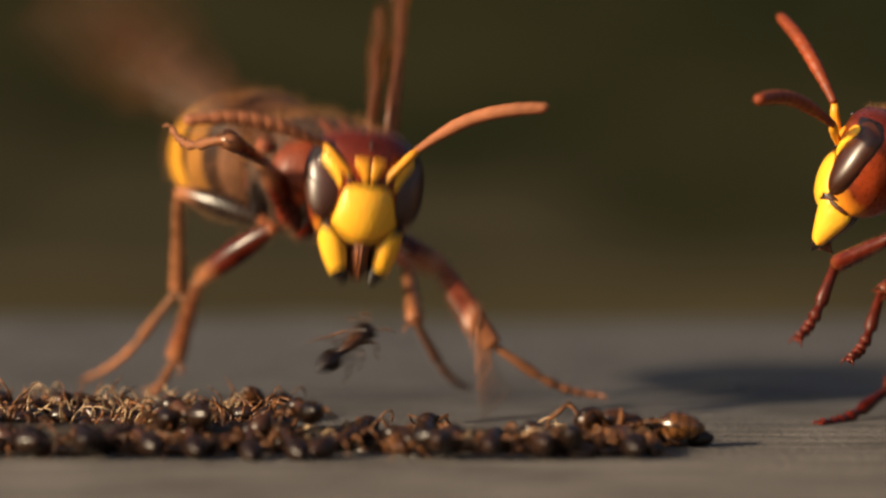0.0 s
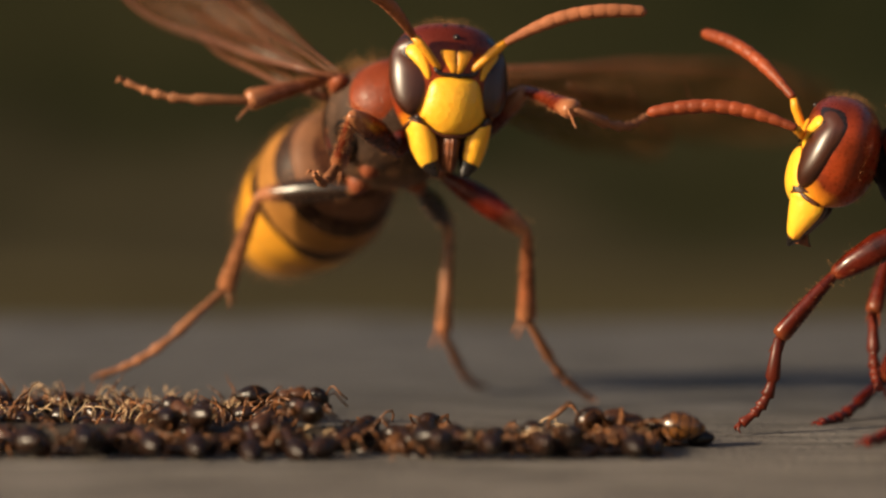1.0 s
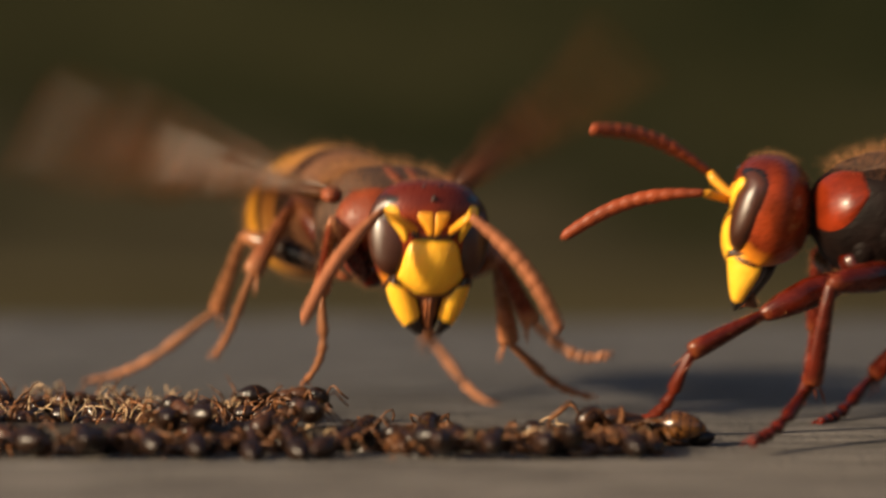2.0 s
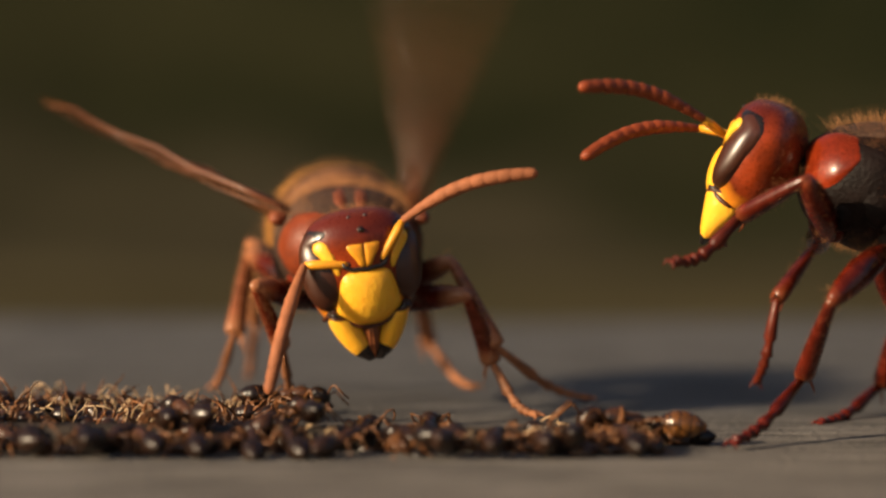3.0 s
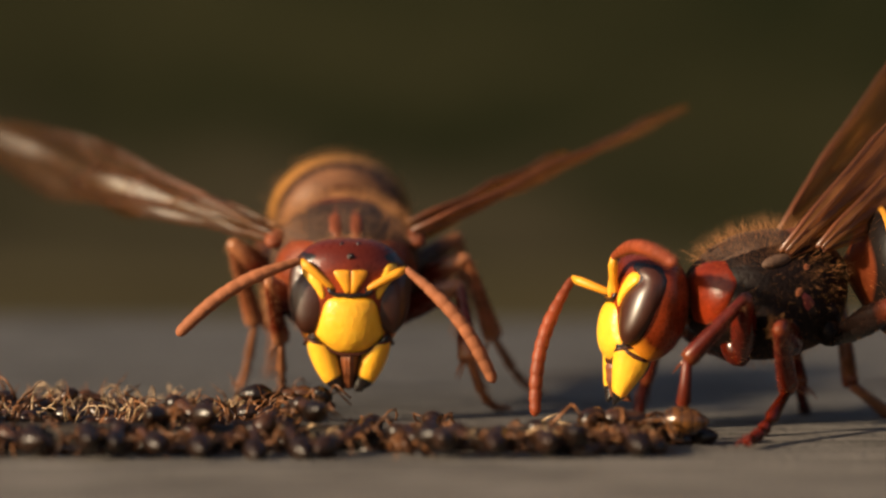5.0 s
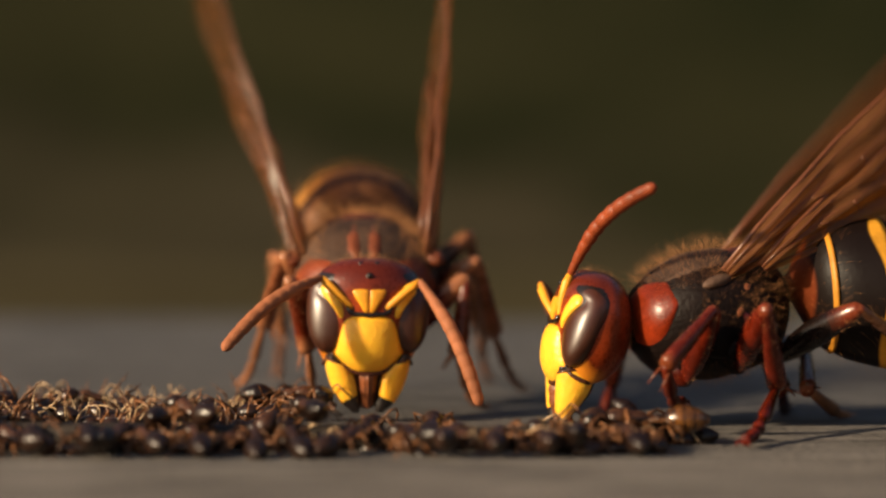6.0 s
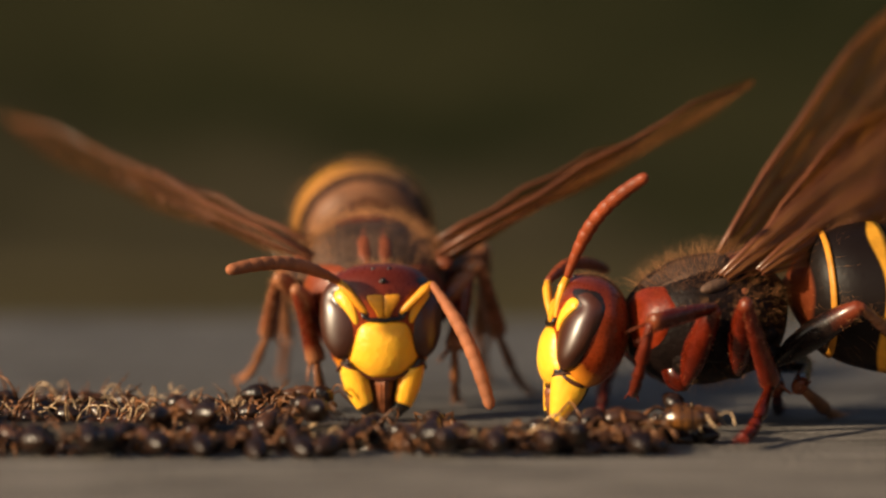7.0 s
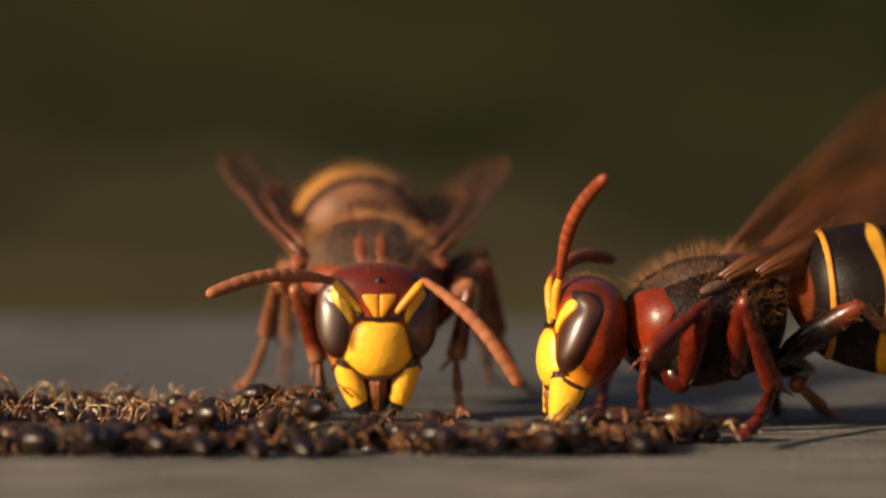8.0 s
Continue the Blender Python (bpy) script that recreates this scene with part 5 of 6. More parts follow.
DATA_A["toe", "hind", 1] = [(0, 1.5, 17.87, 0.31),
        (0.5, 2.23, 23.87, -0.23),
        (1, 2.34, 21.32, 0.07),
        (1.2, 2.34, 21.48, 0.05),
        (2.3, 1.99, 11.71, 0.81),
        (4, 1.89, 11.14, 0.84),
        (5.5, 2.63, 22.65, 0.11),
        (7, 2.6, 24.02, -0.03),
        (8, 2.72, 23.02, 0.04)]
DATA_A["wing", 1] = [(0, 0.01, 0.64, 0.77, 0.12, 0.63, 0.77, 0.2, -1, 0.1),
        (0.2, 0.93, 0.36, 0.04, 0.94, 0.33, 0.05, 0.1, -1, 0.3),
        (0.3, 0.48, 0.75, 0.46, 0.8, 0.58, 0.19, 0.2, -1, 0.1),
        (0.5, 0.78, 0.62, -0.05, 0.98, 0.2, 0.06, 0.1, -0.6, 0.8),
        (0.7, 0.54, 0.77, 0.35, 0.77, 0.62, 0.13, 0.2, -1, 0.1),
        (1, 0.99, 0.1, 0.10, 0.98, -0.10, -0.06, 0.1, -0.6, 0.8),
        (1.2, 0.8, 0.57, 0.19, 0.93, 0.36, 0.06, 0.1, -1, 0.3),
        (1.4, 0.93, 0.35, -0.11, 0.73, 0.65, 0.2, 0.1, -1, 0.3),
        (1.6, 0.57, 0.73, 0.38, 0.87, 0.49, 0.05, 0.1, -1, 0.3),
        (1.8, 0.8, 0.6, 0.04, 0.45, 0.69, 0.56, 0.1, -1, 0.3),
        (2, 0.33, 0.69, 0.64, 0.73, 0.64, 0.25, 0.1, -1, 0.3),
        (2.15, 0.74, 0.67, 0.1, 0.41, 0.7, 0.58, 0.1, -1, 0.3),
        (2.3, 0.74, 0.67, 0.06, 0.73, 0.68, 0.09, 0.1, -1, 0.3),
        (2.5, -0.1, 0.67, 0.73, 0.14, 0.58, 0.8, 0.2, -1, 0.1),
        (2.7, 0.36, 0.87, 0.33, 0.5, 0.58, 0.64, 0.2, -1, 0.1),
        (3, -0.33, 0.14, 0.93, 0.57, 0.32, 0.76, 0.2, -1, 0.1),
        (3.2, 0.13, 0.47, 0.87, 0.26, 0.54, 0.8, 0.2, -1, 0.1),
        (3.5, 0.78, 0.58, 0.2, 0.66, 0.55, 0.5, 0.1, -1, 0.3),
        (3.7, 0.4, 0.63, 0.66, 0.24, 0.53, 0.81, 0.2, -1, 0.1),
        (4, 0.4, 0.78, 0.48, 0.64, 0.73, 0.24, 0.2, -1, 0.1),
        (4.2, -0.01, 0.49, 0.87, 0.05, 0.49, 0.87, 0.2, -1, 0.1),
        (4.35, 0.73, 0.63, 0.25, 0.25, 0.54, 0.8, 0.2, -1, 0.1),
        (4.5, 0.1, 0.48, 0.87, 0.66, 0.63, 0.41, 0.2, -1, 0.1),
        (4.7, 0.82, 0.52, 0.24, 0.19, 0.56, 0.81, 0.2, -1, 0.1),
        (4.9, 0.12, 0.53, 0.84, 0.75, 0.53, 0.4, 0.2, -1, 0.1),
        (5.1, 0.83, 0.45, 0.33, 0.29, 0.52, 0.81, 0.2, -1, 0.1),
        (5.3, 0.21, 0.54, 0.81, 0.18, 0.55, 0.81, 0.2, -1, 0.1),
        (5.5, 0.05, 0.52, 0.85, 0.81, 0.4, 0.42, 0.2, -1, 0.1),
        (5.7, 0.86, 0.28, 0.43, 0.54, 0.46, 0.71, 0.2, -1, 0.1),
        (6, 0.08, 0.51, 0.85, 0.06, 0.52, 0.85, 0.2, -1, 0.1),
        (6.2, 0.85, 0.26, 0.46, 0.86, 0.25, 0.44, 0.1, -1, 0.3),
        (6.5, 0.9, 0.21, 0.39, 0.3, 0.36, 0.88, 0.2, -1, 0.1),
        (6.7, 0.75, 0.28, 0.6, 0.22, 0.46, 0.86, 0.2, -1, 0.1),
        (7, 0.84, 0.21, 0.49, 0.85, 0.19, 0.49, 0.1, -1, 0.3),
        (7.2, 0.22, 0.61, 0.76, 0.38, 0.63, 0.68, 0.2, -1, 0.1),
        (7.3, 0.81, 0.44, 0.39, 0.83, 0.44, 0.35, 0.1, -1, 0.3),
        (7.5, 0.30, 0.90, 0.31, 0.30, 0.90, 0.30, 0.9, -0.1, 0.3),
        (8, 0.24, 0.92, 0.29, 0.24, 0.92, 0.28, 0.9, -0.1, 0.3)]
DATA_A["elbow", -1] = [(0, -5.9, 0.08, 14.14),
        (0.5, -2.54, -0.66, 18.78),
        (1, -1.42, -0.47, 19.61),
        (1.2, -1.25, -0.57, 19.29),
        (2.3, -3.84, -1.98, 8.38),
        (2.5, -4.53, -2.4, 7.83),
        (3, -6.82, -0.97, 8.2),
        (3.5, -6.08, -0.84, 7.53),
        (4, -5.94, -0.85, 8.21),
        (4.2, -6.27, -0.85, 7.81),
        (5.3, -7.31, 0.23, 8.29),
        (5.5, -7.04, 0.24, 8.04),
        (6, -6.26, 0.24, 7.32),
        (6.5, -5.62, 0.26, 7.28),
        (7, -5.45, 0.23, 7.15),
        (7.5, -5.86, 0.22, 7.23),
        (8, -5.74, 0.24, 7.14)]
DATA_A["tip", -1] = [(0, -12.74, -2.12, 15.44),
        (0.5, -6.98, -6.14, 20.65),
        (1, -5.28, -6.19, 22),
        (1.2, -5.01, -6.34, 21.71),
        (2.3, -6.71, -3.8, 1.92),
        (2.5, -6.58, -4.74, 1.23),
        (3, -8.63, -4.48, 2.06),
        (3.5, -11.14, -3.53, 3.01),
        (4, -10.64, -1.74, 2.7),
        (4.2, -10.76, -4.5, 3.36),
        (5.3, -13.82, -0.7, 5.12),
        (5.5, -13.71, -0.67, 5.21),
        (6, -10.99, -4.33, 4.15),
        (6.5, -11.77, -3.43, 5.9),
        (7, -10.74, -4.72, 8.04),
        (7.5, -11.87, -3.83, 6.33),
        (8, -11.83, -3.78, 6.82)]
DATA_A["knee", "fore", -1] = [(0, -9.25, 2.07, 13.2),
        (0.2, -8.1, -0.1, 15.05),
        (0.5, -6.44, 0.74, 16.5),
        (1, -4.61, -0.98, 15.75),
        (1.2, -4.63, -0.75, 15.75),
        (2.3, -6.52, 0.94, 8.99),
        (2.5, -7.51, 0.62, 8.57),
        (3, -9.72, 0.97, 7.11),
        (3.5, -8.95, 2.01, 7.06),
        (4, -8.94, 1.52, 7.08),
        (5.3, -9.1, 2.9, 7.43),
        (6, -8.3, 3.66, 7.24),
        (7, -7.96, 3.45, 6.8),
        (8, -8.05, 3.39, 6.79)]
DATA_A["ankle", "fore", -1] = [(0, -10.83, -1.44, 14.61),
        (0.2, -10.63, 2.99, 15.97),
        (0.5, -7.92, 3.77, 14.17),
        (1, -5.37, 2.25, 13.35),
        (1.2, -5.39, 2.48, 13.34),
        (2.3, -6.89, 2.34, 5.16),
        (2.5, -7.52, 3.04, 5.26),
        (3, -8.42, 2.99, 3.79),
        (3.5, -8.22, 4.02, 3.56),
        (4, -8.06, 3.5, 3.6),
        (5.3, -8.83, 5.2, 4.05),
        (6, -7.35, 4.93, 3.46),
        (7, -6.9, 4.2, 2.91),
        (8, -6.77, 3.87, 2.93)]
DATA_A["toe", "fore", -1] = [(0, -14.06, 2.32, 15.23),
        (0.2, -14.47, 5.99, 14.84),
        (0.5, -10.21, -0.67, 13.97),
        (1, -6.43, -2.62, 12.92),
        (1.2, -6.45, -2.38, 12.91),
        (2.3, -7.2, 5.24, 1.1),
        (2.5, -8.15, 6.05, 1.32),
        (3, -8.09, 7.07, 0.92),
        (3.5, -8.03, 8.19, 0.81),
        (4, -8.03, 7.68, 0.86),
        (5.3, -9.1, 9.11, 0.95),
        (6, -7.14, 9.09, 0.69),
        (7, -6.59, 8.49, 0.37),
        (8, -6.79, 8.17, 0.39)]
DATA_A["knee", "mid", -1] = [(0, -13.32, 9.3, 7.07),
        (0.2, -11.11, 8.53, 7.86),
        (0.5, -7.08, 1.99, 16.24),
        (1, -5.99, 6.49, 17.84),
        (1.2, -5.72, 4.94, 17.92),
        (2.3, -9.81, 10.78, 8.36),
        (2.5, -10.19, 11.68, 8.01),
        (3, -10.84, 11.61, 8.33),
        (4, -10.13, 10.73, 9.28),
        (5.5, -9.54, 5.68, 8.95),
        (7, -8.95, 5.02, 7.32),
        (8, -8.97, 4.87, 7.17)]
DATA_A["ankle", "mid", -1] = [(0, -14.75, 11.1, 2.62),
        (0.2, -12.56, 10.93, 3.73),
        (0.5, -11.63, 1.55, 14.2),
        (1, -10.15, 3.98, 16.64),
        (1.2, -10.03, 7.48, 17.84),
        (2.3, -10.51, 7.65, 4.53),
        (2.5, -10.89, 8.58, 4.16),
        (3, -11.41, 8.95, 4.13),
        (4, -11.05, 10.33, 4.38),
        (5.5, -10.11, 8.32, 4.75),
        (7, -9.74, 8.76, 4.09),
        (8, -9.77, 8.73, 4.09)]
DATA_A["toe", "mid", -1] = [(0, -16.97, 17.17, 0.21),
        (0.2, -15.63, 16.17, 0.46),
        (0.5, -18.24, 0.53, 15.9),
        (1, -16.9, 3.05, 17.73),
        (1.2, -15.67, 8.32, 13.96),
        (2.3, -12.52, 13.03, 0.7),
        (2.5, -13.31, 13.98, 0.61),
        (3, -13.17, 14.59, 0.56),
        (4, -12.16, 15.88, 0.43),
        (5.5, -11.64, 13.68, 0.67),
        (7, -11.86, 14.55, 0.99),
        (8, -11.93, 14.23, 0.53)]
DATA_A["knee", "hind", -1] = [(0, -13.95, 11.15, 11.65),
        (0.5, -11.21, 9.75, 11.26),
        (1, -9.93, 8.93, 11.67),
        (1.2, -10.04, 8.26, 11.52),
        (2.3, -11.13, 11.75, 8.64),
        (2.5, -11.38, 12.94, 8.6),
        (2.7, -11.31, 13.8, 8.57),
        (3, -10.97, 13.4, 8.89),
        (8, -9.42, 15.36, 7.49)]
DATA_A["ankle", "hind", -1] = [(0, -14.85, 13.59, 6.24),
        (0.5, -12.55, 12.56, 6.13),
        (1, -11.98, 11.21, 6.51),
        (1.2, -11.96, 10.96, 6.52),
        (2.3, -12.93, 15.99, 4.8),
        (2.5, -12.37, 17.5, 5.1),
        (2.7, -12.31, 18.2, 5.0),
        (3, -10.96, 17.18, 4.23),
        (8, -9.4, 19.7, 3.35)]
DATA_A["toe", "hind", -1] = [(0, -20.94, 17.22, 0.69),
        (0.5, -19.91, 11.05, 1.17),
        (1, -19.3, 9.71, 1.49),
        (1.2, -19.28, 9.45, 1.5),
        (2.3, -20.91, 16.45, 0.66),
        (2.5, -20.03, 15.6, 0.9),
        (2.7, -19.66, 16.4, 0.9),
        (3, -11.93, 25.21, 0.29),
        (8, -10.3, 28.03, 0.06)]
DATA_A["wing", -1] = [(0, -0.74, 0.58, 0.34, -0.3, 0.68, 0.68, 1, 0.2, 0.3),
        (0.2, -0.81, 0.56, 0.16, -0.8, 0.57, 0.21, 0.1, -1, -0.1),
        (0.3, -0.76, 0.64, 0.02, -0.48, 0.83, 0.29, -0.1, -0.8, -0.5),
        (0.5, -0.74, 0.6, 0.32, -0.70, 0.68, 0.22, -0.2, -0.6, -0.75),
        (0.7, -0.74, 0.66, 0.15, -0.51, 0.77, 0.38, -0.2, -0.6, -0.6),
        (1, -0.78, 0.54, 0.32, -0.68, 0.70, 0.22, -0.2, -0.6, -0.75),
        (1.2, -0.71, 0.7, 0.1, -0.56, 0.79, 0.26, 0.0, -1, -0.2),
        (1.4, -0.75, 0.58, 0.32, -0.68, 0.73, 0.1, 0.1, -1, 0.4),
        (1.6, -0.89, 0.46, -0.02, -0.62, 0.71, 0.34, 1, 0.2, 0.3),
        (1.8, -0.74, 0.5, 0.44, -0.88, 0.47, 0.04, 1, 0.2, 0.3),
        (2, -0.91, 0.42, 0.01, -0.66, 0.56, 0.5, 1, 0.2, 0.3),
        (2.15, -0.76, 0.46, 0.47, -0.86, 0.5, 0.1, 1, 0.2, 0.3),
        (2.3, -0.86, 0.51, 0.01, -0.87, 0.48, -0.05, 0.1, -1, 0.3),
        (2.5, -0.72, 0.42, 0.55, -0.42, 0.52, 0.75, 1, 0.2, 0.3),
        (2.7, -0.82, 0.55, -0.15, -0.73, 0.67, 0.17, 0.1, -1, 0.3),
        (3, -0.75, 0.57, 0.33, -0.75, 0.58, 0.33, -0.05, -1, 0.08),
        (3.2, -0.79, 0.46, 0.4, -0.72, 0.69, 0.04, 1, 0.2, 0.3),
        (3.5, -0.90, 0.42, 0.08, -0.88, 0.42, 0.22, 0.1, -1, 0.1),
        (3.7, -0.71, 0.5, 0.5, -0.39, 0.45, 0.8, 1, 0.2, 0.3),
        (4, -0.52, 0.42, 0.74, -0.80, 0.50, 0.33, 1, 0.2, 0.3),
        (4.2, -0.75, 0.39, 0.54, -0.33, 0.47, 0.82, 1, 0.2, 0.3),
        (4.35, -0.83, 0.54, 0.13, -0.53, 0.44, 0.73, 1, 0.2, 0.3),
        (4.5, -0.34, 0.46, 0.82, -0.75, 0.51, 0.41, 1, 0.2, 0.3),
        (4.7, -0.83, 0.53, 0.18, -0.36, 0.44, 0.82, 1, 0.2, 0.3),
        (4.9, -0.23, 0.5, 0.83, -0.73, 0.5, 0.46, 1, 0.2, 0.3),
        (5.1, -0.8, 0.55, 0.24, -0.3, 0.46, 0.83, 1, 0.2, 0.3),
        (5.3, -0.66, 0.43, 0.62, -0.21, 0.5, 0.84, 1, 0.2, 0.3),
        (5.5, -0.84, 0.51, 0.15, -0.1, 0.44, 0.89, 1, 0.2, 0.3),
        (5.7, -0.82, 0.48, 0.3, -0.74, 0.35, 0.58, 1, 0.2, 0.3),
        (6, -0.34, 0.41, 0.84, -0.26, 0.46, 0.85, 0.3, -1, 0.1),
        (6.2, -0.85, 0.41, 0.33, -0.85, 0.44, 0.28, 0.1, -1, 0.3),
        (6.5, -0.87, 0.4, 0.29, -0.66, 0.35, 0.67, 0.1, -1, 0.3),
        (6.7, -0.77, 0.27, 0.57, -0.48, 0.37, 0.79, 1, 0.2, 0.3),
        (7, -0.85, 0.24, 0.47, -0.86, 0.37, 0.35, 0.1, -1, 0.35),
        (7.2, -0.35, 0.57, 0.74, -0.51, 0.55, 0.66, 1, 0.2, 0.3),
        (7.3, -0.84, 0.48, 0.25, -0.82, 0.53, 0.23, 0.1, -1, 0.3),
        (7.5, -0.4, 0.86, 0.31, -0.38, 0.87, 0.30, -0.9, -0.1, 0.3),
        (8, -0.34, 0.89, 0.31, -0.33, 0.89, 0.3, -0.9, -0.1, 0.3)]

DATA_B = {}
DATA_B["head"] = [(0, 21.23, -2.06, 13.38),
        (0.5, 21.1, -2.06, 14.21),
        (1, 19.57, -2.13, 13.91),
        (1.2, 19.97, -2.16, 13.8),
        (2.3, 14.04, -2.27, 10.27),
        (2.5, 12.52, -2.27, 10.16),
        (2.7, 14.52, -2.27, 12.58),
        (3, 15.71, -2.27, 13.68),
        (3.3, 13.1, -2.24, 9.72),
        (3.5, 12.63, -2.2, 7.4),
        (4, 11.04, -2.1, 5.81),
        (4.2, 10.27, -1.97, 5.4),
        (5.3, 9.71, -1.67, 6.43),
        (5.5, 8.72, -1.63, 4.91),
        (6, 7.02, -1.69, 5.13),
        (6.5, 7.12, -1.77, 5.12),
        (7, 6.86, -1.78, 4.94),
        (7.5, 6.93, -1.79, 4.94),
        (8, 6.8, -1.8, 4.85)]
DATA_B["head_turn"] = [(0, 167, 20, 0),
        (0.5, 167, 17, 0),
        (1, 166, 14, 0),
        (2.3, 162, 2, 0),
        (2.5, 162, 1, 0),
        (3, 158, 20, 0),
        (3.5, 163, 1, 0),
        (4, 169, -1, 0),
        (4.2, 177, 0, 0),
        (5.3, 188, 8, 0),
        (5.5, 189, 6, 0),
        (6.5, 185, 8, 0),
        (8, 184, 8, 0)]
DATA_B["body_turn"] = [(0, 186, 0, 0),
        (1, 186, -2, 0),
        (2.5, 180, -4, 0),
        (3, 180, 8, 0),
        (3.5, 180, -2, 0),
        (4, 180, -8, 0),
        (5.5, 183, -16, 0),
        (7, 183, -16, 0),
        (8, 183, -16, 0)]
DATA_B["droop"] = [(0, 4, 0),
        (4, 6, 0),
        (5.5, 12, 0),
        (8, 12, 0)]
DATA_B["gape"] = [(0, 0),
        (3, 4),
        (5.5, 6),
        (8, 6)]
DATA_B["elbow", 1] = [(0, 19.03, -4.43, 15.21),
        (0.5, 18.85, -4.61, 15.54),
        (1, 17.18, -4.62, 15.04),
        (1.2, 17.59, -4.65, 14.84),
        (2.3, 10.38, -3.52, 11.02),
        (2.5, 8.73, -3.18, 10.84),
        (2.7, 11.69, -4.12, 14.11),
        (3, 12.74, -3.95, 15.41),
        (3.2, 11.62, -4.13, 13.25),
        (3.5, 9.22, -3.54, 8.7),
        (4, 8.2, -3.84, 7.45),
        (4.2, 7.51, -3.76, 7.17),
        (5.3, 8.38, -3.66, 8.83),
        (5.5, 7.49, -3.02, 7.5),
        (6, 6.06, -2.8, 7.73),
        (6.5, 5.93, -3.26, 7.69),
        (7, 5.87, -2.76, 7.58),
        (7.5, 5.62, -3.26, 7.52),
        (8, 5.46, -3.15, 7.47)]
DATA_B["tip", 1] = [(0, 14.59, -10.13, 16.27),
        (0.5, 11.72, -5.77, 16.6),
        (1, 9.95, -4.06, 15.81),
        (1.2, 10.4, -4.07, 15.95),
        (2.3, 3.64, -3.46, 8.22),
        (2.5, 1.95, -3.2, 8.15),
        (2.7, 5.17, -6.74, 16.1),
        (3, 6.45, -7.33, 16.91),
        (3.2, 4.7, -5.82, 11.65),
        (3.5, 2.63, -6.18, 6.97),
        (4, 2.04, -7.47, 6.01),
        (4.2, 2.69, -8.16, 3.9),
        (5.3, 11.67, -10.12, 9.66),
        (5.5, 10.55, -9.39, 9.34),
        (6, 9.92, -7.15, 12.15),
        (6.5, 9.73, -6.74, 12.87),
        (7, 9.54, -6.55, 12.62),
        (7.5, 8.83, -7.58, 12.46),
        (8, 7.45, -7.99, 12.56)]
DATA_B["knee", "fore", 1] = [(0, 21.9, -7.7, 9.98),
        (0.5, 21.89, -7.64, 11.46),
        (1, 19.26, -3.4, 7.89),
        (1.2, 19.6, -3.44, 8),
        (2.3, 13.17, -4.78, 6.14),
        (2.5, 12.78, -7.67, 6.3),
        (2.7, 15.81, -8.54, 10.88),
        (3, 17.18, -8.45, 12.42),
        (3.5, 14.66, -7.21, 8.01),
        (4, 13.84, -7.15, 6.84),
        (5.5, 14.13, -6.43, 6.01),
        (6, 12.99, -6.26, 6.29),
        (7, 12.83, -6.21, 6.25),
        (8, 12.42, -5.96, 6.44)]
DATA_B["ankle", "fore", 1] = [(0, 19.09, -5.13, 8.46),
        (0.5, 18.97, -4.88, 10.65),
        (1, 16.56, -3.27, 4.8),
        (1.2, 16.81, -3.31, 5),
        (2.3, 10.64, -7.03, 3.84),
        (2.5, 10.86, -5.16, 3.68),
        (2.7, 13.79, -5.16, 9.72),
        (3, 14.27, -6.08, 10.78),
        (3.5, 12.7, -4.85, 5.3),
        (4, 11.81, -4.72, 4.23),
        (5.5, 11.26, -8.3, 3.74),
        (6, 10.3, -8.44, 3.65),
        (6.1, 10.2, -8.44, 3.95),
        (6.2, 9.7, -8.44, 5.1),
        (6.5, 9.5, -8.5, 5.3),
        (7, 9.56, -8.62, 5.7),
        (8, 9.4, -7.24, 3.98)]
DATA_B["toe", "fore", 1] = [(0, 16.77, -7.73, 4.87),
        (0.5, 15.35, -8.06, 9.32),
        (1, 14.48, -3.52, 0.26),
        (1.2, 14.65, -3.56, 0.49),
        (2.3, 8.14, -4.06, 0.69),
        (2.5, 7.86, -8.15, 1.02),
        (2.7, 10.95, -9.25, 9.31),
        (3, 10.59, -8.66, 8.59),
        (3.5, 10.23, -7.46, 1.82),
        (4, 10.38, -8.51, 1.3),
        (5.5, 12.45, -5.09, 0.09),
        (6, 11.6, -4.0, 1.5),
        (6.2, 10.9, -4.4, 1.8),
        (6.5, 9.1, -5.0, 1.95),
        (7, 8.9, -5.3, 1.8),
        (7.5, 9.6, -4.6, 0.8),
        (8, 9.83, -3.56, 0.63)]
DATA_B["knee", "mid", 1] = [(0, 24.78, -6.9, 6.04),
        (1.2, 23.28, -6.03, 6.52),
        (2.3, 17, -8.77, 7.3),
        (3, 18.52, -8.55, 7.01),
        (4, 16.44, -9.07, 5.96),
        (5.5, 15.68, -7.59, 6.37),
        (6.5, 14.41, -7.88, 6.51),
        (8, 14.01, -7.5, 6.74)]
DATA_B["ankle", "mid", 1] = [(0, 25.46, -3.73, 2.23),
        (1.2, 22.19, -9.06, 2.7),
        (2.3, 16.78, -6.67, 2.77),
        (3, 17.32, -5.88, 2.96),
        (4, 16.76, -5.65, 2.32),
        (5.5, 16.52, -4.86, 2.27),
        (6.5, 15.63, -5.15, 2.5),
        (8, 15.68, -5.68, 2.39)]
DATA_B["toe", "mid", 1] = [(0, 21.7, -9.14, 0.15),
        (1.2, 18.17, -14.31, 0.72),
        (2.3, 13.11, -12, 0.38),
        (3, 13.23, -10.71, 0.22),
        (4, 13.33, -11.28, 0.27),
        (5.5, 13.83, -10.89, 0.27),
        (6.5, 13.48, -11.32, 0.3),
        (8, 13.42, -11.99, 0.75)]
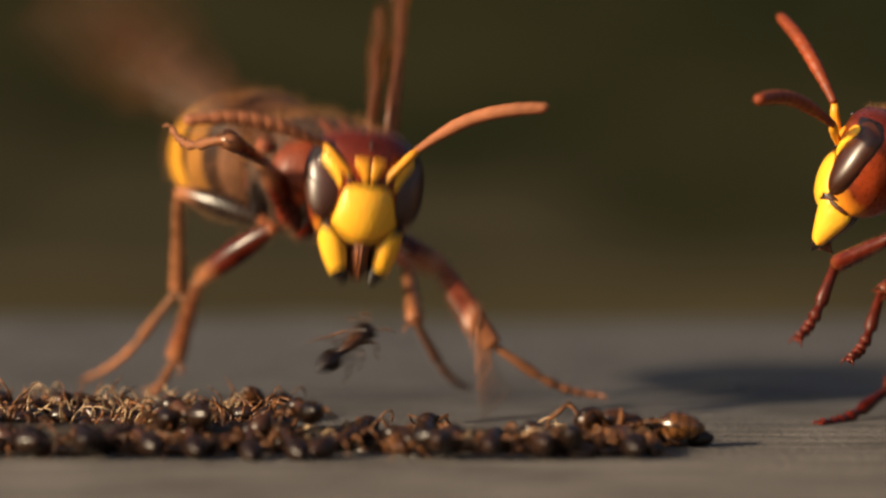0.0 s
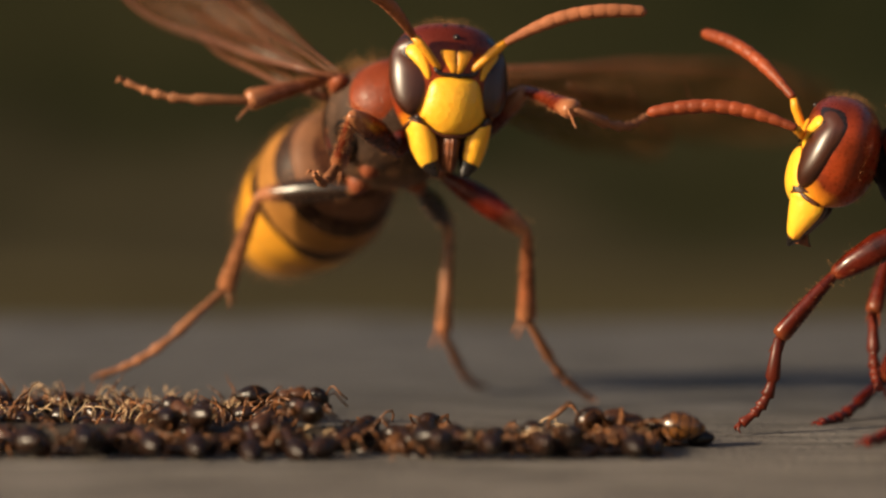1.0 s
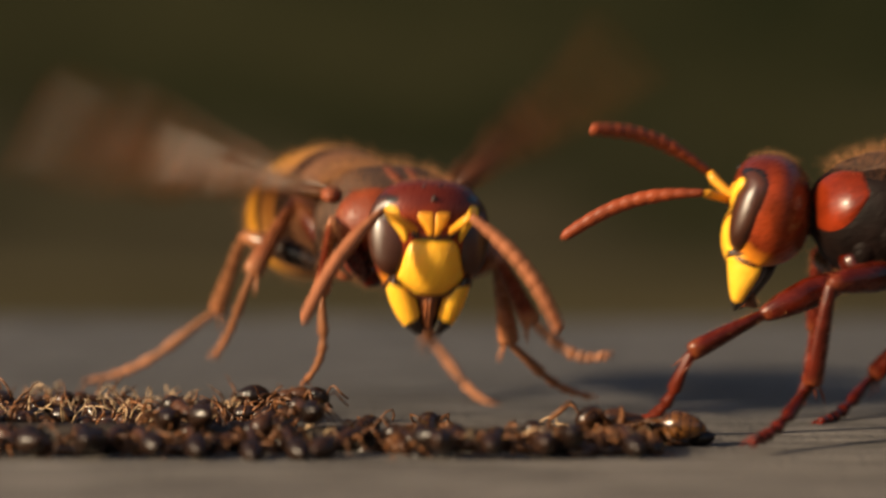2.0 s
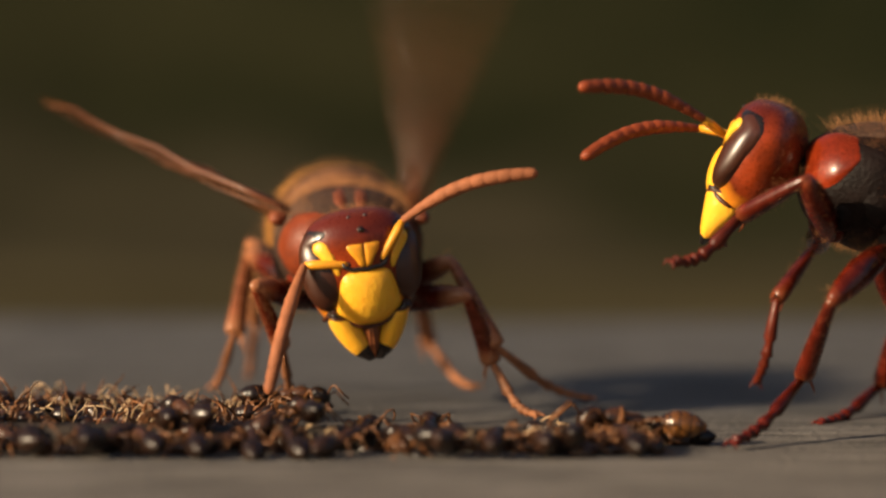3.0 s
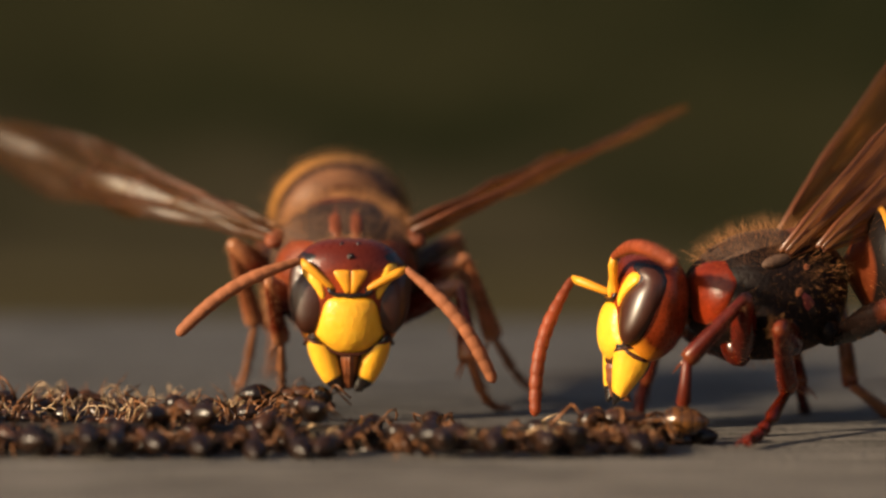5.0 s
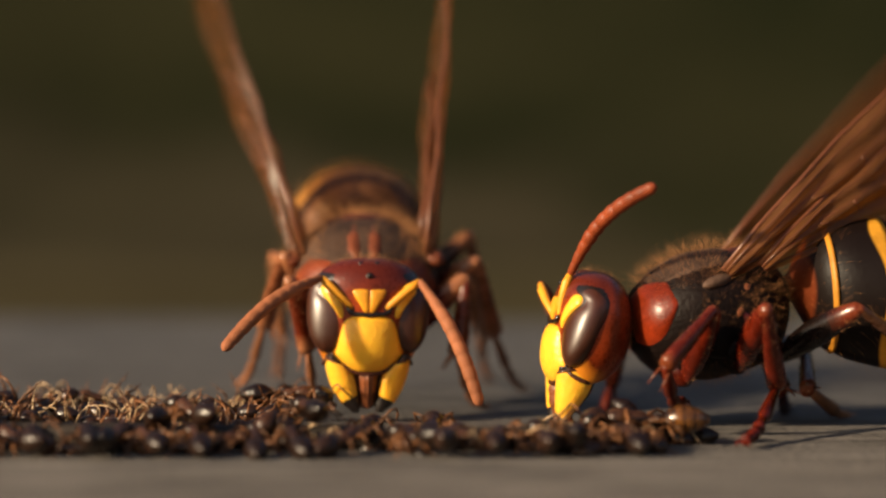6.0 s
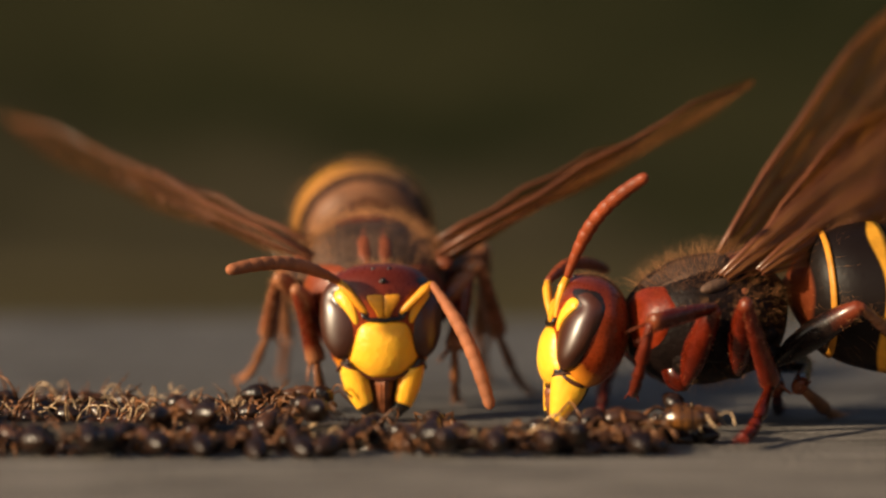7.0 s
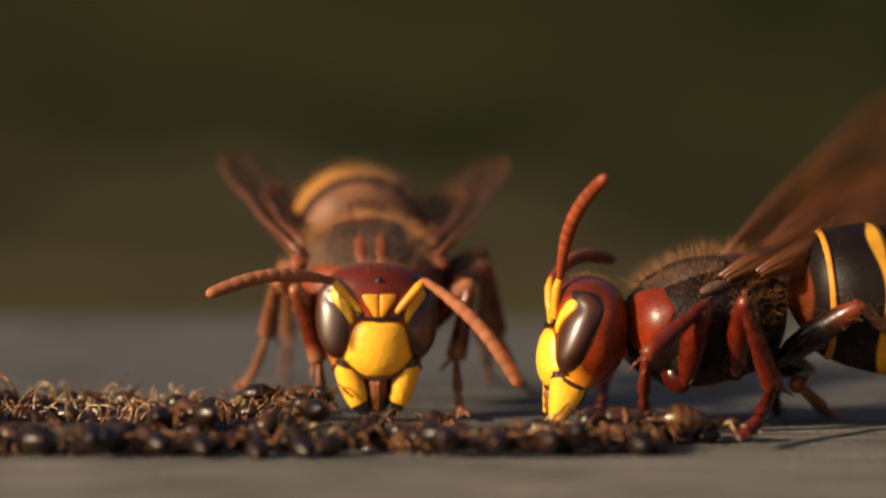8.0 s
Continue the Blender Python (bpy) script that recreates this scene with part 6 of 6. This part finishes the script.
DATA_B["knee", "hind", 1] = [(0, 29.64, -8.99, 8.29),
        (1.2, 29.65, -8.84, 8.27),
        (2.5, 24.18, -9.38, 7.72),
        (4, 22.78, -8.1, 6.56),
        (5.5, 20.2, -7.1, 6.47),
        (8, 19.89, -6.1, 6.29)]
DATA_B["ankle", "hind", 1] = [(0, 33.13, -6.1, 4.35),
        (1.2, 33.13, -5.96, 4.33),
        (2.5, 27.09, -5.97, 3.74),
        (4, 25.82, -3.89, 3.54),
        (5.5, 23.68, -3.06, 3.72),
        (8, 23.3, -2.2, 3.55)]
DATA_B["toe", "hind", 1] = [(0, 37.71, 0.02, -0.4),
        (1.2, 37.71, 0.16, -0.43),
        (2.5, 31.97, 0.3, -0.5),
        (4, 27.43, -12.32, 0.83),
        (5.5, 25.78, -11.27, 0.68),
        (8, 25.4, -10.4, 0.55)]
DATA_B["wing", 1] = [(0, 0.68, 0.69, 0.24, 0.69, 0.68, 0.24, -0.5, -0.2, 0.8),
        (1.2, 0.72, 0.66, 0.2, 0.74, 0.65, 0.17, -0.5, -0.2, 0.8),
        (2.5, 0.89, 0.44, 0.13, 0.82, 0.46, 0.34, -0.5, -0.2, 0.8),
        (3, 0.82, 0.55, 0.15, 0.75, 0.59, 0.3, -0.5, -0.2, 0.8),
        (3.3, 0.54, 0.69, 0.47, 0.47, 0.69, 0.55, -0.5, -0.2, 0.8),
        (3.5, 0.84, 0.55, 0.05, 0.77, 0.6, 0.19, -0.5, -0.2, 0.8),
        (3.7, 0.74, 0.61, 0.3, 0.65, 0.56, 0.52, -0.5, -0.2, 0.8),
        (4, 0.67, 0.67, 0.33, 0.73, 0.66, 0.18, -0.5, -0.2, 0.8),
        (4.2, 0.59, 0.5, 0.63, 0.67, 0.55, 0.49, -0.5, -0.2, 0.8),
        (4.4, 0.83, 0.54, 0.15, 0.68, 0.55, 0.49, -0.5, -0.2, 0.8),
        (4.6, 0.61, 0.5, 0.62, 0.77, 0.6, 0.21, -0.5, -0.2, 0.8),
        (4.8, 0.84, 0.53, 0.1, 0.65, 0.56, 0.51, -0.5, -0.2, 0.8),
        (5.05, 0.62, 0.53, 0.58, 0.79, 0.6, 0.15, -0.5, -0.2, 0.8),
        (5.3, 0.8, 0.6, 0.07, 0.77, 0.61, 0.17, -0.5, -0.2, 0.8),
        (5.5, 0.71, 0.54, 0.45, 0.66, 0.51, 0.55, -0.5, -0.2, 0.8),
        (5.7, 0.86, 0.47, 0.21, 0.83, 0.46, 0.31, -0.5, -0.2, 0.8),
        (6, 0.7, 0.3, 0.65, 0.68, 0.26, 0.69, -0.5, -0.2, 0.8),
        (6.3, 0.71, 0.45, 0.54, 0.66, 0.41, 0.62, -0.5, -0.2, 0.8),
        (6.5, 0.83, 0.36, 0.43, 0.81, 0.36, 0.47, -0.5, -0.2, 0.8),
        (6.7, 0.74, 0.51, 0.43, 0.68, 0.47, 0.57, -0.5, -0.2, 0.8),
        (7, 0.74, 0.47, 0.48, 0.69, 0.44, 0.58, -0.5, -0.2, 0.8),
        (7.2, 0.83, 0.40, 0.40, 0.84, 0.40, 0.38, -0.5, -0.2, 0.8),
        (7.5, 0.87, 0.47, 0.14, 0.83, 0.43, 0.36, -0.5, -0.2, 0.8),
        (7.7, 0.72, 0.43, 0.55, 0.68, 0.41, 0.6, -0.5, -0.2, 0.8),
        (8, 0.8, 0.54, 0.26, 0.73, 0.46, 0.51, -0.5, -0.2, 0.8)]
DATA_B["elbow", -1] = [(0, 19.54, -1.41, 16.38),
        (0.5, 18.85, -1.33, 17),
        (1, 17.45, -1.38, 16.67),
        (1.2, 18.1, -1.42, 16.58),
        (2.3, 11.22, -0.25, 11.87),
        (2.5, 9.78, -0.4, 11.93),
        (2.7, 10.83, -1.24, 13.06),
        (3, 12.93, 0.11, 15.05),
        (3.5, 9.64, 0.22, 7.98),
        (4, 7.75, -0.01, 6.19),
        (4.2, 6.87, -0.15, 6.13),
        (5.3, 6.3, -0.25, 7.69),
        (5.5, 5.31, -0.38, 6.32),
        (6, 4.81, 0.33, 6.94),
        (6.5, 4.91, 0.25, 7.02),
        (7, 5.06, 0.12, 7.08),
        (8, 5.16, -0.19, 7.22)]
DATA_B["tip", -1] = [(0, 17.49, 3.83, 21.03),
        (0.5, 13.46, -5.43, 19.74),
        (1, 13.42, 3.63, 20.14),
        (1.2, 15.31, 4.24, 20.26),
        (2.3, 5.59, -4.89, 12.2),
        (2.5, 4.21, -5.09, 11.37),
        (2.7, 4.3, -1.13, 9.81),
        (3, 6.79, -3.55, 13.56),
        (3.5, 7.25, -6.35, 5.89),
        (4, 3.18, -5.24, 3.95),
        (4.2, 3.84, -5.6, 2.33),
        (5.3, 4.67, -0.91, 0.6),
        (5.5, 4.85, -4.78, 0.52),
        (6, 6.26, 6.81, 3.9),
        (6.5, 8.06, 6.84, 6.91),
        (7, 8.42, 6.59, 7.51),
        (8, 8.72, 6.13, 8.06)]
DATA_B["knee", "fore", -1] = [(0, 25.42, 4.94, 8.6),
        (1.2, 22.96, 4.72, 9.19),
        (2.5, 18.11, 4.19, 7.98),
        (3, 19.29, 4.36, 8.85),
        (3.5, 16.65, 4.61, 4.39),
        (4, 15.45, 4.7, 4.08),
        (5.5, 10, 4.29, 4.08),
        (8, 8.75, 4.43, 4.03)]
DATA_B["ankle", "fore", -1] = [(0, 22.65, 2.64, 6.64),
        (1.2, 22.16, 3.34, 5.42),
        (2.5, 17.78, 5.99, 4.31),
        (3, 17.07, 2.03, 6.31),
        (3.5, 15.24, 1.39, 2.28),
        (4, 14.79, 0.99, 2.45),
        (5.5, 9.02, 7.28, 1.44),
        (8, 8.38, 7.95, 1.96)]
DATA_B["toe", "fore", -1] = [(0, 20.43, -0.41, 3.36),
        (1.2, 22.2, 0.12, 1.59),
        (2.5, 16.21, 2.9, 0.7),
        (3, 16.23, 3.84, 1.73),
        (3.5, 14.77, 5.68, -0.24),
        (4, 15.08, 5.22, -0.2),
        (5.5, 7.83, 2.66, -0.05),
        (8, 7.66, 3.48, -0.17)]
DATA_B["knee", "mid", -1] = [(0, 25.19, 3.65, 5.41),
        (2.5, 23.5, 2.88, 5.39),
        (3, 23.77, 2.92, 5.38),
        (3.5, 23.8, 3.18, 4.18),
        (4, 21.6, 4.24, 4.1),
        (5.5, 17.68, 6.45, 3.31),
        (8, 16.89, 5.57, 3.33)]
DATA_B["ankle", "mid", -1] = [(0, 23.75, 6.19, 1.35),
        (2.5, 22.84, 6.63, 2.15),
        (3, 23.18, 6.12, 1.58),
        (3.5, 23.64, 7.17, 1.18),
        (4, 22.02, 8.58, 1.66),
        (5.5, 17.36, 1.76, 1.62),
        (8, 16.58, 0.87, 1.66)]
DATA_B["toe", "mid", -1] = [(0, 19.12, 1.25, -0.01),
        (2.5, 19.05, 1.31, -0.07),
        (3, 18.96, 0.91, -0.04),
        (3.5, 20.55, 1.1, 0.04),
        (4, 20.67, 2, 0.12),
        (5.5, 18.56, 8.38, 0.11),
        (8, 17.6, 7.52, 0.15)]
DATA_B["knee", "hind", -1] = [(0, 32.92, 4.02, 6.57),
        (2.5, 26.83, 0.67, 6.67),
        (4, 24.77, 2.26, 5.4),
        (5.5, 20.62, 5.98, 3.04),
        (8, 19.23, 5.2, 2.16)]
DATA_B["ankle", "hind", -1] = [(0, 36.67, 6.81, 2.8),
        (2.5, 29.95, 4.18, 2.94),
        (4, 27.44, 6.72, 2.41),
        (5.5, 18.62, 0.47, 1.73),
        (8, 17.54, -0.56, 2.07)]
DATA_B["toe", "hind", -1] = [(0, 37.14, -1.88, 0.51),
        (2.5, 30.75, -4.51, 0.71),
        (4, 28.48, -2.01, 0.51),
        (5.5, 23.35, 7.83, -0.4),
        (8, 21.9, 6.93, -0.35)]
DATA_B["wing", -1] = [(0, 0.76, 0.57, 0.31, 0.77, 0.55, 0.31, -0.5, -0.2, 0.8),
        (2.5, 0.89, 0.41, 0.2, 0.79, 0.35, 0.5, -0.5, -0.2, 0.8),
        (3, 0.82, 0.52, 0.23, 0.75, 0.54, 0.39, -0.5, -0.2, 0.8),
        (3.5, 0.83, 0.52, 0.19, 0.76, 0.55, 0.35, -0.5, -0.2, 0.8),
        (4, 0.64, 0.65, 0.41, 0.72, 0.65, 0.25, -0.5, -0.2, 0.8),
        (4.2, 0.55, 0.37, 0.75, 0.64, 0.47, 0.6, -0.5, -0.2, 0.8),
        (4.4, 0.82, 0.52, 0.24, 0.63, 0.49, 0.6, -0.5, -0.2, 0.8),
        (4.6, 0.54, 0.42, 0.73, 0.75, 0.58, 0.32, -0.5, -0.2, 0.8),
        (4.8, 0.81, 0.54, 0.21, 0.59, 0.5, 0.64, -0.5, -0.2, 0.8),
        (5.05, 0.56, 0.43, 0.71, 0.75, 0.61, 0.26, -0.5, -0.2, 0.8),
        (5.3, 0.74, 0.64, 0.22, 0.7, 0.61, 0.37, -0.5, -0.2, 0.8),
        (5.5, 0.62, 0.44, 0.65, 0.57, 0.39, 0.72, -0.5, -0.2, 0.8),
        (6, 0.64, 0.09, 0.77, 0.75, 0.21, 0.63, -0.5, -0.2, 0.8),
        (6.3, 0.61, 0.31, 0.72, 0.57, 0.3, 0.77, -0.5, -0.2, 0.8),
        (6.5, 0.81, 0.32, 0.50, 0.79, 0.32, 0.54, -0.5, -0.2, 0.8),
        (7, 0.59, 0.28, 0.76, 0.54, 0.23, 0.81, -0.5, -0.2, 0.8),
        (7.5, 0.84, 0.49, 0.24, 0.78, 0.36, 0.51, -0.5, -0.2, 0.8),
        (8, 0.7, 0.56, 0.44, 0.62, 0.44, 0.65, -0.5, -0.2, 0.8)]



def beat(rows):
    """Rows (t, way before, way after, leading edge): the wing sweeps from one way to the other round each time."""
    out = []
    for r in rows:
        t, lead = r[0], Vector(r[7:10])
        for k, way in ((-1, Vector(r[1:4])), (1, Vector(r[4:7]))):
            tt = t + k / 30
            if tt < 0:
                continue
            if out and tt < out[-1][0] + 0.03:
                continue
            out.append((tt, way, lead))
    if out[0][0] > 0:
        out.insert(0, (0.0, out[0][1].lerp(Vector(rows[0][1:4]), 0.5), out[0][2]))
    # a long way between two beats takes a stop halfway
    full = [out[0]]
    for a, b in zip(out, out[1:]):
        if b[0] - a[0] > 0.065:
            full.append(((a[0] + b[0]) / 2, a[1].lerp(b[1], 0.5).normalized(), a[2].lerp(b[2], 0.5)))
        full.append(b)
    return full


def steady(rows, most=70.0):
    """The same rows, with no turn of more than so many degrees from one to the next."""
    out = [rows[0]]
    for t, m in rows[1:]:
        a, b = out[-1][1].to_quaternion(), m.to_quaternion()
        b.make_compatible(a)
        angle = math.degrees(a.rotation_difference(b).angle)
        angle = min(angle, 360 - angle)
        if angle > most:
            m = Matrix.LocRotScale(m.translation, a.slerp(b, most / angle), None)
        out.append((t, m))
    return out


def move_hornet(parts, data, wide=0.0, back=0.0):
    times = [i / 10 for i in range(81)]
    head_at, head_turn, body_turn = track(data["head"]), track(data["head_turn"]), track(data["body_turn"])
    droop = track(data["droop"])
    body, keyed = {}, {}
    for t in times:
        hr = turn(*head_turn(t)).to_4x4()
        head = Matrix.Translation(head_at(t)) @ hr
        br = turn(*body_turn(t))
        b = Matrix.Translation(head @ NECK_HEAD - br @ NECK_BODY) @ br.to_4x4()
        body[t] = b
        inv = b.inverted()
        keyed.setdefault("head", []).append((t, inv @ head))
        keyed.setdefault("abdomen", []).append((t, Matrix.Translation(WAIST) @ turn(droop(t)[1], droop(t)[0], 0).to_4x4()))
    walk(parts["body"], [(t, metres(m)) for t, m in body.items()])
    walk(parts["head"], [(t, metres(m)) for t, m in keyed["head"]])
    walk(parts["abdomen"], [(t, metres(m)) for t, m in keyed["abdomen"]])
    gape = track(data["gape"])
    for s in (1, -1):
        elbow, tip = track(data["elbow", s]), track(data["tip", s])
        scape, flag = [], []
        socket = Vector((SOCKET.x, s * SOCKET.y, SOCKET.z))
        for t, (_, hm) in zip(times, keyed["head"]):
            inv = (body[t] @ hm).inverted()
            e, p = inv @ Vector(elbow(t)), inv @ Vector(tip(t))
            e = socket + (e - socket).normalized() * SCAPE
            up = inv.to_3x3() @ Vector((0, 0, 1))
            scape.append((t, metres(aim(socket, e, Vector((1, 0, 0.3))))))
            flag.append((t, metres(aim(e, p, up + Vector((0.4, 0, 0))))))
        walk(parts["scape", s], steady(scape))
        walk(parts["flagellum", s], steady(flag))
        jaw = [(t, pose(1.16 * MM, s * 1.40 * MM, -2.20 * MM, s * gape(t)[0])) for t in times]
        walk(parts["mandible", s], jaw)
        walk(parts["mandible_plate", s], jaw)
        walk(parts["mandible_rim", s], jaw)
        for pair in ("fore", "mid", "hind"):
            coxa, thigh, shin, foot = parts["leg", pair, s]
            l1, l2, l3 = LEGS[pair]
            ankle, toe, knee = [track(data[k, pair, s]) for k in ("ankle", "toe", "knee")]
            hip = Vector((HIPS[pair].x, s * HIPS[pair].y, HIPS[pair].z))
            rows = [[], [], []]
            for t in times:
                inv = body[t].inverted()
                k, f, n = inv @ Vector(ankle(t)) - hip, inv @ Vector(toe(t)) - hip, inv @ Vector(knee(t)) - hip
                o = Vector((0, 0, 0))
                mid, end = bend(o, k, n, l1, l2)
                up = inv.to_3x3() @ Vector((0, 0, 1))
                rows[0].append((t, metres(aim(o, mid, up))))
                shin_up = rows[1][-1][1].to_3x3().col[2] if rows[1] else n - k * 0.5
                rows[1].append((t, metres(aim(mid, end, shin_up))))
                rows[2].append((t, metres(aim(end, f, up + (n - k).normalized() * 0.3))))
            for ob, r in zip((thigh, shin, foot), rows):
                walk(ob, steady(r))
        for which in ("fore", "hind"):
            root = WING_ROOT[which] + Vector((back, wide, 0))
            rows = []
            for t, way, lead in beat(data["wing", s]):
                br = turn(*body_turn(min(t, 8.0)))
                y = (br.transposed() @ way).normalized() * s
                x = br.transposed() @ lead
                x = (x - y * x.dot(y)).normalized()
                m = Matrix((x, y, x.cross(y))).transposed()
                if which == "hind":
                    m = m @ Matrix.Rotation(s * radians(5), 3, "Z")
                rows.append((t, metres(Matrix.Translation((root.x, s * root.y, root.z)) @ m.to_4x4())))
            walk(parts["wing", which, s], steady(rows, 80.0))


def motions():
    move_hornet(HORNET_A, DATA_A, 0.5)
    move_hornet(HORNET_B, DATA_B, 0.0, -2.3)
    # the bitten ant drops on to the heap
    walk(ANTS["drop"], [(0.0, pose(-0.0050, 0.001, 0.0038, 50, -20, 60)), (0.2, pose(-0.0073, 0.001, 0.0030, 20, -50, 40)),
                        (0.4, pose(-0.0077, 0.001, 0.0022, 10, -20, 20)), (0.5, pose(-0.0077, 0.001, 0.0014, 0, -5, 10)),
                        (1.0, pose(-0.0078, 0.001, 0.0008, 0, 5, 0)), (8.0, pose(-0.0078, 0.001, 0.0008, 0, 5, 0))])

    def stir(ant, x, y, z, turns):
        walk(ant, [(t, pose((x + sum(dx)) * MM, y * MM, z * MM, a, b, c)) for t, a, b, c, *dx in turns])

    walk(ANTS["edge"], [(t, pose(x * MM, y * MM, 0.0003, a, b, c)) for t, x, y, a, b, c in (
        (0, 8.6, -9.0, 12, 0, 178), (2.5, 8.6, -9.0, 12, 0, 176), (4, 8.6, -9.0, 8, 3, 174), (5.5, 8.6, -9.0, 4, 4, 178), (6.2, 8.7, -9.0, 0, 5, 181),
        (6.8, 8.6, -9.0, -6, 6, 177), (7.4, 8.5, -9.0, 2, 4, 180), (8, 8.5, -9.0, 4, 4, 182))])
    # another climbs over it and down the far side
    walk(ANTS["over"], [(t, pose(x * MM, y * MM, z * MM, a, b, c)) for t, x, y, z, a, b, c in (
        (0, 9.1, -7.4, 0.05, 0, 0, -20), (5.4, 9.1, -7.4, 0.05, 0, 0, -22), (5.9, 9.7, -7.6, 0.3, 0, 10, -15), (6.2, 10.3, -7.6, 0.7, 4, 24, -10),
        (6.4, 11.5, -7.6, 1.1, 0, 22, -25), (6.7, 11.5, -7.6, 1.0, -5, 12, -45), (6.9, 11.6, -7.8, 0.9, 0, 6, -60), (7.2, 11.7, -7.9, 0.7, 0, 10, -38),
        (7.5, 12.0, -7.8, 0.5, 4, 10, -28), (7.8, 12.3, -7.8, 0.3, 0, 8, -20), (8, 12.4, -7.8, 0.25, 0, 6, -18))])
    stir(ANTS["back"], -9.0, 3.6, 0.3, [(0, 0, 0, 60), (3, 0, 0, 62), (4, 10, -10, 75), (5.5, 0, -15, 60), (6.3, 20, -25, 80), (7, 5, -10, 100), (8, 0, 0, 95)])
    stir(ANTS["mid"], -13.2, -8.4, 0.6, [(0, 0, 0, 100), (3, 0, 0, 100), (3.5, 10, -12, 115), (4, -5, 5, 90), (5.5, 0, 0, 80), (8, 0, 0, 84)])
    stir(ANTS["crown"], -18.3, 2.2, 0.6, [(0, 30, 0, 200), (3, 30, 0, 202), (5.5, 20, -5, 190), (6.5, 25, 0, 195), (8, 18, 6, 185)])
    stir(ANTS["bead"], -15.2, -11.8, 0.0, [(0, 0, 0, 70), (2.5, 0, 0, 72), (4, 0, 0, 76), (5.5, 6, -6, 100), (6, 0, 0, 84), (8, 0, 0, 84)])


motions()
